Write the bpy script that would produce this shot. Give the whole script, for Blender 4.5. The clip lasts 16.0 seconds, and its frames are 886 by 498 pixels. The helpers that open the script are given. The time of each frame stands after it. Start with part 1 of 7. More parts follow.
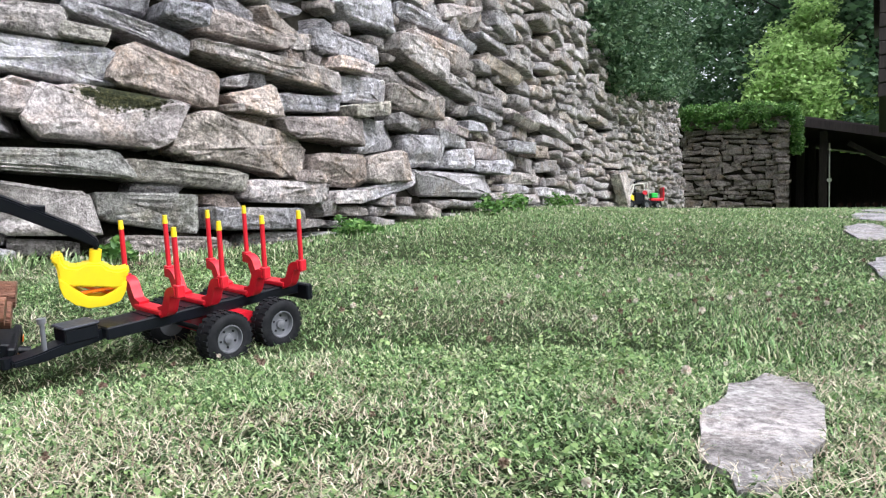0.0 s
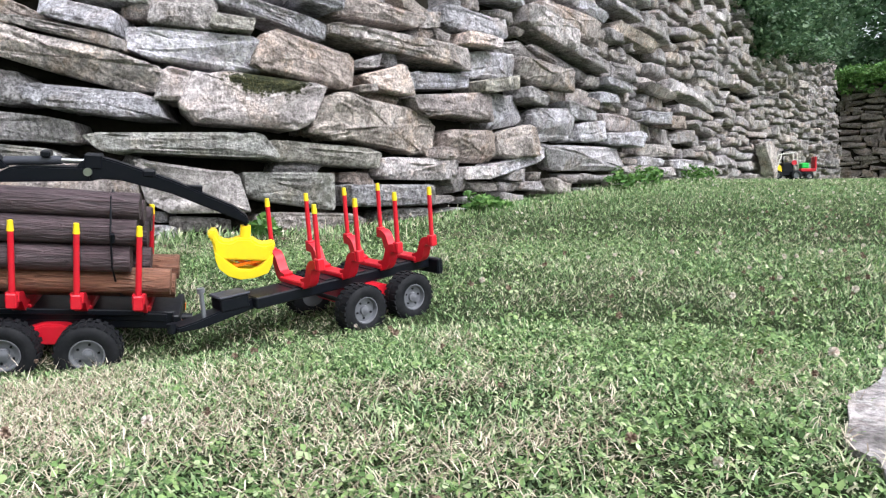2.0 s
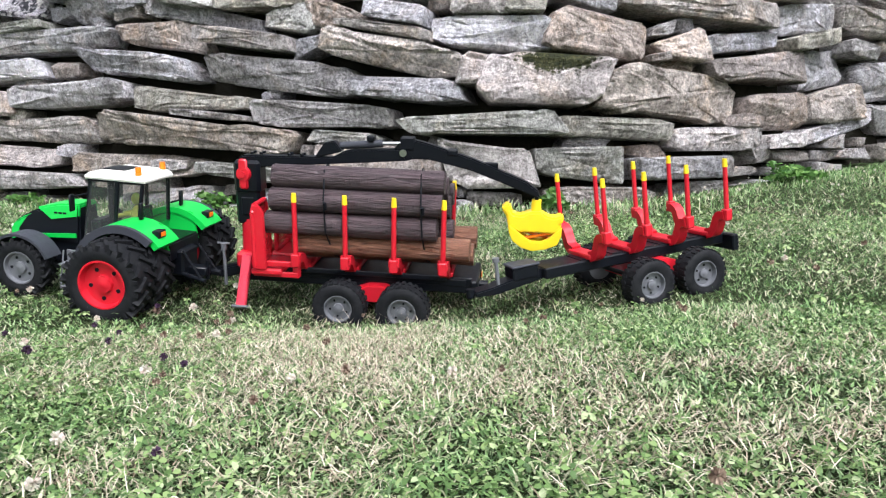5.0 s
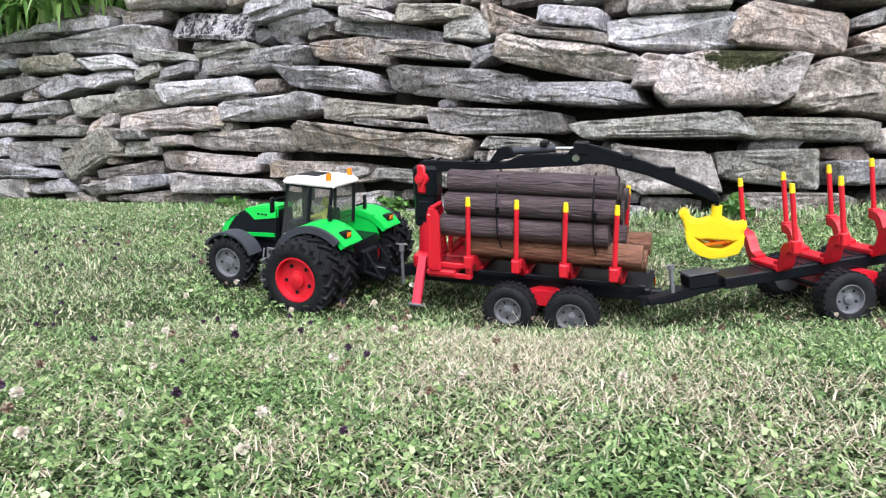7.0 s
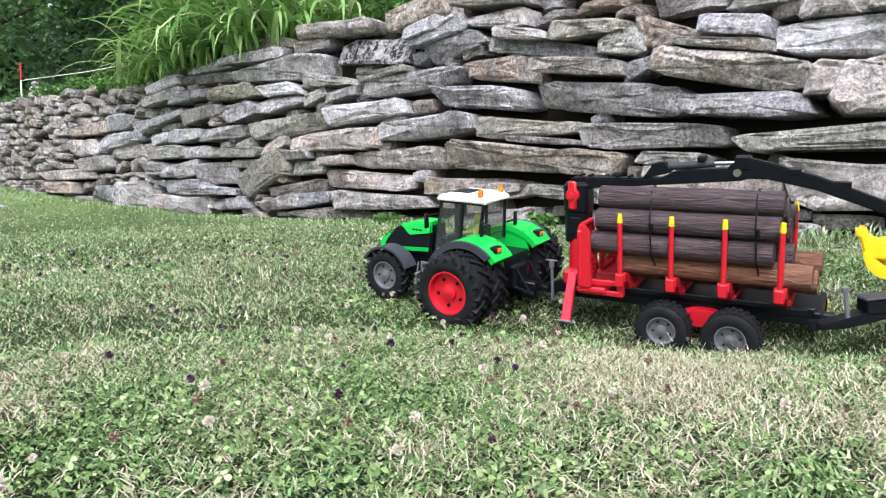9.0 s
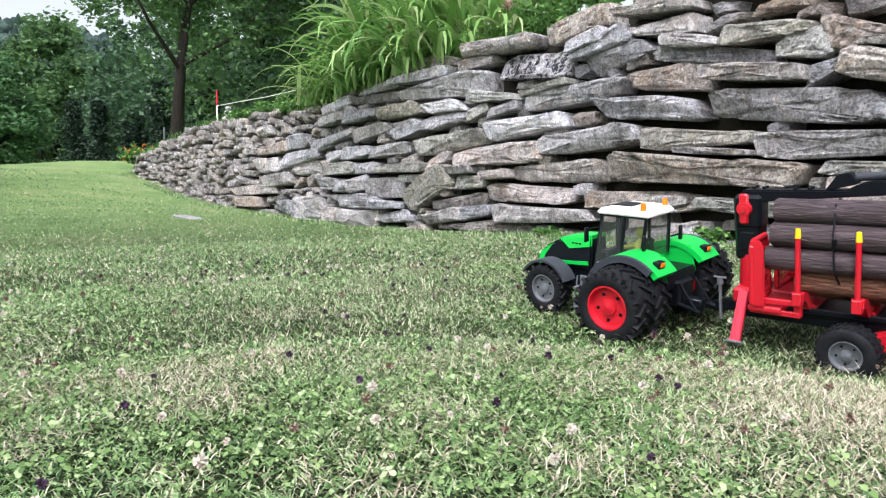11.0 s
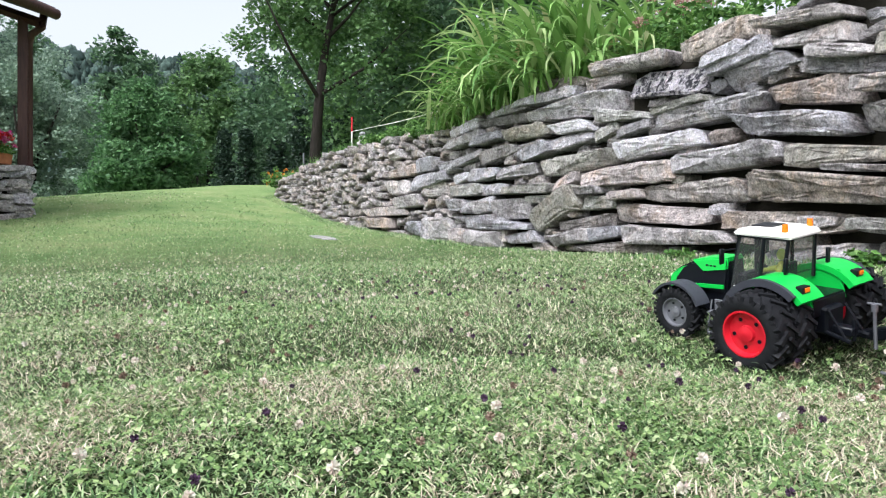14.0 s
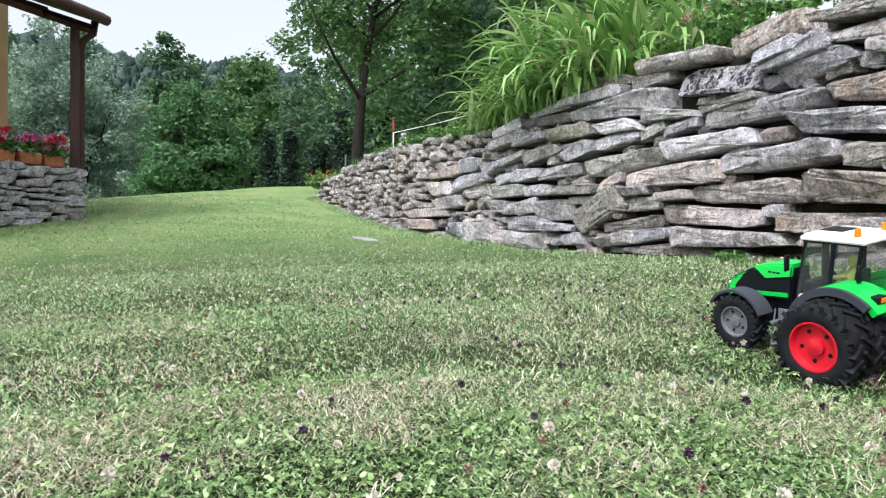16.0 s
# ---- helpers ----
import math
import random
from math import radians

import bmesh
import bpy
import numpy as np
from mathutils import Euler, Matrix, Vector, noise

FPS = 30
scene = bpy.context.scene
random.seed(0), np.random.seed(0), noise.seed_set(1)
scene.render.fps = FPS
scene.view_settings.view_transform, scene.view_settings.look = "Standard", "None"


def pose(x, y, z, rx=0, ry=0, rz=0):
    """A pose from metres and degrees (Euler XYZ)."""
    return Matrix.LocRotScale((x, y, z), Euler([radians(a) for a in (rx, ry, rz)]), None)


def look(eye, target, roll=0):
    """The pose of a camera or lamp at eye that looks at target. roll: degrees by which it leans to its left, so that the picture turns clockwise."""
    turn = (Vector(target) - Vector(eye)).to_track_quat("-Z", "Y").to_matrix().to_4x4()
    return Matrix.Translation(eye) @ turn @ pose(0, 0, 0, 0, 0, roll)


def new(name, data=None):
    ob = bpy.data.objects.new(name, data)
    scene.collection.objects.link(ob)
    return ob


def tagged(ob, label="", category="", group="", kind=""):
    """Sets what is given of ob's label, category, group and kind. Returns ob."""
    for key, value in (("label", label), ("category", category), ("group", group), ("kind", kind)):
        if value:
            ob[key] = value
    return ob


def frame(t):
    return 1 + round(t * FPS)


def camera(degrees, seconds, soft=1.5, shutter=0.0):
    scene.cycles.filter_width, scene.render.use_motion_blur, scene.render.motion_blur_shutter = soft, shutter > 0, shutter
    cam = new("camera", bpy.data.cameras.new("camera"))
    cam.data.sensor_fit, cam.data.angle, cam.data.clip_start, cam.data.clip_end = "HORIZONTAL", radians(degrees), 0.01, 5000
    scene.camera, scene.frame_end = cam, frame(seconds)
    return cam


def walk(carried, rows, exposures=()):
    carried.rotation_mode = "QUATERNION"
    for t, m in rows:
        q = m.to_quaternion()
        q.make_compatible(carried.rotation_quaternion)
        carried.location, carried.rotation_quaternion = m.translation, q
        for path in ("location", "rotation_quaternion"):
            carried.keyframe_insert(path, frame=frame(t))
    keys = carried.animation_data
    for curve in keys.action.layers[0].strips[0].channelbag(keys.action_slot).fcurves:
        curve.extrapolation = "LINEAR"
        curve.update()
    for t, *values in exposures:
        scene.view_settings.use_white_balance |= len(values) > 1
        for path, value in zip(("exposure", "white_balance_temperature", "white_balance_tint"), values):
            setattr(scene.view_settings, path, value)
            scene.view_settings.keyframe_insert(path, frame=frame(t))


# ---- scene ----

# The camera stands on the lawn, a hand's length over the grass, and turns to its left by 86 degrees.
cam = camera(64.3, 16.0, soft=1.2)
EYE_ROWS = [  # seconds, turn to the left, tilt, lean, x, y, z
    (0.0, -20.62, -1.03, 0.58, 0.000, 0.000, 0.270), (0.5, -19.09, -1.54, 0.52, 0.000, -0.002, 0.270),
    (1.0, -16.71, -1.91, 0.44, -0.001, -0.005, 0.270), (1.5, -13.45, -2.57, 0.30, -0.001, -0.007, 0.270),
    (2.0, -10.17, -3.10, 0.19, -0.002, -0.011, 0.270), (2.5, -6.75, -3.57, 0.08, -0.003, -0.016, 0.270),
    (3.0, -2.09, -4.17, -0.11, -0.003, -0.021, 0.270), (3.5, 2.84, -4.76, -0.24, -0.003, -0.028, 0.270),
    (4.0, 6.78, -5.09, -0.39, -0.003, -0.033, 0.271), (6.5, 22.78, -4.67, -0.33, -0.002, -0.055, 0.269),
    (7.0, 26.58, -4.59, -0.33, 0.000, -0.059, 0.269), (7.5, 27.75, -4.48, -0.23, 0.000, -0.060, 0.270),
    (8.0, 30.15, -4.06, -0.19, 0.001, -0.063, 0.271), (8.5, 34.05, -3.76, -0.24, 0.003, -0.068, 0.269),
    (9.0, 38.71, -3.20, -0.28, 0.008, -0.073, 0.269), (9.5, 42.82, -2.96, -0.24, 0.011, -0.077, 0.268),
    (12.0, 55.81, -1.39, 0.09, 0.023, -0.087, 0.269), (12.5, 57.77, -1.08, 0.11, 0.025, -0.088, 0.269),
    (13.0, 59.46, -0.73, 0.19, 0.026, -0.087, 0.268), (13.5, 60.91, -0.59, 0.21, 0.028, -0.089, 0.268),
    (14.0, 61.83, -0.39, 0.24, 0.028, -0.089, 0.268), (14.5, 62.64, -0.17, 0.26, 0.024, -0.088, 0.268),
    (15.0, 63.46, -0.15, 0.30, 0.015, -0.085, 0.270), (15.5, 64.30, -0.22, 0.33, -0.001, -0.080, 0.272),
    (16.0, 65.15, -0.34, 0.33, -0.019, -0.072, 0.275),
]


def aim(turn, tilt, lean, x, y, z):
    a, b = radians(turn), radians(tilt)
    ahead = Vector((-math.sin(a) * math.cos(b), math.cos(a) * math.cos(b), math.sin(b)))
    eye = Vector((x, y, z))
    return look(eye, eye + ahead, lean)


walk(cam, [(t, aim(*row)) for t, *row in EYE_ROWS], [(0.0, 0.83, 6200, 10), (16.0, 0.83, 6200, 10)])

# ---- daylight: a bright overcast sky ----
world = bpy.data.worlds.new("overcast_sky")
scene.world = world
world.use_nodes = True
wn, wl = world.node_tree.nodes, world.node_tree.links
sky = wn.new("ShaderNodeTexSky")
sky.sky_type, sky.sun_disc = "NISHITA", False
sky.sun_elevation, sky.sun_rotation = radians(52.5), radians(147.5)
sky.air_density, sky.dust_density, sky.ozone_density = 1.0, 6.0, 1.0
pale = wn.new("ShaderNodeHueSaturation")
pale.inputs["Saturation"].default_value = 0.24
wl.new(sky.outputs[0], pale.inputs["Color"])
wl.new(pale.outputs[0], wn["Background"].inputs[0])
wn["Background"].inputs[1].default_value = 0.19
sun = new("sun", bpy.data.lights.new("sun", "SUN"))
sun.data.energy, sun.data.angle, sun.data.color = 1.0, radians(20), (0.985, 0.975, 1.05)
sun.matrix_world = look((3.5, -5.5, 8.5), (0, 0, 0))


# ---- materials ----
def material(name, base, rough=0.8, metal=0.0, spec=0.5):
    m = bpy.data.materials.new(name)
    m.use_nodes = True
    b = m.node_tree.nodes["Principled BSDF"]
    b.inputs["Base Color"].default_value = (*base, 1)
    b.inputs["Roughness"].default_value = rough
    b.inputs["Metallic"].default_value = metal
    b.inputs["Specular IOR Level"].default_value = spec
    return m, m.node_tree.nodes, m.node_tree.links, b


def ramp(nodes, links, value, stops, mode="LINEAR"):
    r = nodes.new("ShaderNodeValToRGB")
    r.color_ramp.interpolation = mode
    e = r.color_ramp.elements
    while len(e) < len(stops):
        e.new(0.5)
    for el, (p, c) in zip(e, stops):
        el.position, el.color = p, (*c, 1)
    links.new(value, r.inputs[0])
    return r.outputs[0]


def noise_tex(nodes, links, scale, detail=4.0, rough=0.6, coord=None, distort=0.0):
    n = nodes.new("ShaderNodeTexNoise")
    n.inputs["Scale"].default_value, n.inputs["Detail"].default_value = scale, detail
    n.inputs["Roughness"].default_value, n.inputs["Distortion"].default_value = rough, distort
    if coord is not None:
        links.new(coord, n.inputs["Vector"])
    return n.outputs[0]


def mix(nodes, links, fac, a, b, mode="MIX"):
    n = nodes.new("ShaderNodeMix")
    n.data_type, n.blend_type = "RGBA", mode
    for socket, v in ((0, fac), (6, a), (7, b)):
        if isinstance(v, tuple):
            n.inputs[socket].default_value = (*v, 1)
        elif isinstance(v, float):
            n.inputs[socket].default_value = v
        else:
            links.new(v, n.inputs[socket])
    return n.outputs[2]


def bump(nodes, links, bsdf, height, strength, distance):
    n = nodes.new("ShaderNodeBump")
    n.inputs["Strength"].default_value, n.inputs["Distance"].default_value = strength, distance
    links.new(height, n.inputs["Height"])
    links.new(n.outputs[0], bsdf.inputs["Normal"])


def place(nodes):
    return nodes.new("ShaderNodeNewGeometry").outputs["Position"]


def plastic(name, base, rough=0.38, wear=0.12, spec=0.5):
    """Toy plastic with faint scuffs and dust."""
    m, n, l, b = material(name, base, rough, 0.0, spec)
    p = place(n)
    dust = ramp(n, l, noise_tex(n, l, 60, 6, 0.7, p), [(0.45, (0, 0, 0)), (0.8, (1, 1, 1))])
    dirty = tuple(min(1, v * 0.8 + 0.028) for v in base)
    k = n.new("ShaderNodeMath"); k.operation = "MULTIPLY"; k.inputs[1].default_value = wear * 3
    l.new(dust, k.inputs[0])
    l.new(mix(n, l, k.outputs[0], base, dirty), b.inputs["Base Color"])
    rr = n.new("ShaderNodeMapRange"); rr.inputs["To Min"].default_value, rr.inputs["To Max"].default_value = rough * 0.8, min(1, rough * 1.5)
    l.new(noise_tex(n, l, 140, 3, 0.6, p), rr.inputs[0]); l.new(rr.outputs[0], b.inputs["Roughness"])
    return m


def stone_material(name, per_island, tint=(1, 1, 1), lichen=0.0, moss=0.0, rust=0.0, patch=None, blotch=0.0, smooth=0.0):
    """Weathered gneiss: grey to buff, with fine grain, bedding, dark weathering, lichen, green growth and iron stains."""
    m, n, l, b = material(name, (0.3, 0.29, 0.27), 0.9, 0.0, 0.25)
    if per_island:
        p = place(n)
        rnd = n.new("ShaderNodeNewGeometry").outputs["Random Per Island"]
    else:
        rnd = n.new("ShaderNodeObjectInfo").outputs["Random"]
        far = n.new("ShaderNodeVectorMath"); far.operation = "MULTIPLY_ADD"
        l.new(rnd, far.inputs[0]); far.inputs[1].default_value = (37.0, 91.0, 53.0)
        l.new(n.new("ShaderNodeTexCoord").outputs["Object"], far.inputs[2])
        p = far.outputs[0]
    body = ramp(n, l, rnd, [(0.0, (0.37, 0.355, 0.33)), (0.2, (0.50, 0.485, 0.46)), (0.4, (0.43, 0.42, 0.41)), (0.55, (0.53, 0.49, 0.43)),
                            (0.7, (0.40, 0.375, 0.34)), (0.85, (0.55, 0.535, 0.52)), (1.0, (0.47, 0.435, 0.385))])
    col = mix(n, l, 1.0, body, (0.79 * tint[0], 0.80 * tint[1], 0.925 * tint[2]), "MULTIPLY")
    # broad weathering: clouds a hand wide
    broad = noise_tex(n, l, 5.5, 5, 0.62, p, 0.6)
    col = mix(n, l, 1.0, col, ramp(n, l, broad, [(0.30, (0.46, 0.45, 0.44)), (0.48, (0.97, 0.97, 0.96)), (0.68, (1.42, 1.41, 1.40))]), "MULTIPLY")
    # bedding: thin uneven bands along the block
    sc = n.new("ShaderNodeMapping"); sc.inputs["Scale"].default_value = (11.0, 11.0, 30.0); sc.inputs["Rotation"].default_value = (0.10, 0.13, 0)
    l.new(p, sc.inputs[0])
    bands = noise_tex(n, l, 1.5, 7, 0.70, sc.outputs[0], 0.7)
    col = mix(n, l, 0.12 * (1 - smooth), col, ramp(n, l, bands, [(0.34, (0.55, 0.54, 0.53)), (0.50, (1, 1, 1)), (0.68, (1.18, 1.18, 1.17))]), "MULTIPLY")
    # pits and grains at two sizes
    pits = noise_tex(n, l, 30, 7, 0.72, p)
    col = mix(n, l, 0.80 - 0.3 * smooth, col, ramp(n, l, pits, [(0.36, (0.40, 0.39, 0.38)), (0.48, (0.98, 0.98, 0.98)), (0.62, (1.50, 1.50, 1.50))]), "MULTIPLY")
    speck = noise_tex(n, l, 88, 4, 0.75, p)
    col = mix(n, l, 0.52, col, ramp(n, l, speck, [(0.38, (0.28, 0.27, 0.27)), (0.48, (0.96, 0.96, 0.96)), (0.60, (1.75, 1.75, 1.77))]), "MULTIPLY")
    # buff and rust stains
    st = ramp(n, l, noise_tex(n, l, 5.0, 6, 0.7, p, 0.8), [(0.50, (0, 0, 0)), (0.66, (1, 1, 1))])
    k = n.new("ShaderNodeMath"); k.operation = "MULTIPLY"; k.inputs[1].default_value = 0.32 + rust
    l.new(st, k.inputs[0]); col = mix(n, l, k.outputs[0], col, mix(n, l, 1.0, col, (1.06, 0.84, 0.60), "MULTIPLY"), "MIX")
    # dark crusts and green growth
    gr = ramp(n, l, noise_tex(n, l, 10, 9, 0.78, p, 0.5), [(0.55 - 0.10 * moss - 0.06 * blotch, (0, 0, 0)), (0.68 - 0.08 * moss - 0.10 * blotch, (1, 1, 1))])
    g = n.new("ShaderNodeMath"); g.operation = "MULTIPLY"; g.inputs[1].default_value = 0.5 + 0.15 * moss + 0.4 * blotch
    l.new(gr, g.inputs[0]); col = mix(n, l, g.outputs[0], col, (0.045, 0.042, 0.046) if blotch else (0.125 - 0.01 * moss, 0.120 + 0.022 * moss, 0.095 - 0.025 * moss))
    # pale crusts of lichen
    li = ramp(n, l, noise_tex(n, l, 21, 9, 0.80, p, 0.3), [(0.57 - 0.10 * lichen, (0, 0, 0)), (0.64 - 0.10 * lichen, (1, 1, 1))])
    q = n.new("ShaderNodeMath"); q.operation = "MULTIPLY"; q.inputs[1].default_value = 0.40 + 0.5 * lichen
    l.new(li, q.inputs[0]); col = mix(n, l, q.outputs[0], col, (0.66, 0.655, 0.645))
    if blotch:
        # black crusts between the pale ones
        bl = ramp(n, l, noise_tex(n, l, 19, 6, 0.7, p, 0.4), [(0.50, (0, 0, 0)), (0.56, (1, 1, 1))])
        col = mix(n, l, bl, col, (0.04, 0.04, 0.05))
    if patch:
        # a cushion of dark moss
        tc = n.new("ShaderNodeTexCoord").outputs["Object"]
        mp = n.new("ShaderNodeMapping"); mp.inputs["Location"].default_value = (-patch[0] / patch[2], 0, -patch[1] / patch[3]); mp.inputs["Scale"].default_value = (1 / patch[2], 0, 1 / patch[3])
        l.new(tc, mp.inputs[0])
        ln = n.new("ShaderNodeVectorMath"); ln.operation = "LENGTH"; l.new(mp.outputs[0], ln.inputs[0])
        ad = n.new("ShaderNodeMath"); ad.operation = "MULTIPLY_ADD"; ad.inputs[1].default_value = 3.2
        l.new(noise_tex(n, l, 26, 7, 0.75, p), ad.inputs[0]); l.new(ln.outputs["Value"], ad.inputs[2])
        rr = n.new("ShaderNodeMapRange"); rr.inputs["From Min"].default_value, rr.inputs["From Max"].default_value = 2.65, 2.45
        l.new(ad.outputs[0], rr.inputs[0])
        col = mix(n, l, rr.outputs[0], col, ramp(n, l, noise_tex(n, l, 70, 6, 0.8, p), [(0.38, (0.010, 0.012, 0.005)), (0.52, (0.032, 0.036, 0.014)), (0.66, (0.11, 0.10, 0.045))]))
    l.new(col, b.inputs["Base Color"])
    h1 = n.new("ShaderNodeMath"); h1.operation = "MULTIPLY_ADD"; h1.inputs[1].default_value = 0.16
    l.new(speck, h1.inputs[0]); l.new(broad, h1.inputs[2])
    h2 = n.new("ShaderNodeMath"); h2.operation = "ADD"; l.new(h1.outputs[0], h2.inputs[0]); l.new(pits, h2.inputs[1])
    h3 = n.new("ShaderNodeMath"); h3.operation = "MULTIPLY_ADD"; h3.inputs[1].default_value = 0.12
    l.new(bands, h3.inputs[0]); l.new(h2.outputs[0], h3.inputs[2])
    bump(n, l, b, h3.outputs[0], 1.0 - 0.4 * smooth, 0.045)
    return m


def leafy(name, stops, rough=0.55, glow=0.25, patch=None, by_object=False):
    """Leaves: colour by island, some light passing through."""
    m, n, l, b = material(name, stops[0][1], rough, 0.0, 0.3)
    col = ramp(n, l, n.new("ShaderNodeObjectInfo").outputs["Random"] if by_object else n.new("ShaderNodeNewGeometry").outputs["Random Per Island"], stops)
    if patch:
        t = ramp(n, l, noise_tex(n, l, patch[0], 3, 0.6, place(n)), [(0.35, (0, 0, 0)), (0.65, (1, 1, 1))])
        k = n.new("ShaderNodeMath"); k.operation = "MULTIPLY"; k.inputs[1].default_value = patch[2]
        l.new(t, k.inputs[0]); col = mix(n, l, k.outputs[0], col, patch[1])
    l.new(col, b.inputs["Base Color"])
    tr = n.new("ShaderNodeBsdfTranslucent"); l.new(col, tr.inputs[0])
    mx = n.new("ShaderNodeMixShader"); mx.inputs[0].default_value = glow
    l.new(b.outputs[0], mx.inputs[1]); l.new(tr.outputs[0], mx.inputs[2])
    l.new(mx.outputs[0], n["Material Output"].inputs[0])
    return m


def soil_material():
    m, n, l, b = material("lawn_thatch", (0.1, 0.1, 0.05), 0.95, 0.0, 0.1)
    p = place(n)
    fine = noise_tex(n, l, 220, 6, 0.75, p)
    # thatch close by, darkened in colour for the shade between the blades
    col = ramp(n, l, fine, [(0.3, (0.005, 0.009, 0.004)), (0.46, (0.022, 0.038, 0.014)), (0.6, (0.07, 0.09, 0.04)), (0.78, (0.22, 0.21, 0.13))])
    far = ramp(n, l, noise_tex(n, l, 1.3, 5, 0.65, p), [(0.3, (0.115, 0.195, 0.075)), (0.5, (0.175, 0.255, 0.105)), (0.72, (0.26, 0.295, 0.15))])
    wide = n.new("ShaderNodeVectorMath"); wide.operation = "LENGTH"; l.new(p, wide.inputs[0])
    r = n.new("ShaderNodeMapRange"); r.inputs["From Min"].default_value, r.inputs["From Max"].default_value = 3.0, 9.0
    l.new(wide.outputs["Value"], r.inputs[0])
    col = mix(n, l, r.outputs[0], col, far)
    col = mix(n, l, 0.6, col, ramp(n, l, noise_tex(n, l, 40, 6, 0.8, p), [(0.3, (0.55, 0.6, 0.5)), (0.7, (1.35, 1.3, 1.2))]), "MULTIPLY")
    l.new(col, b.inputs["Base Color"])
    bump(n, l, b, fine, 1.0, 0.012)
    return m


STONE = stone_material("weathered_gneiss", False, (0.98, 0.99, 0.99))
STONE_REST = stone_material("weathered_gneiss_far", True, (0.86, 0.83, 0.77), 0.1, 0.0, 0.2)
STONE_MOSS = stone_material("gneiss_with_moss", False, (1.22, 1.14, 1.05), 0.15, 0.0, 0.0, patch=(0.05, 0.07, 0.14, 0.055), smooth=0.5)
STONE_LICHEN = stone_material("gneiss_with_pale_lichen", False, (1.12, 1.10, 1.16), 0.8, blotch=0.7)
STONE_WHITE = stone_material("pale_gneiss", False, (1.24, 1.24, 1.24), 0.45)
STONE_CRUST = stone_material("white_crusted_gneiss", False, (1.40, 1.39, 1.38), 0.75, smooth=0.3)
STONE_BUFF = stone_material("buff_gneiss", False, (1.10, 1.04, 0.94), 0.1, 0.0, 0.2)
STONE_SMOOTH = stone_material("smooth_grey_gneiss", False, (0.95, 0.93, 0.88), 0.0, 0.0, 0.1, smooth=0.9)
STONE_BROWN = stone_material("brown_gneiss", False, (0.98, 0.88, 0.77), 0.1, 0.0, 0.3)
STONE_RED = stone_material("reddish_gneiss", False, (1.12, 1.03, 0.94), 0.15, 0.0, 0.25, smooth=0.3)
STONE_GREEN = stone_material("mossy_gneiss", False, (0.98, 0.99, 0.88), 0.1, 0.55)
# the same gneiss tinted down: blocks lying in shade have it in their colour
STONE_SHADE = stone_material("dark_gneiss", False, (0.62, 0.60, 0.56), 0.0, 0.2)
# brown cellar stone, its tint lowered for the shade of overhang and shed
STONE_BROWN_SHADED = stone_material("dark_brown_gneiss", True, (0.72, 0.64, 0.55), 0.0, 0.2, 0.3)
SLAB = stone_material("paving_gneiss", False, (0.66, 0.65, 0.64), 0.35, smooth=0.9)
# earth fill, its colour kept very dark so joints show as deep shade
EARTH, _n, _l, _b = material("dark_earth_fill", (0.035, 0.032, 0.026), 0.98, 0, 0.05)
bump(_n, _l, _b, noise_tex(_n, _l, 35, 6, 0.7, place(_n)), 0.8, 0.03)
LAWN = soil_material()
BLADE = leafy("grass_blade", [(0.0, (0.022, 0.055, 0.020)), (0.25, (0.095, 0.200, 0.066)), (0.52, (0.210, 0.370, 0.130)), (0.76, (0.33, 0.46, 0.23)), (0.89, (0.46, 0.48, 0.29)), (1.0, (0.68, 0.64, 0.49))], 0.5, 0.25,
              (2.6, (0.42, 0.40, 0.28), 0.15))
CLOVER = leafy("clover_leaf", [(0.0, (0.050, 0.100, 0.030)), (0.5, (0.140, 0.235, 0.075)), (0.85, (0.27, 0.37, 0.145)), (1.0, (0.45, 0.52, 0.31))], 0.45, 0.22)
STRAW = leafy("dry_clipping", [(0.0, (0.16, 0.115, 0.08)), (0.4, (0.38, 0.32, 0.235)), (1.0, (0.68, 0.62, 0.50))], 0.7, 0.1)


# ---- building helpers ----
def mesh_object(name, verts, faces, mat, parent=None, smooth=True):
    me = bpy.data.meshes.new(name)
    me.from_pydata([tuple(v) for v in verts], [], faces)
    me.materials.append(mat)
    if smooth:
        me.polygons.foreach_set("use_smooth", [True] * len(me.polygons))
    ob = new(name, me)
    ob.parent = parent
    return ob


def quick_mesh(name, verts, loops, size, mat, parent=None, smooth=False):
    """A large mesh of faces that all have `size` corners, from arrays."""
    me = bpy.data.meshes.new(name)
    verts, loops = np.asarray(verts, np.float32), np.asarray(loops, np.int32).ravel()
    count = len(loops) // size
    me.vertices.add(len(verts)); me.vertices.foreach_set("co", verts.ravel())
    me.loops.add(len(loops)); me.loops.foreach_set("vertex_index", loops)
    me.polygons.add(count)
    me.polygons.foreach_set("loop_start", np.arange(0, count * size, size, dtype=np.int32))
    if smooth:
        me.polygons.foreach_set("use_smooth", np.ones(count, bool))
    me.update(calc_edges=True)
    me.validate()
    me.materials.append(mat)
    ob = new(name, me)
    ob.parent = parent
    return ob


def part(name, bm, mat, parent=None, label="", smooth=None):
    """Links a bmesh as one mesh object under a thing or a part."""
    if smooth is not None:
        for f in bm.faces:
            f.smooth = True
        for e in bm.edges:
            e.smooth = e.calc_face_angle(0) < radians(smooth)
    me = bpy.data.meshes.new(name)
    bm.to_mesh(me)
    bm.free()
    me.materials.append(mat)
    ob = new(name, me)
    ob.parent = parent
    if label:
        ob["label"] = label
    return ob


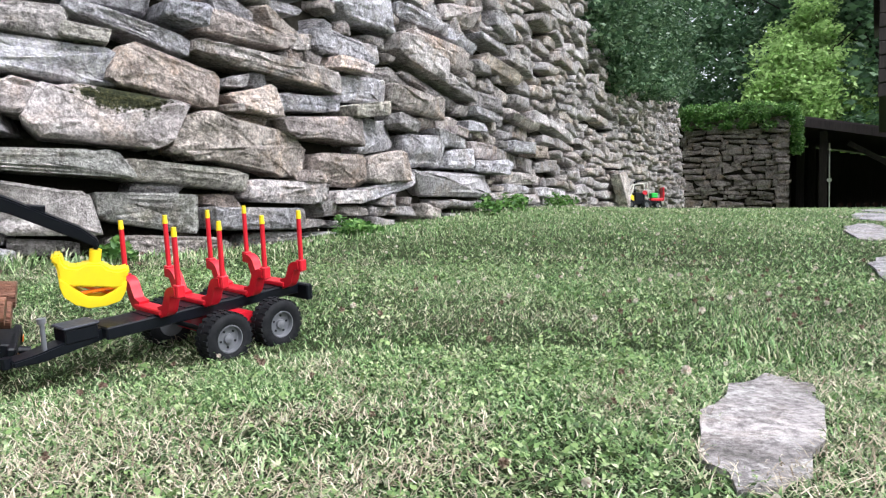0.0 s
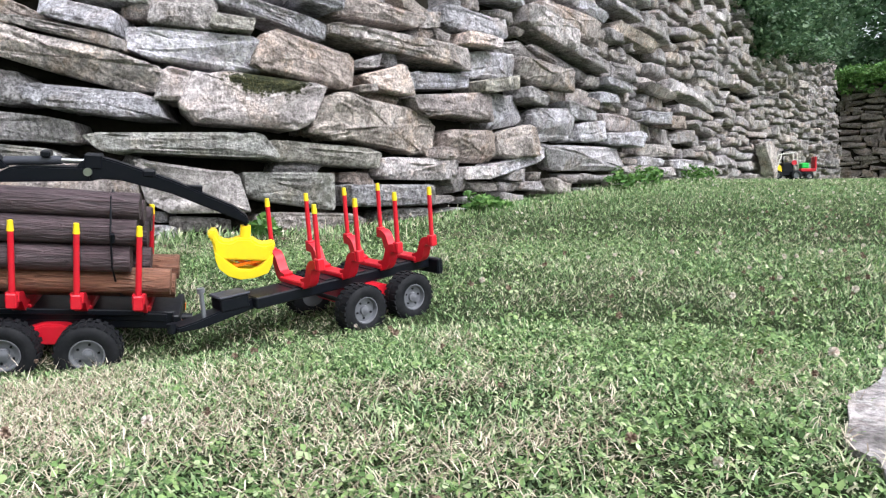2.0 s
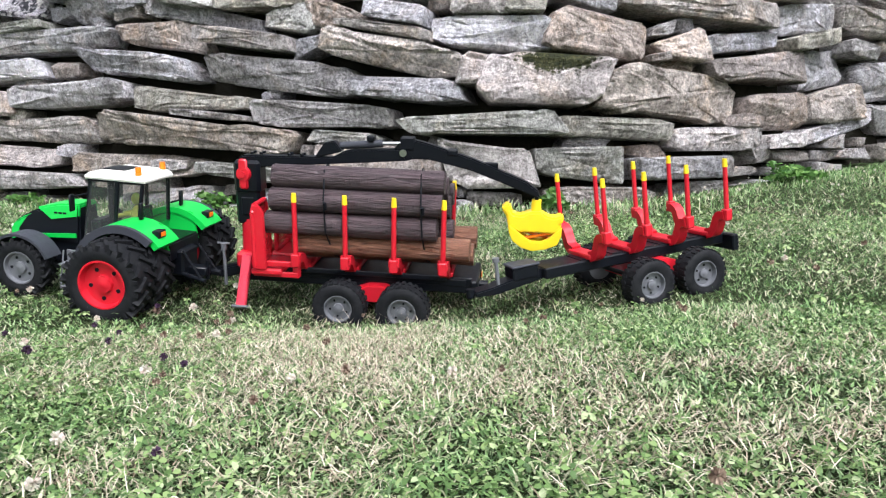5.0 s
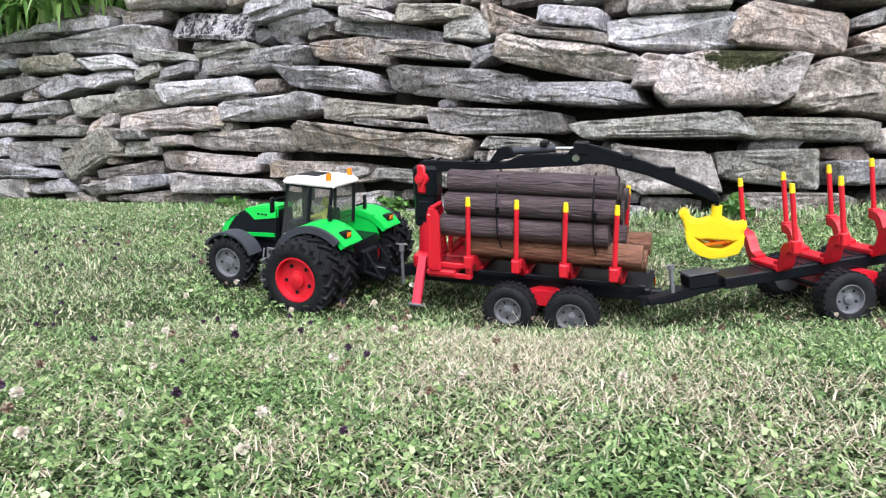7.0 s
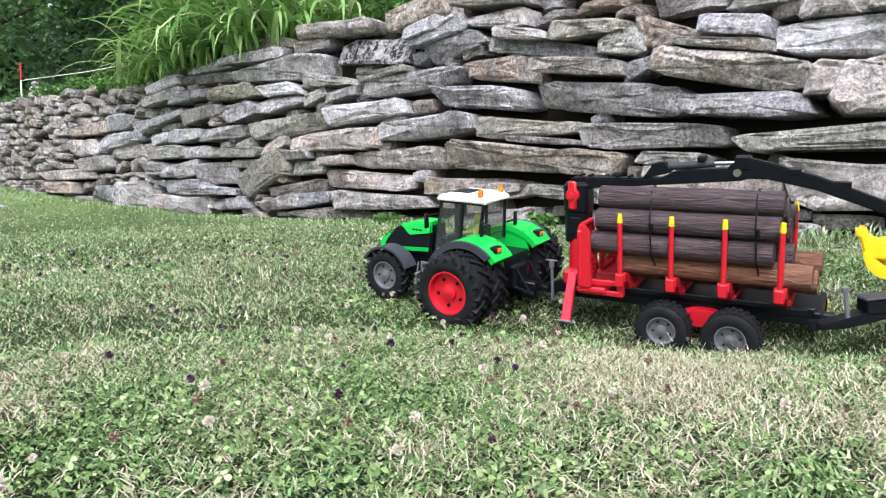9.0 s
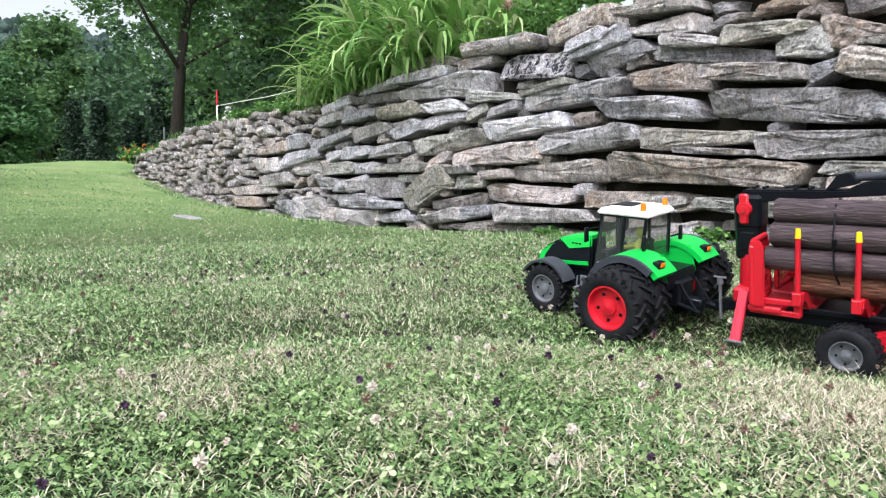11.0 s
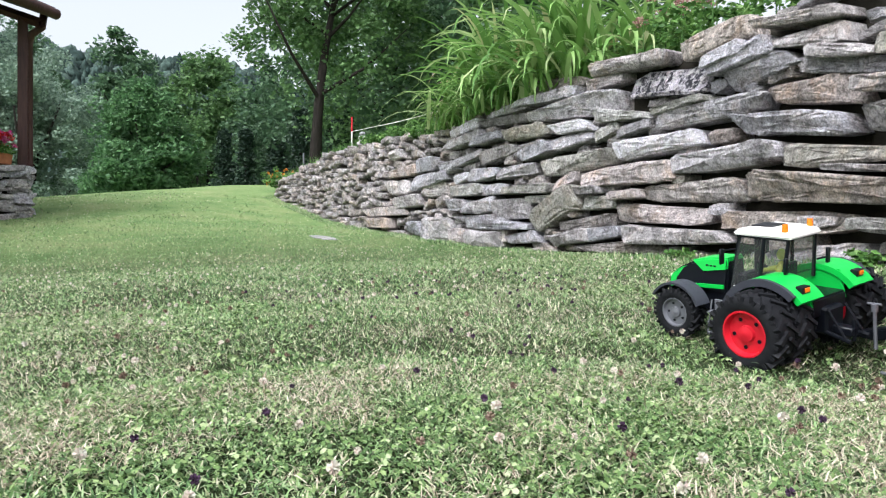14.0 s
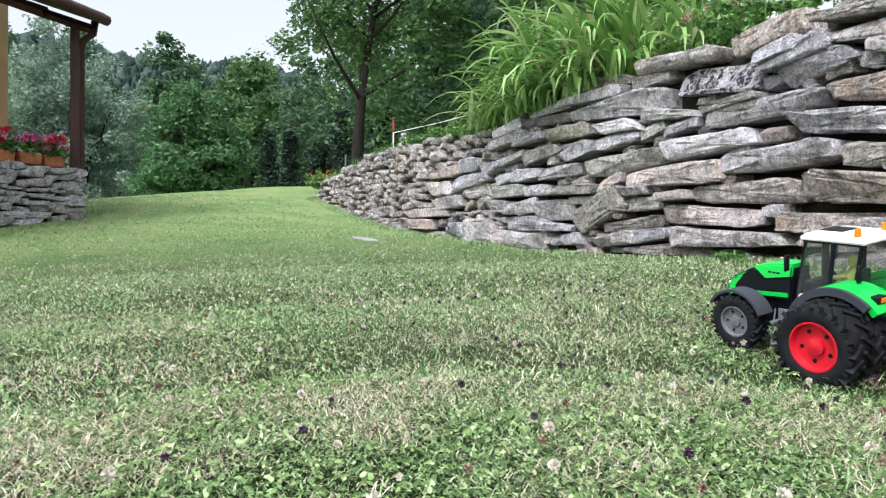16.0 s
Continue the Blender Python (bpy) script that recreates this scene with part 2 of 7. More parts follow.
def thing(name, label, category, m=None, group="", kind=""):
    ob = new(name)
    ob.empty_display_size = 0.02
    if m is not None:
        ob.matrix_world = m
    return tagged(ob, label, category, group, kind)


# ---- the lawn ----
SLOPES = [0.024, -0.0464, 0.0471, 0.0473, -0.0479, 0.1901, -0.1439, -0.027, 0.025, -0.0086, 0.0954, -0.1068, 0.0382, -0.0493]


def soft_step(u, k=2.0):
    return np.logaddexp(0, k * u) / k


def even_ground(x, y):
    """Height of the lawn, which rises to the wall and to both ends of the garden."""
    x, y = np.asarray(x, float), np.asarray(y, float)
    along = 0.65 * x + 0.76 * y
    terms = (1.0, x, y, soft_step(x + 0.4, 3), soft_step(-x - 1, 3), soft_step(-x - 6.5, 0.9), soft_step(-x - 15, 0.4), soft_step(y - 1.3, 3), soft_step(y - 2.2, 3),
             soft_step(y - 3.6), soft_step(along - 1.6), soft_step(along - 4.5, 1), soft_step(x - 4, 0.6), np.exp(-((x + 0.4) ** 2 + (y - 1.1) ** 2) / 0.3))
    z = sum(a * b for a, b in zip(SLOPES, terms))
    z = z + 0.012 * np.minimum(y - 3, 0) * soft_step(-x - 9, 0.7)
    return z - 0.30 * soft_step(-x - 17.5, 0.9) - 0.0006 * soft_step(np.hypot(x, y) - 60, 0.1) ** 1.5


def ground(x, y):
    """The lawn with a low swell behind the wheel tracks."""
    x, y = np.asarray(x, float), np.asarray(y, float)
    worn = 0.013 * np.exp(-((x + 0.37) ** 2 / 0.09 + (y - 1.06) ** 2 / 0.03))
    near_x = np.clip(x, -40, 20)
    dip = 0.20 / (1 + np.exp((near_x + 8.4) / 0.6)) / (1 + np.exp(-(near_x + 14.2) / 0.5)) * np.exp(-((y - 3.2) / 1.3) ** 2)
    return even_ground(x, y) - worn - dip + 0.022 * np.exp(-((x + 0.55) ** 2 / 0.28 + (y - 1.34) ** 2 / 0.045))


def lawn():
    rings = np.concatenate([[0.0], np.geomspace(0.12, 9, 90), np.geomspace(9.4, 900, 50)])
    spokes = 260
    a = np.linspace(0, 2 * np.pi, spokes, endpoint=False)
    x, y = (rings[:, None] * np.cos(a)).ravel(), (rings[:, None] * np.sin(a)).ravel()
    z = ground(x, y)
    rough = np.array([noise.noise((p, q, 0)) * 0.002 + noise.noise((p * 4.1, q * 4.1, 3)) * 0.001 for p, q in zip(x * 2.3, y * 2.3)])
    verts = np.stack([x, y, z + rough * (np.hypot(x, y) < 30)], 1)
    i, j = np.meshgrid(np.arange(len(rings) - 1), np.arange(spokes), indexing="ij")
    k = (j + 1) % spokes
    quads = np.stack([i * spokes + j, (i + 1) * spokes + j, (i + 1) * spokes + k, i * spokes + k], -1).reshape(-1, 4)
    ob = quick_mesh("ground", verts, quads, 4, LAWN, smooth=True)
    tagged(ob, "mown garden lawn rising to the stone walls", "lawn", kind="structure")


lawn()


# ---- the dry-stone retaining wall ----
WALL_LINE = [(13, 15), (10.6, 12.6), (6.5, 8.6), (3.27, 5.53), (1.9, 4.2), (1.02, 3.4), (0.3, 2.76), (-0.35, 2.47), (-1.14, 2.56), (-2.2, 2.82), (-4, 3.1), (-6, 3.2), (-8.5, 3.25), (-11.6, 3.3), (-13.4, 3.32), (-15.5, 3.5)]
BATTER = 0.08


def spline(points, step=0.02):
    p, out = np.array(points, float), []
    for i in range(1, len(p) - 2):
        a, b, c, d = p[i - 1:i + 3]
        for u in np.arange(0, 1, step / np.linalg.norm(c - b)):
            out.append(0.5 * (2 * b + (c - a) * u + (2 * a - 5 * b + 4 * c - d) * u * u + (3 * b - a - 3 * c + d) * u ** 3))
    return np.array(out)


FACE = spline(WALL_LINE)
RUN = np.concatenate([[0], np.cumsum(np.linalg.norm(np.diff(FACE, axis=0), axis=1))])
RUN -= RUN[np.argmin(np.hypot(FACE[:, 0] + 0.35, FACE[:, 1] - 2.47))]
WAY = np.gradient(FACE, axis=0)
WAY /= np.linalg.norm(WAY, axis=1)[:, None]


def wall_at(s):
    """Plan position, direction to the left and direction into the bank, s metres along the wall."""
    p = np.array([np.interp(s, RUN, FACE[:, 0]), np.interp(s, RUN, FACE[:, 1])])
    w = np.array([np.interp(s, RUN, WAY[:, 0]), np.interp(s, RUN, WAY[:, 1])])
    w /= np.linalg.norm(w)
    return p, w, np.array([w[1], -w[0]])


def wall_top(s):
    return np.interp(s, [-15, -12.4, -6.6, -1.5, 0.6, 2.2, 3.7, 6.0, 7.5, 9.0, 10.0, 11.4, 13.2], [3.45, 3.26, 2.97, 2.05, 1.62, 1.47, 1.51, 1.46, 1.54, 1.62, 1.63, 1.55, 1.44])


def wall_foot(s):
    p, _, _ = wall_at(s)
    return float(ground(p[0], p[1]))


def stone_pose(s, z, back=0.0):
    p, w, into = wall_at(s)
    off = BATTER * max(z - 0.18, 0) + back
    m = Matrix.Identity(4)
    m.col[0][:3], m.col[1][:3], m.col[2][:3] = (*w, 0), (*into, 0), (0, 0, 1)
    m.translation = (p[0] + into[0] * off, p[1] + into[1] * off, z)
    return m


def stone_shape(rng, length, height, depth, cells=(9, 4, 5), rough=1.0, chips=5):
    """A split block: a box with softened edges, skewed ends, flat chips broken off and an uneven face. Front at y = 0."""
    nx, ny, nz = cells
    bm = bmesh.new()
    grid = {}
    ease = lambda u: np.sign(u) * abs(u) ** 0.6
    for i in range(nx + 1):
        for j in range(ny + 1):
            for k in range(nz + 1):
                if i in (0, nx) or j in (0, ny) or k in (0, nz):
                    grid[i, j, k] = bm.verts.new((ease(2 * i / nx - 1), ease(2 * j / ny - 1), ease(2 * k / nz - 1)))
    def quad(*ids):
        bm.faces.new([grid[q] for q in ids])
    for i in range(nx):
        for j in range(ny):
            quad((i, j, 0), (i, j + 1, 0), (i + 1, j + 1, 0), (i + 1, j, 0)); quad((i, j, nz), (i + 1, j, nz), (i + 1, j + 1, nz), (i, j + 1, nz))
        for k in range(nz):
            quad((i, 0, k), (i + 1, 0, k), (i + 1, 0, k + 1), (i, 0, k + 1)); quad((i, ny, k), (i, ny, k + 1), (i + 1, ny, k + 1), (i + 1, ny, k))
    for j in range(ny):
        for k in range(nz):
            quad((0, j, k), (0, j, k + 1), (0, j + 1, k + 1), (0, j + 1, k)); quad((nx, j, k), (nx, j + 1, k), (nx, j + 1, k + 1), (nx, j, k + 1))
    half = np.array([length, depth, height]) / 2
    small = min(length, height)
    radius = small * rng.uniform(0.015, 0.05)
    skew = rng.uniform(-0.30, 0.30, 2) * height
    lift = rng.uniform(-0.10, 0.10, 2) * height
    taper = rng.uniform(-0.16, 0.16) * height
    seed = Vector(rng.uniform(-50, 50, 3))
    planes = [(np.array([rng.uniform(-0.10, 0.10), -1.0, rng.uniform(-0.20, 0.10)]), half[1] * 0.95)]
    for _ in range(chips):
        nrm = rng.normal(size=3) * (1.0 / np.maximum(half, 0.01)) ** 0.8
        nrm[1] = -abs(nrm[1]) * rng.uniform(0.3, 1.4)
        nrm /= np.linalg.norm(nrm)
        reach = np.abs(nrm) @ half
        planes.append((nrm, reach * rng.uniform(0.66, 0.92)))
    size = small * 0.55
    tilts = {}
    for v in bm.verts:
        q = np.array(v.co) * half
        core = np.clip(q, -(half - radius), half - radius)
        d = q - core
        n = np.linalg.norm(d)
        if n > 1e-9:
            q = core + d / n * min(n, radius)
        u = q / half
        q[0] += (skew[0] if u[0] < 0 else skew[1]) * u[2] * abs(u[0])
        q[2] += lift[0] * u[0] + lift[1] * u[0] * u[0] * u[2] + taper * u[0] * u[2]
        for nrm, reach in planes:
            over = q @ nrm - reach
            if over > 0:
                q -= nrm * over * 0.98
        w = Vector(q) + seed
        # broken facets: every cell of the face has a tilt of its own
        spot = noise.voronoi(Vector((w.x * 0.62, w.y, w.z)) / size)[1][0]
        key = (round(spot.x, 3), round(spot.z, 3), round(spot.y, 3))
        if key not in tilts:
            tilts[key] = (rng.uniform(-0.30, 0.30), rng.uniform(-0.34, 0.34), rng.uniform(-0.035, 0.035))
        tx, tz, th = tilts[key]
        facet = tx * (w.x * 0.62 / size - spot.x) * size * 0.5 + tz * (w.z / size - spot.z) * size * 0.5 + th * small
        a = noise.noise(w * (1.7 / small)) * 0.05 + noise.noise(w * (6.5 / small)) * 0.045 + noise.noise(w * (17 / small)) * 0.03
        ridge = noise.noise(Vector((w.x * 2.0 / small, w.y * 2, w.z * 12 / small))) * 0.045
        out = Vector(q).normalized()
        push = ((a + ridge) * small + facet * 0.8) * rough
        q = q + np.array((out.x * 0.45, -abs(out.y) * 1.0 if q[1] < 0 else 0, out.z * 0.7)) * push
        v.co = q
    bmesh.ops.translate(bm, verts=bm.verts, vec=(0, depth / 2, 0))
    bmesh.ops.recalc_face_normals(bm, faces=bm.faces)
    return bm


def block_shape(rng, length, height, depth, tilt=0.0, taper=0.0, lean=0.0):
    """A split block of the wall: rounded four-sided outline with broken corners, a faceted front with bedding ledges at y = 0, and sides running into the bank. x to the right, z up."""
    around = int(np.clip(length / 0.012, 30, 72))
    rings = (0.0, 0.22, 0.42, 0.60, 0.75, 0.87, 0.95, 1.0)
    power = rng.uniform(6.0, 14.0)
    a = np.linspace(0, 2 * np.pi, around, endpoint=False) + rng.uniform(0, 0.2)
    half_x, half_z = length / 2, height / 2
    cx, cz = np.cos(a), np.sin(a)
    ox = np.sign(cx) * np.abs(cx) ** (2 / power)
    oz = np.sign(cz) * np.abs(cz) ** (2 / power)
    seed = rng.uniform(-40, 40, 3)
    wave = lambda x, y, z: np.array([noise.noise((p, q, r)) for p, q, r in zip(np.ravel(x), np.ravel(y), np.ravel(z))]).reshape(np.shape(x))
    x, z = ox * half_x, oz * half_z
    out = 0.060 * wave(x * 9 + seed[0], z * 9 + seed[1], 0 * x + seed[2]) + 0.055 * wave(x * 28 + seed[0], z * 28, 0 * x + seed[1]) + 0.03 * wave(x * 75, z * 75 + seed[0], 0 * x)
    x, z = x + np.sign(x) * out * 0.6 * min(height, length), z + np.sign(z) * out * 1.5 * height
    for _ in range(rng.integers(1, 4)):
        # a corner broken off
        u = rng.uniform(0.5, 1.1)
        nx, nz = rng.choice((-1, 1)) * math.cos(u) / half_x, rng.choice((-1, 1)) * math.sin(u) / half_z
        over = np.maximum(x * nx + z * nz - (abs(nx) * half_x + abs(nz) * half_z) * rng.uniform(0.76, 0.95), 0)
        k = nx * nx + nz * nz
        x, z = x - nx * over / k, z - nz * over / k
    # the front: a few flat breaks that meet in blunt ridges
    small = min(length, height)
    slim = min(1.0, 1.6 * small / length)
    planes = [(rng.normal(0, 0.10) * slim, rng.normal(-0.06, 0.16), 0.0)]
    for _ in range(2):
        px, pz = rng.uniform(-0.7, 0.7) * half_x, rng.uniform(-0.7, 0.7) * half_z
        gx, gz = rng.normal(0, 0.22) * slim, rng.normal(0, 0.30)
        planes.append((gx, gz, -gx * px - gz * pz - rng.uniform(0.0, 0.10) * small))
    ledge = rng.uniform(-0.5, 0.5) * height
    ledge_in = rng.uniform(0, 0.16) * small * (rng.random() < 0.6)
    rows, ys = [], []
    for r in rings:
        px, pz = x * r, z * r
        flat = np.max([gx * px + gz * pz + c for gx, gz, c in planes], 0)
        w = 0.05 * small * wave(px * 2.0 / small + seed[0], pz * 4.2 / small, 0 * px + seed[1])
        w = w + 0.022 * small * wave(px * 5.0 / small, pz * 13 / small + seed[1], 0 * px + seed[2])
        w = w + 0.028 * wave(px * 40 + seed[1], pz * 62, 0 * px) * (0.3 + small)
        step = ledge_in * np.clip((pz - ledge + 0.2 * w) / (0.05 * height), 0, 1)
        edge = 0.06 * small * max(0.0, (r - 0.84) / 0.16) ** 2.0
        rows.append((px, pz)); ys.append(flat + w + step + edge)
    front = min(float(np.min(y)) for y in ys)
    rows += [(x * 1.01, z * 1.01), (x * 0.98, z * 0.98), (x * 0.9, z * 0.9)]
    last = ys[-1]
    ys += [last + 0.16 * small, np.maximum(last + 0.3 * small, 0.10), np.full(around, depth)]
    verts = []
    for (px, pz), y in zip(rows, ys):
        v = pz / half_z
        u = px / half_x
        pz2 = pz * (1 + taper * u) + px * math.tan(radians(tilt))
        px2 = px + lean / 2 * v
        verts.append(np.stack([px2, y - front, pz2], 1))
    centre = verts[0].mean(0, keepdims=True)
    tail = verts[-1].mean(0, keepdims=True)
    body = np.concatenate([centre] + verts[1:] + [tail])
    faces = []
    i = np.arange(around); j = (i + 1) % around
    faces += [(0, 1 + p, 1 + q) for p, q in zip(i, j)]
    n_rings = len(verts) - 1
    for k in range(n_rings - 1):
        faces += [(1 + k * around + p, 1 + (k + 1) * around + p, 1 + (k + 1) * around + q, 1 + k * around + q) for p, q in zip(i, j)]
    end = 1 + n_rings * around
    faces += [(1 + (n_rings - 1) * around + p, end, 1 + (n_rings - 1) * around + q) for p, q in zip(i, j)]
    bm = bmesh.new()
    made = [bm.verts.new(v) for v in body]
    for f in faces:
        bm.faces.new([made[int(q)] for q in f])
    bmesh.ops.recalc_face_normals(bm, faces=bm.faces)
    return bm


def block_pose(s, z, back=0.0):
    """Pose on the wall's face, x to the right along it, y into the bank."""
    p, w, into = wall_at(s)
    off = BATTER * max(z - 0.18, 0) + back
    m = Matrix.Identity(4)
    m.col[0][:3], m.col[1][:3], m.col[2][:3] = (-w[0], -w[1], 0), (*into, 0), (0, 0, 1)
    m.translation = (p[0] + into[0] * off, p[1] + into[1] * off, z)
    return m


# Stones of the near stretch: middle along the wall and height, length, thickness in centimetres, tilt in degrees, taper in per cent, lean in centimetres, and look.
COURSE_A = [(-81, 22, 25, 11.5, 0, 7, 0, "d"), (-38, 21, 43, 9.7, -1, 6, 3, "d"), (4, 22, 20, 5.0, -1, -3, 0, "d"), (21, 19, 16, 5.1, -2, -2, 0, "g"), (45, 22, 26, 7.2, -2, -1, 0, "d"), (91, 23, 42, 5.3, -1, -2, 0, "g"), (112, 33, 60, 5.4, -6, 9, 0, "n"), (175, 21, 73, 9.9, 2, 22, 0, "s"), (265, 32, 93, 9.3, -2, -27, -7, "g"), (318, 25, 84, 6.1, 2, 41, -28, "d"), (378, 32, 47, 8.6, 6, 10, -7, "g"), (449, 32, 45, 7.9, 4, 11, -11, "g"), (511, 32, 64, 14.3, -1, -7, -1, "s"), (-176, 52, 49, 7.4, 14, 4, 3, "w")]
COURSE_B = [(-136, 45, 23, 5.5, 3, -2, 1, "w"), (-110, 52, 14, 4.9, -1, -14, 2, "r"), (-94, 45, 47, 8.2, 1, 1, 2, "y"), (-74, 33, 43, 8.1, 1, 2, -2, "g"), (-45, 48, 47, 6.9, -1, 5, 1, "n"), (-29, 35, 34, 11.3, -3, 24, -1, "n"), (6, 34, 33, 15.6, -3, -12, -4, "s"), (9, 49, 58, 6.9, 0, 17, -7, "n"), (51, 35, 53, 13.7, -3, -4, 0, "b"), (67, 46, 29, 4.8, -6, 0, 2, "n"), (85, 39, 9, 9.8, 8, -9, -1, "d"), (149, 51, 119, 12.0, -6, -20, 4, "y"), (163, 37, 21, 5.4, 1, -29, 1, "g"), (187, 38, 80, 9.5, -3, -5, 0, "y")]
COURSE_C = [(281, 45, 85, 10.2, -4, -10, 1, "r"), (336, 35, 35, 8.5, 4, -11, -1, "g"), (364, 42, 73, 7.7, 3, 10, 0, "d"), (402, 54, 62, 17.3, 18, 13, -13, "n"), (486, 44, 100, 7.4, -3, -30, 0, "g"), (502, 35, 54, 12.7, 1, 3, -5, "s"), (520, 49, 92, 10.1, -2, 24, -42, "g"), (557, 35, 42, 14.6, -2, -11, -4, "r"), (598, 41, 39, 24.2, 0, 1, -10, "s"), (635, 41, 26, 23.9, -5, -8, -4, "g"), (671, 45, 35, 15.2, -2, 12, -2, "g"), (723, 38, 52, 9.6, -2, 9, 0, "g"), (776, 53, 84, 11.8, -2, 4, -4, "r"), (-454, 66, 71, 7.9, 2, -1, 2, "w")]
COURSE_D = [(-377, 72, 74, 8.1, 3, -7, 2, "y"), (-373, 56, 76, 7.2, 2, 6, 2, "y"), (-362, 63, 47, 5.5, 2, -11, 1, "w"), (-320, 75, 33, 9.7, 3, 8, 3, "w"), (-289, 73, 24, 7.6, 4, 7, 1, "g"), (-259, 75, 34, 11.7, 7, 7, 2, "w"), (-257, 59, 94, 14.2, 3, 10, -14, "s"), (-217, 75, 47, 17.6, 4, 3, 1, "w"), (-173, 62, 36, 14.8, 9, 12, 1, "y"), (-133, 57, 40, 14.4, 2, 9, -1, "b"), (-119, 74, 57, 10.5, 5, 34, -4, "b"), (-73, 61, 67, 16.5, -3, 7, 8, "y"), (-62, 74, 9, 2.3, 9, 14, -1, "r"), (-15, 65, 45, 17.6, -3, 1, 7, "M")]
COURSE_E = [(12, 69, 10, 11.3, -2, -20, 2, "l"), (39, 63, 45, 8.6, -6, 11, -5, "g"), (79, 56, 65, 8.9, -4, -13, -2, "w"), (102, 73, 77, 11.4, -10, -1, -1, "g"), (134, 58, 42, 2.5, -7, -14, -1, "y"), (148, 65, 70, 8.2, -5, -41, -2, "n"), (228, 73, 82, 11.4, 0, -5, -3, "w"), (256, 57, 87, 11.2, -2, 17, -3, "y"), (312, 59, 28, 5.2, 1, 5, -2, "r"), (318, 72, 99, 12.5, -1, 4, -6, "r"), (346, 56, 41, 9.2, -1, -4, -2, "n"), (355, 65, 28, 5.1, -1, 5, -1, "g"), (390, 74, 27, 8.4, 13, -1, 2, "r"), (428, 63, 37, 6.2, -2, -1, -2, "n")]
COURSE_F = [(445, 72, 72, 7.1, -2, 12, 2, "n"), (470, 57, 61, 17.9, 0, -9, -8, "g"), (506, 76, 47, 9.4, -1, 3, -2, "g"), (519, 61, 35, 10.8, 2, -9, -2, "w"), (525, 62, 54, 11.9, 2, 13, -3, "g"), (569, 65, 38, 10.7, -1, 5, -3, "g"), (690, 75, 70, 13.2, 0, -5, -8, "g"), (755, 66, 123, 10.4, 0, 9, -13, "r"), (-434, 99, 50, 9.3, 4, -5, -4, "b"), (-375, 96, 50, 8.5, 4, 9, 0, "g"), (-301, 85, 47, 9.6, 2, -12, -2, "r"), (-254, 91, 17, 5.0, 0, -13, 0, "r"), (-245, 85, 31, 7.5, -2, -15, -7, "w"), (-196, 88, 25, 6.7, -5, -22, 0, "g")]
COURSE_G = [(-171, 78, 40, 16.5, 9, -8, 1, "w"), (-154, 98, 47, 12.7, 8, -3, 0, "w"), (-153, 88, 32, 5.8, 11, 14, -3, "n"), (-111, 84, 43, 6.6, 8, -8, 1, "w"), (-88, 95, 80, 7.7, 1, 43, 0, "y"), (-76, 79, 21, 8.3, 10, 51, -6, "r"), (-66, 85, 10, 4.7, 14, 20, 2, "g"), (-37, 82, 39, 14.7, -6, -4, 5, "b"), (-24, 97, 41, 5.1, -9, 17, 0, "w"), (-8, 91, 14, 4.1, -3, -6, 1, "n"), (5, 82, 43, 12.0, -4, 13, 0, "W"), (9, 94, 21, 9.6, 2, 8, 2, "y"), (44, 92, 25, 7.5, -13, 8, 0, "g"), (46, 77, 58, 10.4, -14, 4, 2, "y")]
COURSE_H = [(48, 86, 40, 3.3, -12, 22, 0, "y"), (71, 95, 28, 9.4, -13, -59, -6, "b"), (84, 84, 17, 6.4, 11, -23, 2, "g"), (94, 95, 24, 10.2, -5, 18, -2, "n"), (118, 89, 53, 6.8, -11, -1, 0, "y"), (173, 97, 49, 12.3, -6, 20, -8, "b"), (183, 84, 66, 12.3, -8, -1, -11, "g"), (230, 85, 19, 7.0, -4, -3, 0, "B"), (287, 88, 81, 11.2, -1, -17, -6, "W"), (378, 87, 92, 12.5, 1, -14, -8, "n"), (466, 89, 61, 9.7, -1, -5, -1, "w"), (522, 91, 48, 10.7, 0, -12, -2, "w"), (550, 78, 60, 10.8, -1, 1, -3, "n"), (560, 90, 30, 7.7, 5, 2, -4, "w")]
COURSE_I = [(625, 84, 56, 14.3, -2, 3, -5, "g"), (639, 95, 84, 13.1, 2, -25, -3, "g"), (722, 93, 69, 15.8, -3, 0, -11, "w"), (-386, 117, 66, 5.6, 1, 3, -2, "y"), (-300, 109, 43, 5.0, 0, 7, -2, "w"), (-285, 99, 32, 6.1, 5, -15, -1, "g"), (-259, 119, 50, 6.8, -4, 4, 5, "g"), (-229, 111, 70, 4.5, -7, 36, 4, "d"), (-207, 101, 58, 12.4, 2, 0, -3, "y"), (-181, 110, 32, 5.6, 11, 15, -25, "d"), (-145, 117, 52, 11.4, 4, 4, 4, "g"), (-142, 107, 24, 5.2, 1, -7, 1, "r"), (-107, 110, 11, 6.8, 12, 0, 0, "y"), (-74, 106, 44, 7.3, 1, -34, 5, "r")]
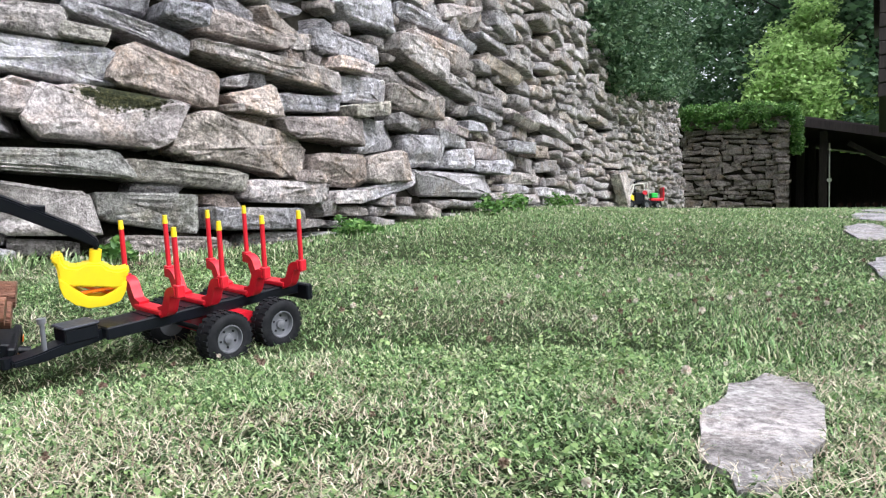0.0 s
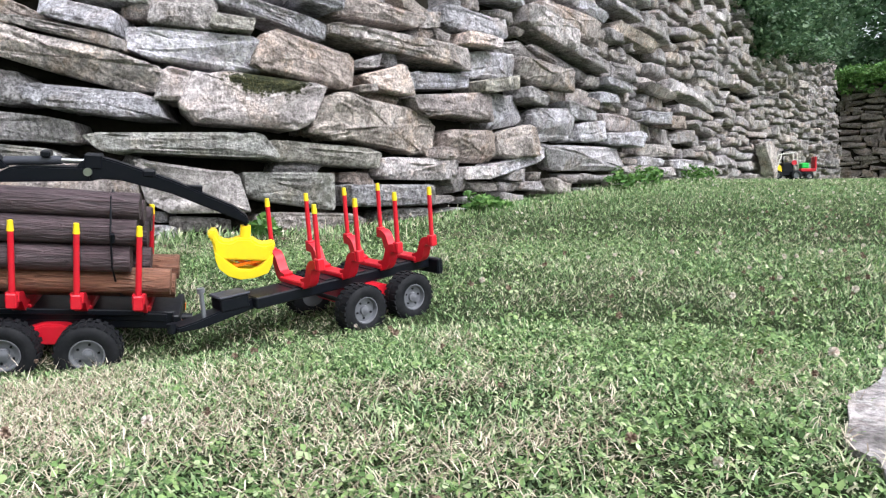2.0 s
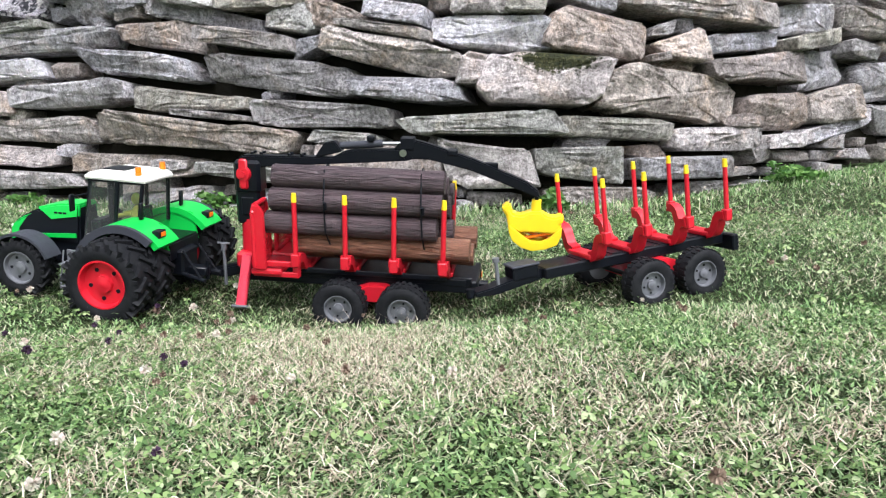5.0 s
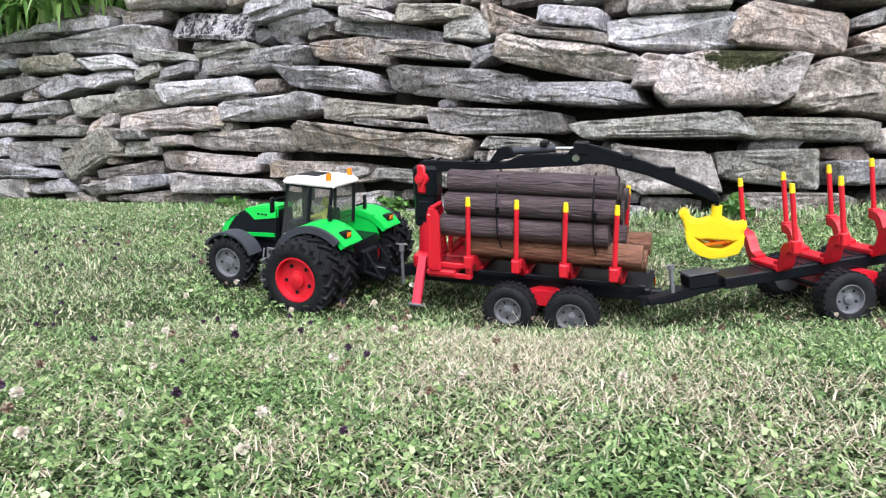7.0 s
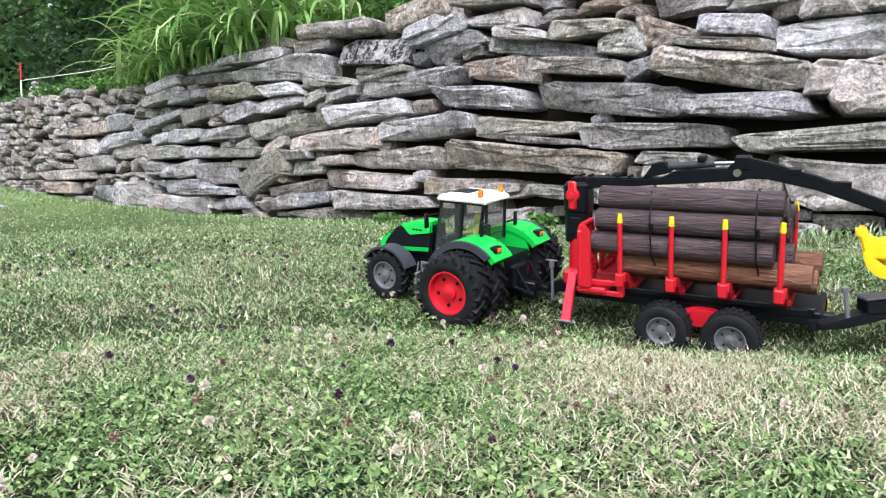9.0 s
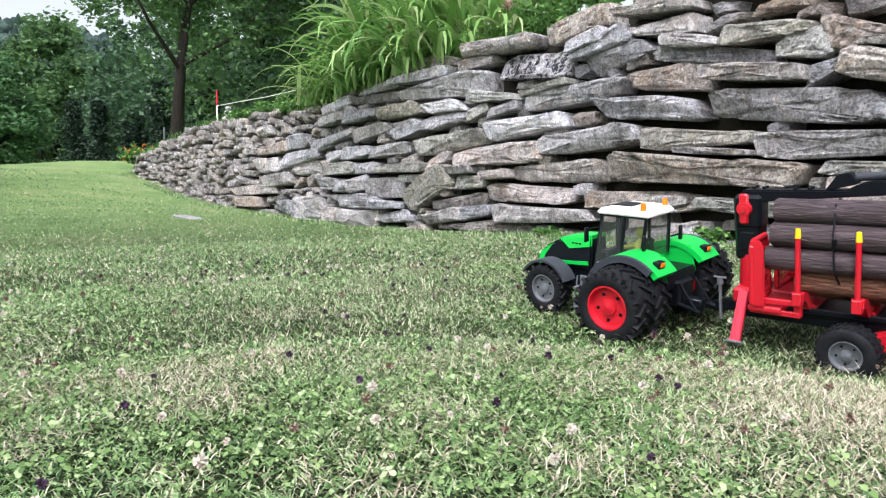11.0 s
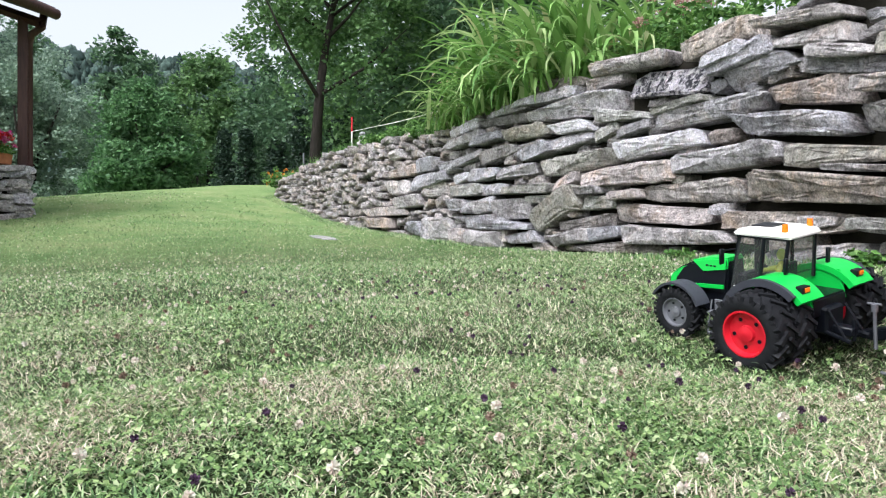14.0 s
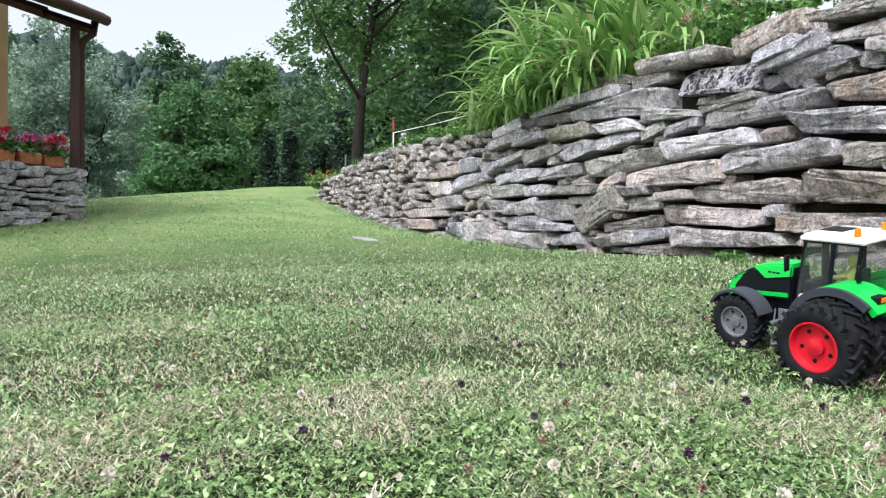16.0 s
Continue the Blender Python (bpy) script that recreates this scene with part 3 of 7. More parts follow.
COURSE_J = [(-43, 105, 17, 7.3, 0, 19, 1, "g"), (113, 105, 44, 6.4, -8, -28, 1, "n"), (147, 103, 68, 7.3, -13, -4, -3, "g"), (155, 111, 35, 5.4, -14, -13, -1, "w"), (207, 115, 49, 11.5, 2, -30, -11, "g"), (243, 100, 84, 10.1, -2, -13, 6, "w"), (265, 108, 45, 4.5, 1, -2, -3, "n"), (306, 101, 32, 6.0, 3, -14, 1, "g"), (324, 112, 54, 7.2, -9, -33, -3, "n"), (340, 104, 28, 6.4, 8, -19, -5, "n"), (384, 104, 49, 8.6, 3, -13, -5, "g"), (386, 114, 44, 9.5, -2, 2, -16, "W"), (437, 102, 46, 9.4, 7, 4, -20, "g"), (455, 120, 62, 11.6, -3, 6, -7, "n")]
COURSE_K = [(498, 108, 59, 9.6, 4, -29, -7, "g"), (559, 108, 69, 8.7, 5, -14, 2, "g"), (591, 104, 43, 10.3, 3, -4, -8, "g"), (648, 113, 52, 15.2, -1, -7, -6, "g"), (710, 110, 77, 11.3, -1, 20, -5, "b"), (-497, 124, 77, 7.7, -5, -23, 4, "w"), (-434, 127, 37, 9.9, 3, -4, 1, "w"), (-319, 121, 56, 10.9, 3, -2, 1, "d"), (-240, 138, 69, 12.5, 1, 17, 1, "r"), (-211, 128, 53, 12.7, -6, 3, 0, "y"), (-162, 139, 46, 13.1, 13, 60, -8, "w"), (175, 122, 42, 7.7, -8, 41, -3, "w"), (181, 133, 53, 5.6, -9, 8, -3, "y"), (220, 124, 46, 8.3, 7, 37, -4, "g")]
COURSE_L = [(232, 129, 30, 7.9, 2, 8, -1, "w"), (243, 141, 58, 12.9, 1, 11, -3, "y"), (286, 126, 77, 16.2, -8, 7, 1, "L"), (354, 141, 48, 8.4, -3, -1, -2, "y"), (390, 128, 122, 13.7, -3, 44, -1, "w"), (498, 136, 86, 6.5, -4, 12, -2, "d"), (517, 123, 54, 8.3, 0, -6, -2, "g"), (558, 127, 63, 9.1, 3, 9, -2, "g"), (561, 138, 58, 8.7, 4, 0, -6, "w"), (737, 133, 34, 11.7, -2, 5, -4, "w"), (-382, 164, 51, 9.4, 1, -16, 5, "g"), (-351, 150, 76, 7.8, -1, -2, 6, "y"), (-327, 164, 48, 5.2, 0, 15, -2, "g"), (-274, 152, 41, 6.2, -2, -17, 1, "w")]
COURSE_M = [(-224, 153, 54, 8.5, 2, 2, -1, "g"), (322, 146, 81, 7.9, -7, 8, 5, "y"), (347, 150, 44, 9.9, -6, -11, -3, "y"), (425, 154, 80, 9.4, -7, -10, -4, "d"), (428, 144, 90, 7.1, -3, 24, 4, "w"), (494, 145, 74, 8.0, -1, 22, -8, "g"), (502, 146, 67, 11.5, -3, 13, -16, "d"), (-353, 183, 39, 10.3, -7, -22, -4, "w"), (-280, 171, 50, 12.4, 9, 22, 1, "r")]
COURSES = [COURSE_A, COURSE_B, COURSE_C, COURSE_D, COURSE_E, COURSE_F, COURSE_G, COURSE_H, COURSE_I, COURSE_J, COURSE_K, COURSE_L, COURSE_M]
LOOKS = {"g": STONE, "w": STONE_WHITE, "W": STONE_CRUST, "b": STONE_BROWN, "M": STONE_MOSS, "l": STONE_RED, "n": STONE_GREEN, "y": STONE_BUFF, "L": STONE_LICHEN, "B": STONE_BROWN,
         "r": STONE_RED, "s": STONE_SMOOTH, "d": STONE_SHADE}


def build_wall():
    # earth and rubble behind the stones, coloured dark to deepen the shade in the gaps
    ss = np.arange(-14.3, 13.2, 0.15)
    verts, faces = [], []
    for s in ss:
        p, w, into = wall_at(s)
        foot, top = wall_foot(s) - 0.25, float(wall_top(s)) - 0.06
        for z in (foot, top):
            q = p + into * (0.17 + BATTER * max(z - 0.18, 0))
            verts.append((q[0], q[1], z))
        for z in (top, foot):
            q = p + into * (0.62 + BATTER * max(z - 0.18, 0))
            verts.append((q[0], q[1], z))
    n = len(ss)
    for i in range(n - 1):
        for k in range(4):
            a, b = 4 * i + k, 4 * i + (k + 1) % 4
            faces.append((a, b, b + 4, a + 4))
    faces += [(0, 3, 2, 1), (4 * n - 4, 4 * n - 3, 4 * n - 2, 4 * n - 1)]
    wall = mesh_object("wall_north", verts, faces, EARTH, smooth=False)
    tagged(wall, "tall dry-stone retaining wall of rough grey and buff gneiss blocks", "wall", kind="structure")

    rng = np.random.default_rng(7)
    cell, s_lo, z_lo = 0.02, -14.4, -0.1
    taken = np.zeros((int(28.2 / cell), int(4.2 / cell)), bool)

    def span(s0, s1, z0, z1):
        return slice(max(0, int((s0 - s_lo) / cell)), max(0, int((s1 - s_lo) / cell))), slice(max(0, int((z0 - z_lo) / cell)), max(0, int((z1 - z_lo) / cell)))

    count = 0
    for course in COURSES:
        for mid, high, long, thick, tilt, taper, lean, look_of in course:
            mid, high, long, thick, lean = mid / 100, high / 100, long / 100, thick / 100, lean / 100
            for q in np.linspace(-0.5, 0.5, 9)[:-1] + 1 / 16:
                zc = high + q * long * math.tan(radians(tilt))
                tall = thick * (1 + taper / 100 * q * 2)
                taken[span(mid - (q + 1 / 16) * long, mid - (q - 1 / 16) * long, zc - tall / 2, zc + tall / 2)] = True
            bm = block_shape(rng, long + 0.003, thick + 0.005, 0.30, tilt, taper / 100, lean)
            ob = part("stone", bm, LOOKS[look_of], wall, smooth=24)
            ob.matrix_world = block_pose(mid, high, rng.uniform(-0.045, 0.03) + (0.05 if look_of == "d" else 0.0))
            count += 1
    # the other stones: rough courses, then small fillers in the gaps
    boxes = []
    for from_s, to_s, low_h, high_h in ((s_lo, -4.5, 0.055, 0.13), (-4.5, 5.0, 0.06, 0.14), (5.0, 5.9, 0.05, 0.10), (5.9, 13.2, 0.045, 0.105)):
        z = -0.05
        while z < 3.9:
            h = rng.uniform(low_h, high_h)
            s = from_s + rng.uniform(0, 0.3)
            while s < to_s:
                hh = h * rng.uniform(0.75, 1.12)
                length = (rng.uniform(0.5, 2.2) if from_s > 5.5 else rng.uniform(1.4, 4.6)) * hh
                z0 = z + rng.uniform(-0.025, 0.025) * h / 0.1
                mid = s + length / 2
                if mid < 13.1 and z0 + hh > wall_foot(mid) - 0.03 and z0 + hh * 0.4 < wall_top(mid):
                    box = span(s, s + length, z0, z0 + hh)
                    if taken[box].size and taken[box].mean() < 0.12:
                        taken[box] = True
                        boxes.append((s, s + length - 0.012, z0, z0 + hh - 0.012))
                s += length
            z += h
    for size in ((0.30, 0.10), (0.2, 0.075), (0.14, 0.06), (0.09, 0.05)):
        for _ in range(2600):
            s, z = rng.uniform(-6, 8.0), rng.uniform(0.0, 2.2)
            length, hh = size[0] * rng.uniform(0.7, 1.3), size[1] * rng.uniform(0.8, 1.25)
            if z + hh < wall_foot(s) or z + hh > wall_top(s):
                continue
            box = span(s, s + length, z, z + hh)
            if taken[box].size and taken[box].mean() < 0.10:
                taken[box] = True
                boxes.append((s, s + length, z, z + hh))
    # nearest ones apart, the rest joined
    boxes.sort(key=lambda b: abs((b[0] + b[1]) / 2 - 0.8))
    kinds = [STONE, STONE, STONE, STONE_WHITE, STONE_BUFF, STONE_GREEN, STONE_BROWN]
    moulds = {}
    for mat in set(k.name for k in kinds):
        for r in range(6):
            bm = stone_shape(rng, 0.32, 0.13, 0.24, (12, 3, 7), 0.9, 4)
            ob = part("stone", bm, bpy.data.materials[mat], None, smooth=30)
            moulds[mat, r] = ob.data
            bpy.data.objects.remove(ob)
    near = max(0, 298 - count)
    rest_v, rest_f, at = [], [], 0
    rocks = []
    for r in range(24):
        bm = stone_shape(rng, 0.32, 0.13, 0.24, (6, 2, 3), 0.75, 3)
        bm.verts.index_update()
        rocks.append((np.array([v.co[:] for v in bm.verts]), np.array([[v.index for v in f.verts] for f in bm.faces])))
        bm.free()
    for i, (s0, s1, z0, z1) in enumerate(boxes):
        m = stone_pose((s0 + s1) / 2, (z0 + z1) / 2, rng.uniform(0.03, 0.075) if -4.6 < s0 < 7.4 else rng.uniform(-0.03, 0.035)) @ pose(0, 0, 0, rng.uniform(-4, 4), rng.uniform(-6, 6) * (3.2 if s0 > 5.9 else 1), rng.uniform(-8, 8))
        scale = ((s1 - s0) / 0.32, 1.0, 0.91 * (z1 - z0) / 0.13)
        if i < near:
            ob = new("stone", moulds[kinds[rng.integers(len(kinds))].name, int(rng.integers(6))])
            ob.parent = wall
            ob.matrix_world = m @ Matrix.Diagonal((*scale, 1))
        else:
            v, f = rocks[rng.integers(len(rocks))]
            v = v * np.array(scale) * np.array([rng.choice((-1, 1)), 1, 1])
            mm = np.array(m)
            rest_v.append(v @ mm[:3, :3].T + mm[:3, 3])
            rest_f.append(f + at)
            at += len(v)
    ob = quick_mesh("stone", np.concatenate(rest_v), np.concatenate(rest_f), 4, STONE_REST, wall, smooth=False)
    tagged(ob, kind="stuff")


build_wall()


# ---- the toy convoy: plastic tractor, crane trailer with logs, empty timber trailer ----
GREEN = plastic("green_plastic", (0.008, 0.44, 0.055), 0.32)
RED = plastic("red_plastic", (0.50, 0.007, 0.020), 0.35)
YELLOW = plastic("yellow_plastic", (0.82, 0.60, 0.012), 0.35)
BLACK = plastic("black_plastic", (0.0045, 0.0055, 0.0085), 0.30, 0.02, 0.2)
DARK = plastic("anthracite_plastic", (0.034, 0.037, 0.048), 0.5, 0.06, 0.3)
TYRE = plastic("tyre_rubber", (0.0062, 0.0068, 0.0088), 0.6, 0.12, 0.2)
GREY = plastic("grey_plastic", (0.115, 0.12, 0.135), 0.33, 0.12)
WHITE = plastic("white_plastic", (0.74, 0.73, 0.69), 0.35, 0.08)
ORANGE = plastic("orange_plastic", (0.85, 0.20, 0.01), 0.25, 0.02)
STEEL, _n, _l, _b = material("bright_steel", (0.55, 0.56, 0.57), 0.3, 1.0)
PINKRED = plastic("pink_red_plastic", (0.55, 0.02, 0.05), 0.35)
LIME = plastic("lime_figure", (0.42, 0.46, 0.07), 0.5)
# smoked tint of the cab panes, with reflected sky added as grey base colour
PANE, _n, _l, _b = material("smoked_clear_plastic", (0.085, 0.09, 0.09), 0.12)
_b.inputs["Alpha"].default_value = 0.30


def bark(name, a, b_, ends):
    m, n, l, b = material(name, a, 0.45, 0.0, 0.4)
    tc = n.new("ShaderNodeTexCoord").outputs["Object"]
    mp = n.new("ShaderNodeMapping"); mp.inputs["Scale"].default_value = (22, 190, 190); l.new(tc, mp.inputs[0])
    wv = noise_tex(n, l, 1.0, 4, 0.6, mp.outputs[0], 1.6)
    l.new(ramp(n, l, wv, [(0.3, a), (0.62, b_)]), b.inputs["Base Color"])
    bump(n, l, b, wv, 1.0, 0.006)
    return m


LOG_DARK = bark("dark_bark_plastic", (0.010, 0.006, 0.008), (0.085, 0.058, 0.066), None)
LOG_LIGHT = bark("light_bark_plastic", (0.08, 0.030, 0.018), (0.27, 0.125, 0.078), None)


def box(bm, x0, x1, y0, y1, z0, z1, bevel=0.0015, turn=None):
    m = Matrix.LocRotScale(((x0 + x1) / 2, (y0 + y1) / 2, (z0 + z1) / 2), None, (x1 - x0, y1 - y0, z1 - z0))
    if turn is not None:
        m = turn @ m
    made = bmesh.ops.create_cube(bm, size=1, matrix=m)["verts"]
    if bevel:
        edges = {e for v in made for e in v.link_edges}
        bmesh.ops.bevel(bm, geom=list(edges), offset=bevel, segments=1, affect="EDGES")
    return bm


def prism(bm, profile, y0, y1, bevel=0.0015, lean=0.0):
    """A side view (x, z) drawn out from y0 to y1; lean narrows the top."""
    zs = [z for _, z in profile]
    lo, hi = min(zs), max(zs)
    squeeze = lambda z: 1 - lean * (z - lo) / max(hi - lo, 1e-6)
    mid, half = (y0 + y1) / 2, (y1 - y0) / 2
    a = [bm.verts.new((x, mid - half * squeeze(z), z)) for x, z in profile]
    b = [bm.verts.new((x, mid + half * squeeze(z), z)) for x, z in profile]
    faces = [bm.faces.new(a), bm.faces.new(b[::-1])]
    n = len(profile)
    for i in range(n):
        faces.append(bm.faces.new((a[i], b[i], b[(i + 1) % n], a[(i + 1) % n])))
    bmesh.ops.recalc_face_normals(bm, faces=faces)
    if bevel:
        bmesh.ops.bevel(bm, geom=list({e for f in faces for e in f.edges}), offset=bevel, segments=2, affect="EDGES", clamp_overlap=True)
    return bm


def rod(bm, a, b, r, seg=12, r2=None):
    a, b = Vector(a), Vector(b)
    d = b - a
    m = Matrix.Translation((a + b) / 2) @ d.to_track_quat("Z", "Y").to_matrix().to_4x4()
    bmesh.ops.create_cone(bm, cap_ends=True, segments=seg, radius1=r, radius2=r if r2 is None else r2, depth=d.length, matrix=m)
    return bm


def lathe(bm, profile, seg=36, centre=(0, 0, 0), closed=True):
    """Turns (radius, offset) pairs round the y axis."""
    rings = []
    for r, o in profile:
        rings.append([bm.verts.new((centre[0] + r * math.cos(2 * math.pi * i / seg), centre[1] + o, centre[2] + r * math.sin(2 * math.pi * i / seg))) for i in range(seg)])
    for p, q in zip(rings, rings[1:]):
        for i in range(seg):
            bm.faces.new((p[i], q[i], q[(i + 1) % seg], p[(i + 1) % seg]))
    if closed:
        bm.faces.new(rings[0][::-1])
        bm.faces.new(rings[-1])
    else:
        for i in range(seg):
            bm.faces.new((rings[-1][i], rings[0][i], rings[0][(i + 1) % seg], rings[-1][(i + 1) % seg]))
    bmesh.ops.recalc_face_normals(bm, faces=bm.faces)
    return bm


def tyre_mesh(radius, width, rim, lugs, lug_high, chevron):
    bm = bmesh.new()
    w, r = width / 2, radius - lug_high
    lathe(bm, [(rim, -w * 0.86), (rim + (r - rim) * 0.3, -w), (rim + (r - rim) * 0.75, -w * 0.98), (r * 0.985, -w * 0.82), (r, -w * 0.5), (r, w * 0.5), (r * 0.985, w * 0.82),
               (rim + (r - rim) * 0.75, w * 0.98), (rim + (r - rim) * 0.3, w), (rim, w * 0.86)], 48, closed=False)
    for i in range(lugs):
        for side in (-1, 1):
            a = 2 * math.pi * (i + (0.25 if side > 0 else -0.25)) / lugs
            m = Matrix.Rotation(-a, 4, "Y") @ Matrix.Translation((r - 0.001, side * w * 0.52, 0)) @ Matrix.Rotation(side * radians(chevron), 4, "X")
            long = w * 1.08 if chevron else w * 0.62
            c = bmesh.ops.create_cube(bm, size=1, matrix=m @ Matrix.Diagonal((lug_high * 2.2, long, radius * (0.085 if chevron else 0.13), 1)))["verts"]
            # shoulder part of the lug runs down the flank
            if chevron:
                m2 = Matrix.Rotation(-a - side * 0.0, 4, "Y") @ Matrix.Translation((r * 0.94, side * w * 0.97, -math.tan(radians(chevron)) * w * 0.35))
                bmesh.ops.create_cube(bm, size=1, matrix=m2 @ Matrix.Diagonal((radius * 0.13, w * 0.10, radius * 0.075, 1)))
    return bm


def rim_mesh(radius, width, dish, bolts):
    """A dished rim with a raised hub and dark holes."""
    bm = bmesh.new()
    w = width / 2
    lathe(bm, [(radius * 0.5, -w), (radius, -w), (radius * 1.02, -w * 0.9), (radius * 1.02, w * 0.9), (radius, w), (radius * 0.93, w), (radius * 0.86, w - dish), (radius * 0.36, w - dish), (radius * 0.34, w - dish * 0.45), (radius * 0.2, w - dish * 0.4), (radius * 0.12, w - dish * 0.25)], 36)
    return bm


def wheel_maker(radius, width, rim_r, lugs, lug_high, chevron, rim_mat, dish, tyre_label, rim_label):
    t = part("wheel", tyre_mesh(radius, width, rim_r, lugs, lug_high, chevron), TYRE, None, smooth=40)
    r = part("rim", rim_mesh(rim_r, width * 0.9, dish, 6), rim_mat, None, smooth=35)
    h = part("hub_hole", rod(bmesh.new(), (0, width * 0.45 - dish - 0.001, 0), (0, width * 0.45 - dish + 0.0012, 0), rim_r * 0.085, 10), BLACK, None, smooth=40)
    meshes = t.data, r.data, h.data
    for o in (t, r, h):
        bpy.data.objects.remove(o)

    def place_wheel(parent, x, y, z, side, turn=0.0):
        tyre = new("wheel", meshes[0]); tyre.parent = parent
        tyre["label"] = tyre_label
        tyre.matrix_local = pose(x, y, z, 0, turn, 0 if side > 0 else 180)
        rim = new("rim", meshes[1]); rim.parent = tyre; rim["label"] = rim_label
        for i in range(5):
            a = 2 * math.pi * i / 5 + 0.3
            hole = new("hub_hole", meshes[2]); hole.parent = tyre
            hole.matrix_local = pose(rim_r * 0.62 * math.cos(a), 0, rim_r * 0.62 * math.sin(a))
        return tyre
    return place_wheel


rear_wheel = wheel_maker(0.0625, 0.047, 0.036, 18, 0.0048, 38, RED, 0.010, "black rubber lug tyre", "bright red dished rim")
front_wheel = wheel_maker(0.047, 0.034, 0.026, 16, 0.0042, 38, GREY, 0.006, "black rubber lug tyre", "grey dished rim")
bogie_wheel = wheel_maker(0.0415, 0.035, 0.0215, 26, 0.0024, 0, GREY, 0.007, "black block-tread tyre", "silver grey rim")


def on_lawn(x, y, rearward, tip=0.0, sink=0.0, roll=0.0):
    """A pose on the grass at (x, y), x axis ahead; the tail points rearward degrees left of +x."""
    e = 0.12
    nrm = Vector((-(even_ground(x + e, y) - even_ground(x - e, y)) / (2 * e), -(even_ground(x, y + e) - even_ground(x, y - e)) / (2 * e), 1)).normalized()
    a = radians(rearward)
    ahead = Vector((-math.cos(a), -math.sin(a), 0))
    ahead = (ahead - nrm * ahead.dot(nrm)).normalized()
    left = nrm.cross(ahead)
    m = Matrix.Identity(4)
    m.col[0][:3], m.col[1][:3], m.col[2][:3] = ahead, left, nrm
    m.translation = (x, y, float(even_ground(x, y)) + 0.006)
    return m @ pose(0, 0, 0, roll, 0, 0) @ pose(0, 0, 0, 0, tip, 0) @ pose(0, 0, sink)


def arc_shell(bm, cx, cz, r0, r1, a0, a1, y0, y1, seg=16):
    """A curved mudguard between two radii, angles in degrees from ahead, over the width."""
    n = seg + 1
    rows = []
    for i in range(n):
        a = radians(a0 + (a1 - a0) * i / seg)
        rows.append([bm.verts.new((cx + r * math.cos(a), y, cz + r * math.sin(a))) for r, y in ((r0, y0), (r1, y0), (r1, y1), (r0, y1))])
    for p, q in zip(rows, rows[1:]):
        for k in range(4):
            bm.faces.new((p[k], q[k], q[(k + 1) % 4], p[(k + 1) % 4]))
    bm.faces.new(rows[0][::-1]); bm.faces.new(rows[-1])
    bmesh.ops.recalc_face_normals(bm, faces=bm.faces)
    return bm


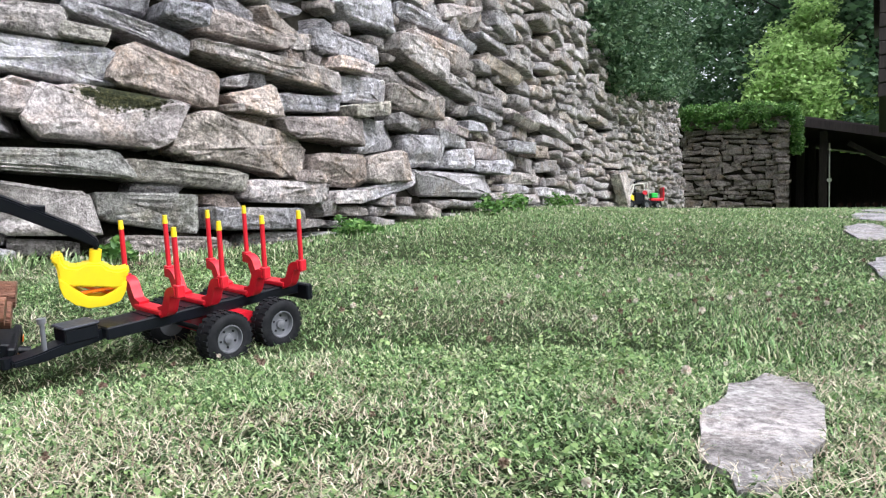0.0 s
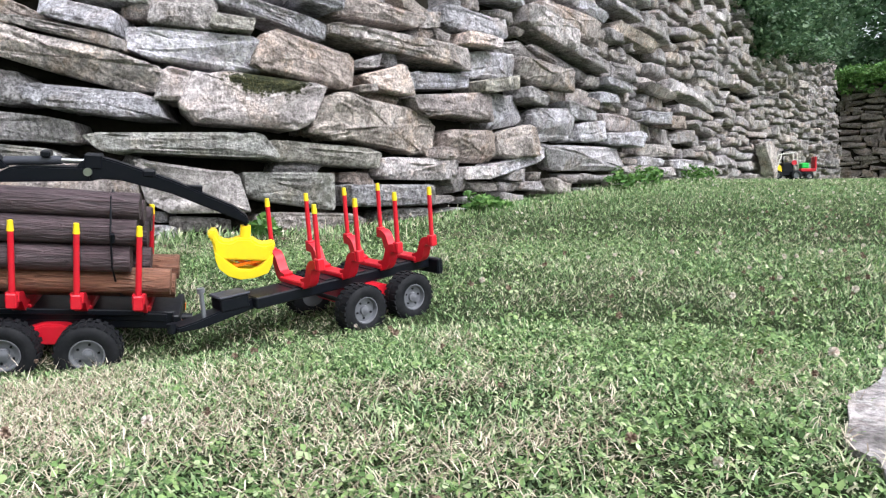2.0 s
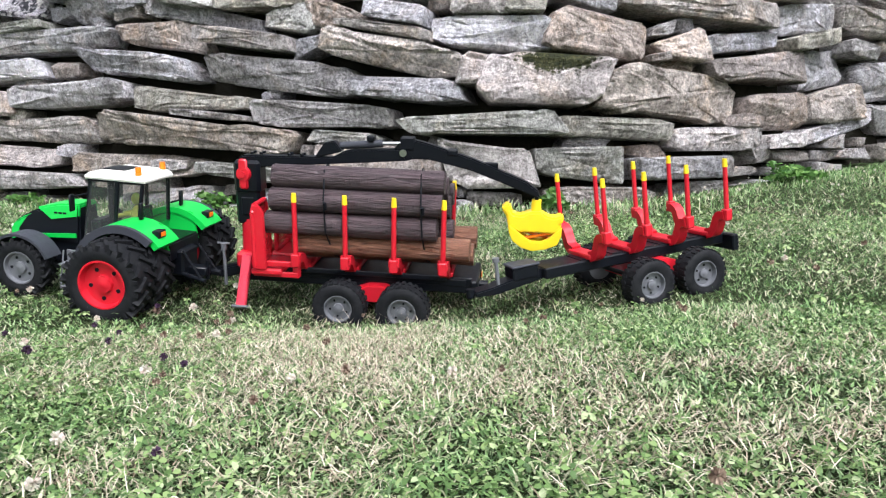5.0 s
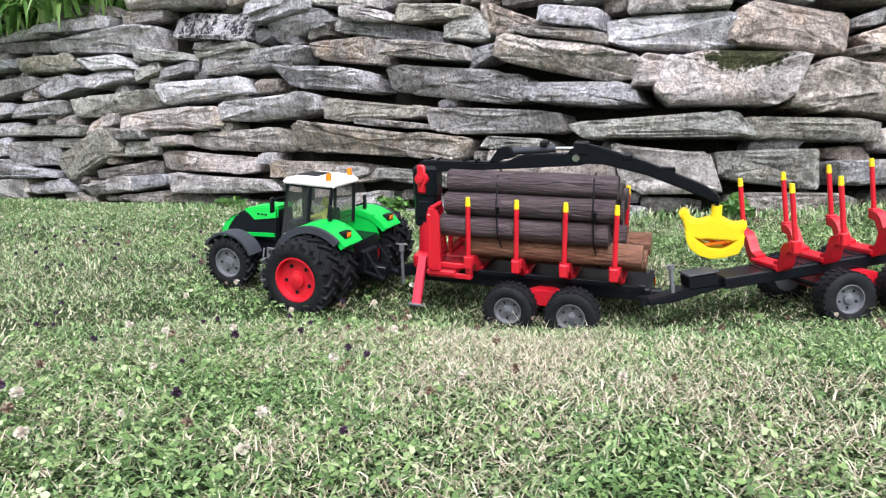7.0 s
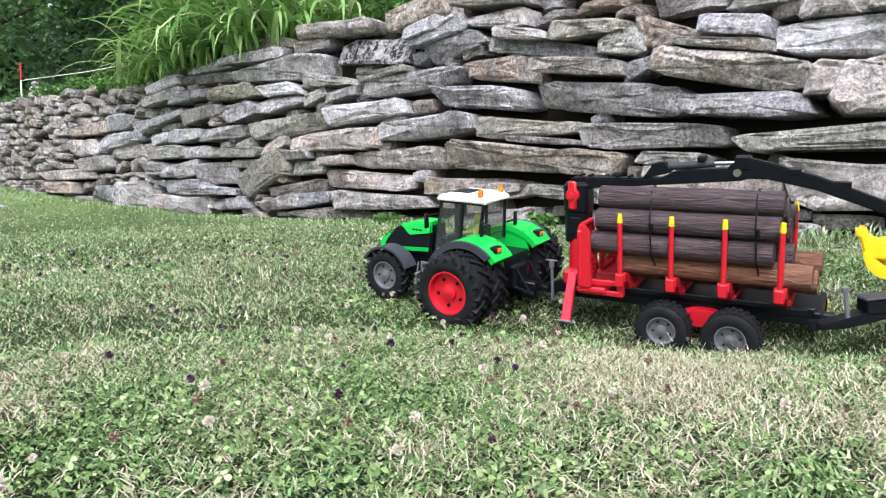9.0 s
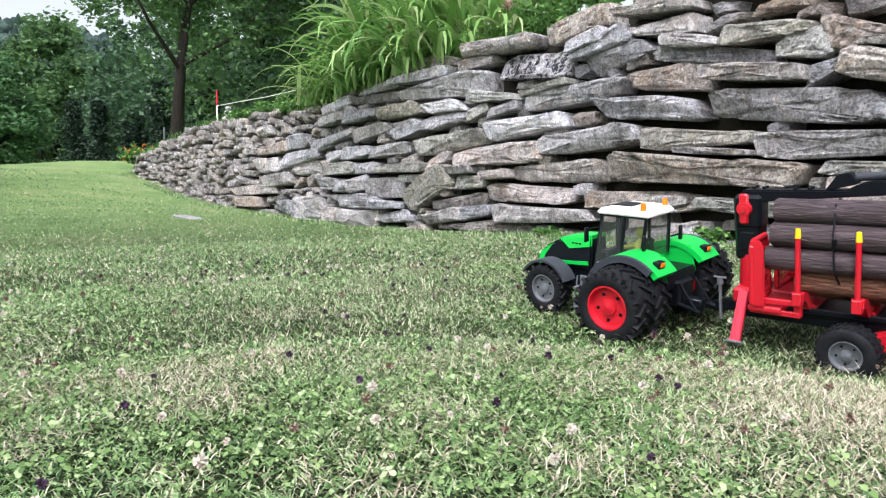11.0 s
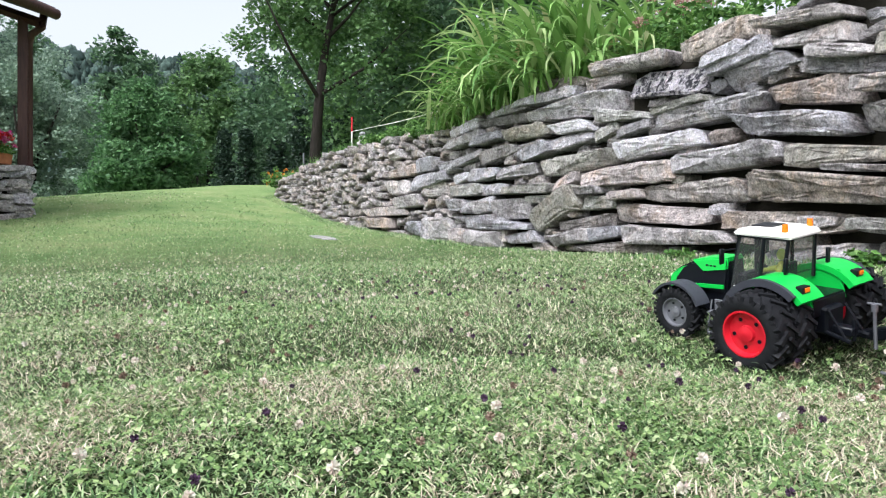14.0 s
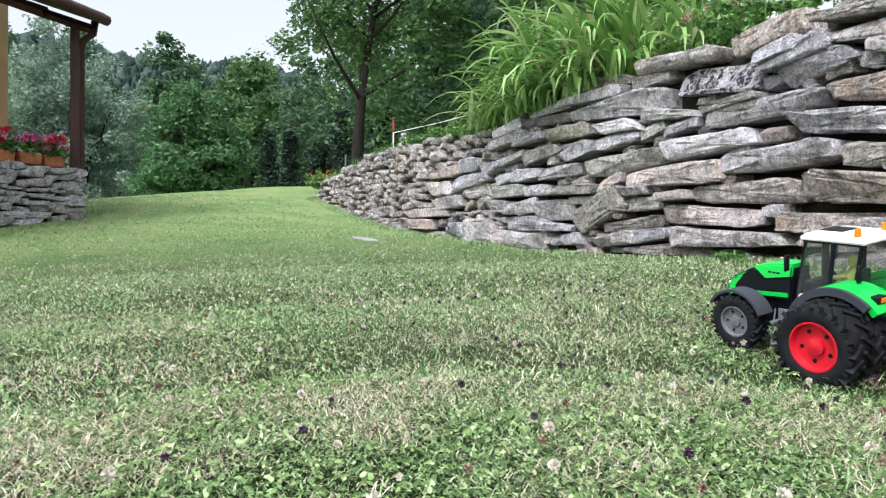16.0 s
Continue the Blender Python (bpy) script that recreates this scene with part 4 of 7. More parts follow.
def build_tractor(m):
    t = thing("toy_tractor", "green and black toy tractor with twin rear tyres and white roof", "toy tractor", m)
    b = bmesh.new()
    box(b, -0.055, 0.215, -0.024, 0.024, 0.042, 0.085, 0.004); box(b, 0.02, 0.085, -0.048, 0.048, 0.040, 0.080, 0.004)
    box(b, 0.165, 0.205, -0.045, 0.045, 0.036, 0.056, 0.004); box(b, -0.03, 0.03, -0.075, 0.075, 0.050, 0.072, 0.004); box(b, 0.20, 0.243, -0.026, 0.026, 0.03, 0.07, 0.005)
    box(b, 0.225, 0.25, -0.03, 0.03, 0.026, 0.038, 0.002); prism(b, [(-0.045, 0.07), (0.075, 0.07), (0.07, 0.1), (-0.045, 0.1)], -0.047, 0.047, 0.003)
    part("chassis", b, BLACK, t, "black plastic chassis and engine block", 30)
    b = prism(bmesh.new(), [(0.052, 0.078), (0.052, 0.140), (0.11, 0.1375), (0.17, 0.128), (0.218, 0.112), (0.236, 0.098), (0.238, 0.066), (0.20, 0.066), (0.19, 0.080)], -0.031, 0.031, 0.004, 0.28)
    part("hood", b, BLACK, t, "black hood", 30)
    b = prism(bmesh.new(), [(0.054, 0.120), (0.053, 0.1425), (0.11, 0.1400), (0.168, 0.1312), (0.126, 0.112)], -0.0285, 0.0285, 0.003, 0.18)
    part("hood_panel", b, GREEN, t, "bright green hood panel", 30)
    b = prism(bmesh.new(), [(0.203, 0.1205), (0.221, 0.1135), (0.2395, 0.098), (0.2405, 0.064), (0.224, 0.064), (0.222, 0.094)], -0.0325, 0.0325, 0.003, 0.22)
    part("nose_frame", b, GREEN, t, "bright green nose", 30)
    b = box(bmesh.new(), 0.236, 0.2415, -0.021, 0.021, 0.068, 0.092, 0.001)
    grille = part("grille", b, BLACK, t)
    for k in range(4):
        part("slat", box(bmesh.new(), 0.2405, 0.2425, -0.018, 0.018, 0.071 + k * 0.0052, 0.0735 + k * 0.0052, 0.0004), DARK, grille)
    for y in (-0.024, 0.0145):
        part("headlight", box(bmesh.new(), 0.2395, 0.2425, y, y + 0.0095, 0.094, 0.099, 0.0008), WHITE, t, "pale headlight")
    for s in (-1, 1):
        b = prism(bmesh.new(), [(0.056, 0.089), (0.057, 0.096), (0.19, 0.089), (0.2, 0.082)], s * 0.0305 - 0.0015, s * 0.0305 + 0.0015, 0.0004)
        part("side_stripe", b, GREEN, t, "green lower stripe")
        for k in range(3):
            part("lettering_bar", box(bmesh.new(), 0.085 + k * 0.012, 0.094 + k * 0.012, s * 0.0262 - 0.0006, s * 0.0262 + 0.0006, 0.1245, 0.1275, 0.0002), BLACK, t, "dark script as plain bar")
    # cab
    posts = [((0.052, 0.040, 0.088), (0.038, 0.036, 0.194)), ((-0.008, 0.046, 0.092), (-0.014, 0.039, 0.194)), ((-0.052, 0.043, 0.12), (-0.058, 0.036, 0.192))]
    for s in (-1, 1):
        for a, c in posts:
            part("cab_post", rod(bmesh.new(), (a[0], s * a[1], a[2]), (c[0], s * c[1], c[2]), 0.0034, 8), BLACK, t, smooth=40)
        part("sill", box(bmesh.new(), -0.05, 0.058, s * 0.043 - 0.004, s * 0.043 + 0.004, 0.080, 0.090, 0.0015), BLACK, t)
        part("header_rail", box(bmesh.new(), -0.06, 0.042, s * 0.037 - 0.003, s * 0.037 + 0.003, 0.191, 0.198, 0.0012), BLACK, t)
        for p in ([(0.051, 0.088), (-0.007, 0.092), (-0.013, 0.194), (0.038, 0.194)], [(-0.009, 0.115), (-0.05, 0.13), (-0.057, 0.192), (-0.015, 0.194)]):
            g = bmesh.new()
            vs = [g.verts.new((x, s * (0.0465 - (z - 0.088) * 0.085), z)) for x, z in p]
            g.faces.new(vs)
            part("side_window", g, PANE, t, "clear side window").visible_shadow = False
    for x0, x1, z0 in ((0.053, 0.040, 0.135), (-0.054, -0.060, 0.12)):
        g = bmesh.new()
        g.faces.new([g.verts.new(v) for v in ((x0, -0.041, z0), (x0, 0.041, z0), (x1, 0.036, 0.194), (x1, -0.036, 0.194))])
        part("windscreen", g, PANE, t, "clear windscreen").visible_shadow = False
    b = prism(bmesh.new(), [(0.048, 0.195), (0.044, 0.204), (0.02, 0.2085), (-0.04, 0.2085), (-0.064, 0.205), (-0.068, 0.195)], -0.044, 0.044, 0.003, 0.12)
    roof = part("roof", b, WHITE, t, "off-white cab roof", 30)
    part("roof_hatch", box(bmesh.new(), -0.015, 0.026, -0.02, 0.02, 0.2083, 0.2100, 0.0006), BLACK, roof, "dark roof hatch")
    for y, x in ((0.034, -0.05), (-0.034, -0.05)):
        part("beacon", rod(bmesh.new(), (x, y, 0.206), (x, y, 0.2185), 0.0052, 14, 0.0045), ORANGE, roof, "orange warning beacon", 40)
    b = rod(bmesh.new(), (0.058, -0.041, 0.10), (0.058, -0.041, 0.185), 0.0062, 14); rod(b, (0.058, -0.041, 0.183), (0.062, -0.044, 0.197), 0.0052, 14)
    part("exhaust", b, BLACK, t, "black upright exhaust", 40)
    for s in (-1, 1):
        b = rod(bmesh.new(), (0.044, s * 0.038, 0.17), (0.056, s * 0.062, 0.168), 0.0013, 6); box(b, 0.053, 0.057, s * 0.062 - 0.006, s * 0.062 + 0.006, 0.145, 0.172, 0.0015)
        part("mirror", b, BLACK, t, "black wing mirror", 40)
        b = rod(bmesh.new(), (-0.06, s * 0.04, 0.15), (-0.068, s * 0.058, 0.152), 0.0018, 6); box(b, -0.071, -0.066, s * 0.058 - 0.004, s * 0.058 + 0.004, 0.142, 0.168, 0.001)
        part("work_lamp", b, BLACK, t, "black rear lamp bracket", 40)
        b = bmesh.new()
        for k in range(3):
            box(b, 0.042, 0.072, s * 0.070 - 0.010, s * 0.070 + 0.010, 0.022 + k * 0.018, 0.0245 + k * 0.018, 0.0005)
        for x in (0.042, 0.072):
            rod(b, (x, s * 0.078, 0.02), (x, s * 0.066, 0.078), 0.0013, 6)
        box(b, 0.044, 0.070, s * 0.060 - 0.002, s * 0.060 + 0.002, 0.02, 0.078, 0.0005)
        part("steps", b, GREY, t, "grey step ladder on black plate", 40)
        # mudguards
        b = arc_shell(bmesh.new(), 0, 0.061, 0.067, 0.0765, 18, 141, s * 0.042, s * 0.100, 20)
        part("rear_mudguard", b, GREEN, t, "bright green rear mudguard", 35)
        b = arc_shell(bmesh.new(), 0, 0.061, 0.065, 0.0765, 15, 132, s * 0.1005, s * 0.107, 20)
        part("mudguard_rim", b, DARK, t, "dark edge of the mudguard", 35)
        b = prism(bmesh.new(), [(-0.045, 0.088), (0.06, 0.088), (0.055, 0.118), (0.02, 0.135), (-0.035, 0.132)], s * 0.046 - 0.002, s * 0.046 + 0.002, 0.001)
        part("inner_mudguard", b, GREEN, t, "green inner mudguard")
        tail = part("tail_light", box(bmesh.new(), -0.052, -0.040, s * 0.075 - 0.010, s * 0.075 + 0.010, 0.118, 0.129, 0.001), BLACK, t, "dark tail lamp block")
        part("tail_lens", box(bmesh.new(), -0.0532, -0.0515, s * 0.075 - 0.007, s * 0.075 + 0.005, 0.120, 0.127, 0.0006), ORANGE, tail, "orange lens")
        b = arc_shell(bmesh.new(), 0.185, 0.047, 0.0505, 0.0545, 30, 158, s * 0.052, s * 0.086, 14)
        part("front_mudguard", b, DARK, t, "dark grey front mudguard", 35)
        part("door_sticker", rod(bmesh.new(), (0.036, s * 0.0467, 0.100), (0.036, s * 0.0478, 0.100), 0.0085, 20), WHITE, t, "round white sticker", 40)
        part("sticker_mark", box(bmesh.new(), 0.031, 0.041, s * 0.0479, s * 0.0484, 0.097, 0.104, 0.0) if s > 0 else box(bmesh.new(), 0.031, 0.041, s * 0.0484, s * 0.0479, 0.097, 0.104, 0.0), RED, t, "red and dark mark")
        b = rod(bmesh.new(), (-0.03, s * 0.018, 0.05), (-0.092, s * 0.026, 0.040), 0.0035, 8); rod(b, (-0.055, s * 0.024, 0.085), (-0.085, s * 0.026, 0.042), 0.002, 8)
        part("linkage_arm", b, BLACK, t, "black three-point linkage arm", 40)
        rear_wheel(t, 0, s * 0.083, 0.061, s, 11 * s)
        rear_wheel(t, 0, s * 0.131, 0.061, s, 20 + 9 * s)
        front_wheel(t, 0.185, s * 0.069, 0.047, s, 14 + 7 * s)
    b = box(bmesh.new(), -0.085, -0.04, -0.010, 0.010, 0.042, 0.056, 0.002); rod(b, (-0.083, 0, 0.035), (-0.083, 0, 0.066), 0.003, 8)
    part("hitch", b, BLACK, t, "black tow hitch", 40)
    b = box(bmesh.new(), -0.038, -0.008, -0.016, 0.016, 0.100, 0.112, 0.003); box(b, -0.042, -0.034, -0.015, 0.015, 0.11, 0.15, 0.003)
    part("driver_seat", b, BLACK, t)
    b = rod(bmesh.new(), (0.035, 0, 0.10), (0.022, 0, 0.128), 0.002, 8); lathe(b, [(0.009, -0.0012), (0.0125, -0.0012), (0.0125, 0.0012), (0.009, 0.0012)], 20, centre=(0.02, 0, 0.13))
    part("steering_wheel", b, BLACK, t)
    b = box(bmesh.new(), 0.03, 0.05, -0.03, 0.03, 0.09, 0.125, 0.004)
    part("dashboard", b, BLACK, t)
    # the cab sits ahead of the rear axle, over a short hood
    ahead = {"cab_post", "sill", "header_rail", "side_window", "windscreen", "roof", "roof_hatch", "beacon", "exhaust", "mirror", "work_lamp", "driver_seat", "steering_wheel", "dashboard", "door_sticker", "sticker_mark"}
    for ob in t.children_recursive:
        kind_of = ob.name.split(".")[0]
        for v in ob.data.vertices:
            if kind_of in ahead:
                v.co.x, v.co.z = 0.0535 + 0.90 * v.co.x, 0.97 * v.co.z
            elif kind_of in {"hood", "hood_panel", "side_stripe", "lettering_bar"}:
                v.co.x = 0.24 - (0.24 - v.co.x) * 0.64
            elif kind_of == "steps":
                v.co.x += 0.048
    # a plain toy figure on the seat
    b = bmesh.new()
    bmesh.ops.create_uvsphere(b, u_segments=14, v_segments=10, radius=1, matrix=Matrix.Translation((-0.022, 0, 0.130)) @ Matrix.Diagonal((0.011, 0.015, 0.02, 1)))
    bmesh.ops.create_uvsphere(b, u_segments=14, v_segments=10, radius=1, matrix=Matrix.Translation((-0.020, 0, 0.160)) @ Matrix.Diagonal((0.0085, 0.008, 0.010, 1)))
    for s in (-1, 1):
        rod(b, (-0.02, s * 0.013, 0.138), (0.012, s * 0.008, 0.130), 0.004, 8)
    fig = part("toy_figure", b, LIME, None, smooth=50)
    for v in fig.data.vertices:
        v.co.x, v.co.z = 0.0535 + 0.90 * v.co.x, 0.97 * v.co.z
    fig.matrix_world = m
    tagged(fig, "plain yellow-green toy figure seated in the cab", "toy figure")


def bunk(parent, x, z0, half, tip, arm):
    """A red cross bolster with two stakes; arm > 0 gives the raised S-shaped arms of the empty trailer."""
    b = bmesh.new()
    box(b, x - 0.012, x + 0.012, -0.036, 0.036, z0, z0 + 0.008, 0.0015)
    for s in (-1, 1):
        path = [(0.028, 0.004), (0.044, 0.010), (0.052, 0.024), (0.056, 0.034), (0.064, 0.0395), (half, 0.0405)] if arm else [(0.028, 0.004), (0.045, 0.012), (0.058, 0.026), (half, 0.030)]
        wide = 0.008
        pts = [Vector((y, h)) for y, h in path]
        pts = [pts[0] * 2 - pts[1]] + pts + [pts[-1] * 2 - pts[-2]]
        line = []
        for p0, p1, p2, p3 in zip(pts, pts[1:], pts[2:], pts[3:]):
            for u in (0.0, 0.25, 0.5, 0.75):
                line.append(0.5 * (2 * p1 + (p2 - p0) * u + (2 * p0 - 5 * p1 + 4 * p2 - p3) * u * u + (3 * p1 - p0 - 3 * p2 + p3) * u ** 3))
        line.append(pts[-2])
        rings = []
        for i, p in enumerate(line):
            d = (line[min(i + 1, len(line) - 1)] - line[max(i - 1, 0)]).normalized()
            thick = 0.0085 - 0.0025 * i / len(line)
            up = Vector((-d.y, d.x)) * thick
            rings.append([b.verts.new((x + dx, s * (p + up * k).x, z0 + (p + up * k).y)) for dx, k in ((-wide, -1), (wide, -1), (wide, 1), (-wide, 1))])
        for p, q in zip(rings, rings[1:]):
            for i in range(4):
                b.faces.new((p[i], q[i], q[(i + 1) % 4], p[(i + 1) % 4]))
        b.faces.new(rings[0]); b.faces.new(rings[-1][::-1])
        box(b, x - 0.0065, x + 0.0065, s * half - 0.0065, s * half + 0.0065, z0 + (0.031 if arm else 0.016), z0 + (0.050 if arm else 0.036), 0.0015)
    bmesh.ops.recalc_face_normals(b, faces=b.faces)
    cross = part("bolster", b, RED, parent, "bright red plastic bolster", 30)
    for s in (-1, 1):
        st = part("stake", rod(bmesh.new(), (x, s * half, z0 + 0.03), (x, s * half, tip - 0.012), 0.0040, 12, 0.0037), RED, cross, "red stake", 40)
        part("stake_tip", rod(bmesh.new(), (x, s * half, tip - 0.0135), (x, s * half, tip), 0.0043, 12, 0.0034), YELLOW, cross, "yellow stake tip", 40)


def bogie(t, at=0.0):
    part("bogie", prism(bmesh.new(), [(at - 0.05, 0.034), (at + 0.05, 0.034), (at + 0.03, 0.056), (at + 0.012, 0.062), (at - 0.012, 0.062), (at - 0.03, 0.056)], -0.052, 0.052, 0.002), RED, t, "red bogie beam", 30)
    for x in (-0.046, 0.046):
        part("axle", rod(bmesh.new(), (at + x, -0.07, 0.039), (at + x, 0.07, 0.039), 0.004, 10), BLACK, t, smooth=40)
        for s in (-1, 1):
            bogie_wheel(t, at + x * 1.06, s * 0.080, 0.037, s, 9 * s + x * 400)


def build_crane_trailer(m):
    t = thing("timber_trailer", "red and black toy timber trailer with black loading crane, carrying logs", "toy trailer", m)
    b = box(bmesh.new(), -0.165, 0.215, -0.034, 0.034, 0.052, 0.078, 0.002); box(b, -0.168, -0.158, -0.05, 0.05, 0.052, 0.078, 0.002)
    box(b, -0.15, 0.12, -0.036, -0.026, 0.064, 0.075, 0.001); box(b, -0.15, 0.12, 0.026, 0.036, 0.064, 0.075, 0.001)
    prism(b, [(0.20, 0.06), (0.20, 0.078), (0.27, 0.058), (0.285, 0.05), (0.25, 0.046)], -0.012, 0.012, 0.002); rod(b, (0.285, 0, 0.045), (0.285, 0, 0.062), 0.007, 12)
    rod(b, (-0.168, 0, 0.058), (-0.182, 0, 0.058), 0.006, 10)
    part("chassis", b, BLACK, t, "black plastic chassis with drawbar", 30)
    bogie(t, -0.010)
    for x in (0.108, 0.031, -0.043, -0.117):
        bunk(t, x, 0.078, 0.074, 0.208, 0)
    for s in (-1, 1):
        part("side_rail", box(bmesh.new(), -0.12, 0.14, s * 0.040 - 0.003, s * 0.040 + 0.003, 0.074, 0.082, 0.001), BLACK, t, "black side rail")
        part("tail_plate", box(bmesh.new(), -0.1695, -0.168, s * 0.038 - 0.008, s * 0.038 + 0.008, 0.056, 0.072, 0.0005), BLACK, t, "black light plate")
        part("tail_reflector", prism(bmesh.new(), [(-0.171, 0.058), (-0.1698, 0.058), (-0.1698, 0.066), (-0.171, 0.066)], s * 0.038 - 0.004, s * 0.038 + 0.004, 0), ORANGE, t, "orange reflector")
        # folding support leg
        b = prism(bmesh.new(), [(0.186, 0.085), (0.206, 0.085), (0.206, 0.095), (0.184, 0.095)], s * 0.034 - 0.014, s * 0.034 + 0.014, 0.002)
        tilt = Matrix.Translation((0.196, s * 0.048, 0.092)) @ Matrix.Rotation(s * radians(28), 4, "X")
        box(b, -0.0075, 0.0075, -0.004, 0.004, -0.074, 0.006, 0.001, tilt)
        for k in range(2):
            box(b, -0.006 + k * 0.009, -0.003 + k * 0.009, s * 0.004, s * 0.0055, -0.066, -0.022, 0.0003, tilt) if s > 0 else box(b, -0.006 + k * 0.009, -0.003 + k * 0.009, -0.0055, -0.004, -0.066, -0.022, 0.0003, tilt)
        leg = part("support_leg", b, PINKRED, t, "red folding support leg", 30)
        part("foot", box(bmesh.new(), -0.013, 0.013, -0.007, 0.007, -0.077, -0.073, 0.001, tilt), GREY, leg, "grey foot plate")
    # headboard: frame with a grid of bars
    for s in (-1, 1):
        b = bmesh.new()
        pr = [(s * 0.016, 0.092), (s * 0.082, 0.092), (s * 0.082, 0.176), (s * 0.074, 0.186), (s * 0.030, 0.186), (s * 0.016, 0.150)]
        for (y, z), (y2, z2) in zip(pr, pr[1:] + pr[:1]):
            rod(b, (0.170, y, z), (0.170, y2, z2), 0.0040, 8)
        frame_part = part("headboard", b, RED, t, "red headboard frame", 40)
        b = bmesh.new()
        for k in range(9):
            y = s * (0.022 + k * 0.007)
            hi = 0.184 if abs(y) > 0.03 else 0.165
            rod(b, (0.170, y, 0.092), (0.170, y, hi), 0.0010, 6)
        for k in range(8):
            rod(b, (0.170, s * 0.018, 0.103 + k * 0.0105), (0.170, s * 0.081, 0.103 + k * 0.0105), 0.0012, 6)
        part("grid", b, RED, frame_part, "red grid of bars", 40)
        part("headboard_cheek", prism(bmesh.new(), [(0.152, 0.088), (0.174, 0.088), (0.174, 0.180), (0.169, 0.189), (0.160, 0.189), (0.153, 0.178)], s * 0.080 - 0.003, s * 0.080 + 0.003, 0.0015), RED, frame_part, "red side cheek of the headboard")
        for z in (0.096, 0.079):
            part("frame_bar", box(bmesh.new(), 0.106, 0.176, s * 0.072 - 0.003, s * 0.072 + 0.003, z - 0.004, z + 0.004, 0.001), RED, frame_part, "red lower frame bar")
        part("frame_post", box(bmesh.new(), 0.104, 0.114, s * 0.068 - 0.006, s * 0.068 + 0.006, 0.074, 0.100, 0.0015), RED, frame_part, "red frame upright")
        part("headboard_foot", box(bmesh.new(), 0.13, 0.178, s * 0.042 - 0.038, s * 0.042 + 0.038, 0.079, 0.088, 0.002), RED, frame_part, "red headboard foot")
    # crane
    b = box(bmesh.new(), 0.184, 0.222, -0.030, 0.030, 0.070, 0.096, 0.004); rod(b, (0.203, 0, 0.09), (0.203, 0, 0.148), 0.0175, 20, 0.0155)
    part("crane_base", b, RED, t, "red crane pedestal", 35)
    b = box(bmesh.new(), 0.183, 0.223, -0.015, 0.015, 0.140, 0.205, 0.004); box(b, 0.181, 0.224, -0.017, 0.017, 0.19, 0.243, 0.005); box(b, 0.192, 0.214, -0.0165, 0.0165, 0.155, 0.185, 0.002)
    col = part("crane_column", b, BLACK, t, "black crane column", 35)
    for s in (-1, 1):
        b = rod(bmesh.new(), (0.206, s * 0.016, 0.222), (0.206, s * 0.0225, 0.222), 0.0125, 20, 0.0105); rod(b, (0.206, s * 0.0225, 0.222), (0.206, s * 0.0255, 0.222), 0.005, 12)
        box(b, 0.1985, 0.2135, s * 0.019 - 0.003, s * 0.019 + 0.003, 0.198, 0.246, 0.003)
        part("crane_knob", b, RED, col, "round red crane knob", 40)
    b = prism(bmesh.new(), [(0.218, 0.222), (0.221, 0.240), (0.211, 0.250), (0.065, 0.253), (0.05, 0.262), (0.035, 0.266), (-0.046, 0.270), (-0.05, 0.252), (0.02, 0.246), (0.17, 0.234)], -0.010, 0.010, 0.002)
    for x in (0.195, 0.18, 0.135, 0.115):
        rod(b, (x, -0.006, 0.252), (x, -0.006, 0.2555), 0.003, 8); rod(b, (x, 0.006, 0.252), (x, 0.006, 0.2555), 0.003, 8)
    prism(b, [(0.095, 0.250), (0.078, 0.275), (0.062, 0.278), (0.050, 0.262)], -0.009, 0.009, 0.0015)
    boom = part("main_boom", b, BLACK, t, "black main boom", 30)
    for k, (x0, x1, z0, z1) in enumerate(((-0.062, -0.040, 0.268, 0.288), (0.000, 0.012, 0.279, 0.288), (-0.128, -0.112, 0.262, 0.272))):
        part("boom_bracket", box(bmesh.new(), x0, x1, -0.0095, 0.0095, z0, z1, 0.002), BLACK, boom, "black boom bracket", 30)
    b = rod(bmesh.new(), (0.055, 0, 0.270), (-0.012, 0, 0.276), 0.0058, 12)
    part("boom_cylinder", b, DARK, boom, "dark hydraulic cylinder", 40)
    part("cylinder_rod", rod(bmesh.new(), (-0.012, 0, 0.276), (-0.042, 0, 0.277), 0.003, 10), STEEL, boom, "bright piston rod", 40)
    b = prism(bmesh.new(), [(-0.028, 0.266), (-0.038, 0.279), (-0.058, 0.285), (-0.078, 0.281), (-0.15, 0.260), (-0.234, 0.228), (-0.253, 0.214), (-0.256, 0.202), (-0.247, 0.205), (-0.228, 0.213), (-0.15, 0.241), (-0.085, 0.255), (-0.06, 0.255), (-0.045, 0.250)], -0.008, 0.008, 0.002)
    box(b, -0.19, -0.168, -0.004, 0.004, 0.238, 0.254, 0.001)
    arm = part("outer_boom", b, BLACK, t, "black outer boom", 30)
    part("boom_pin", rod(bmesh.new(), (-0.045, -0.012, 0.264), (-0.045, 0.012, 0.264), 0.0055, 12), STEEL, arm, "bright hinge pin", 40)
    # grapple hanging from the tip
    tip = (-0.251, 0.0)
    b = rod(bmesh.new(), (tip[0], 0, 0.208), (tip[0], 0, 0.194), 0.003, 10)
    part("grapple_hook", b, BLACK, arm, "black hook", 40)
    b = rod(bmesh.new(), (tip[0], 0, 0.178), (tip[0], 0, 0.200), 0.0075, 16)
    near = lambda pts: [(tip[0] - x * 0.00077, 0.2005 - z * 0.00086) for x, z in pts]
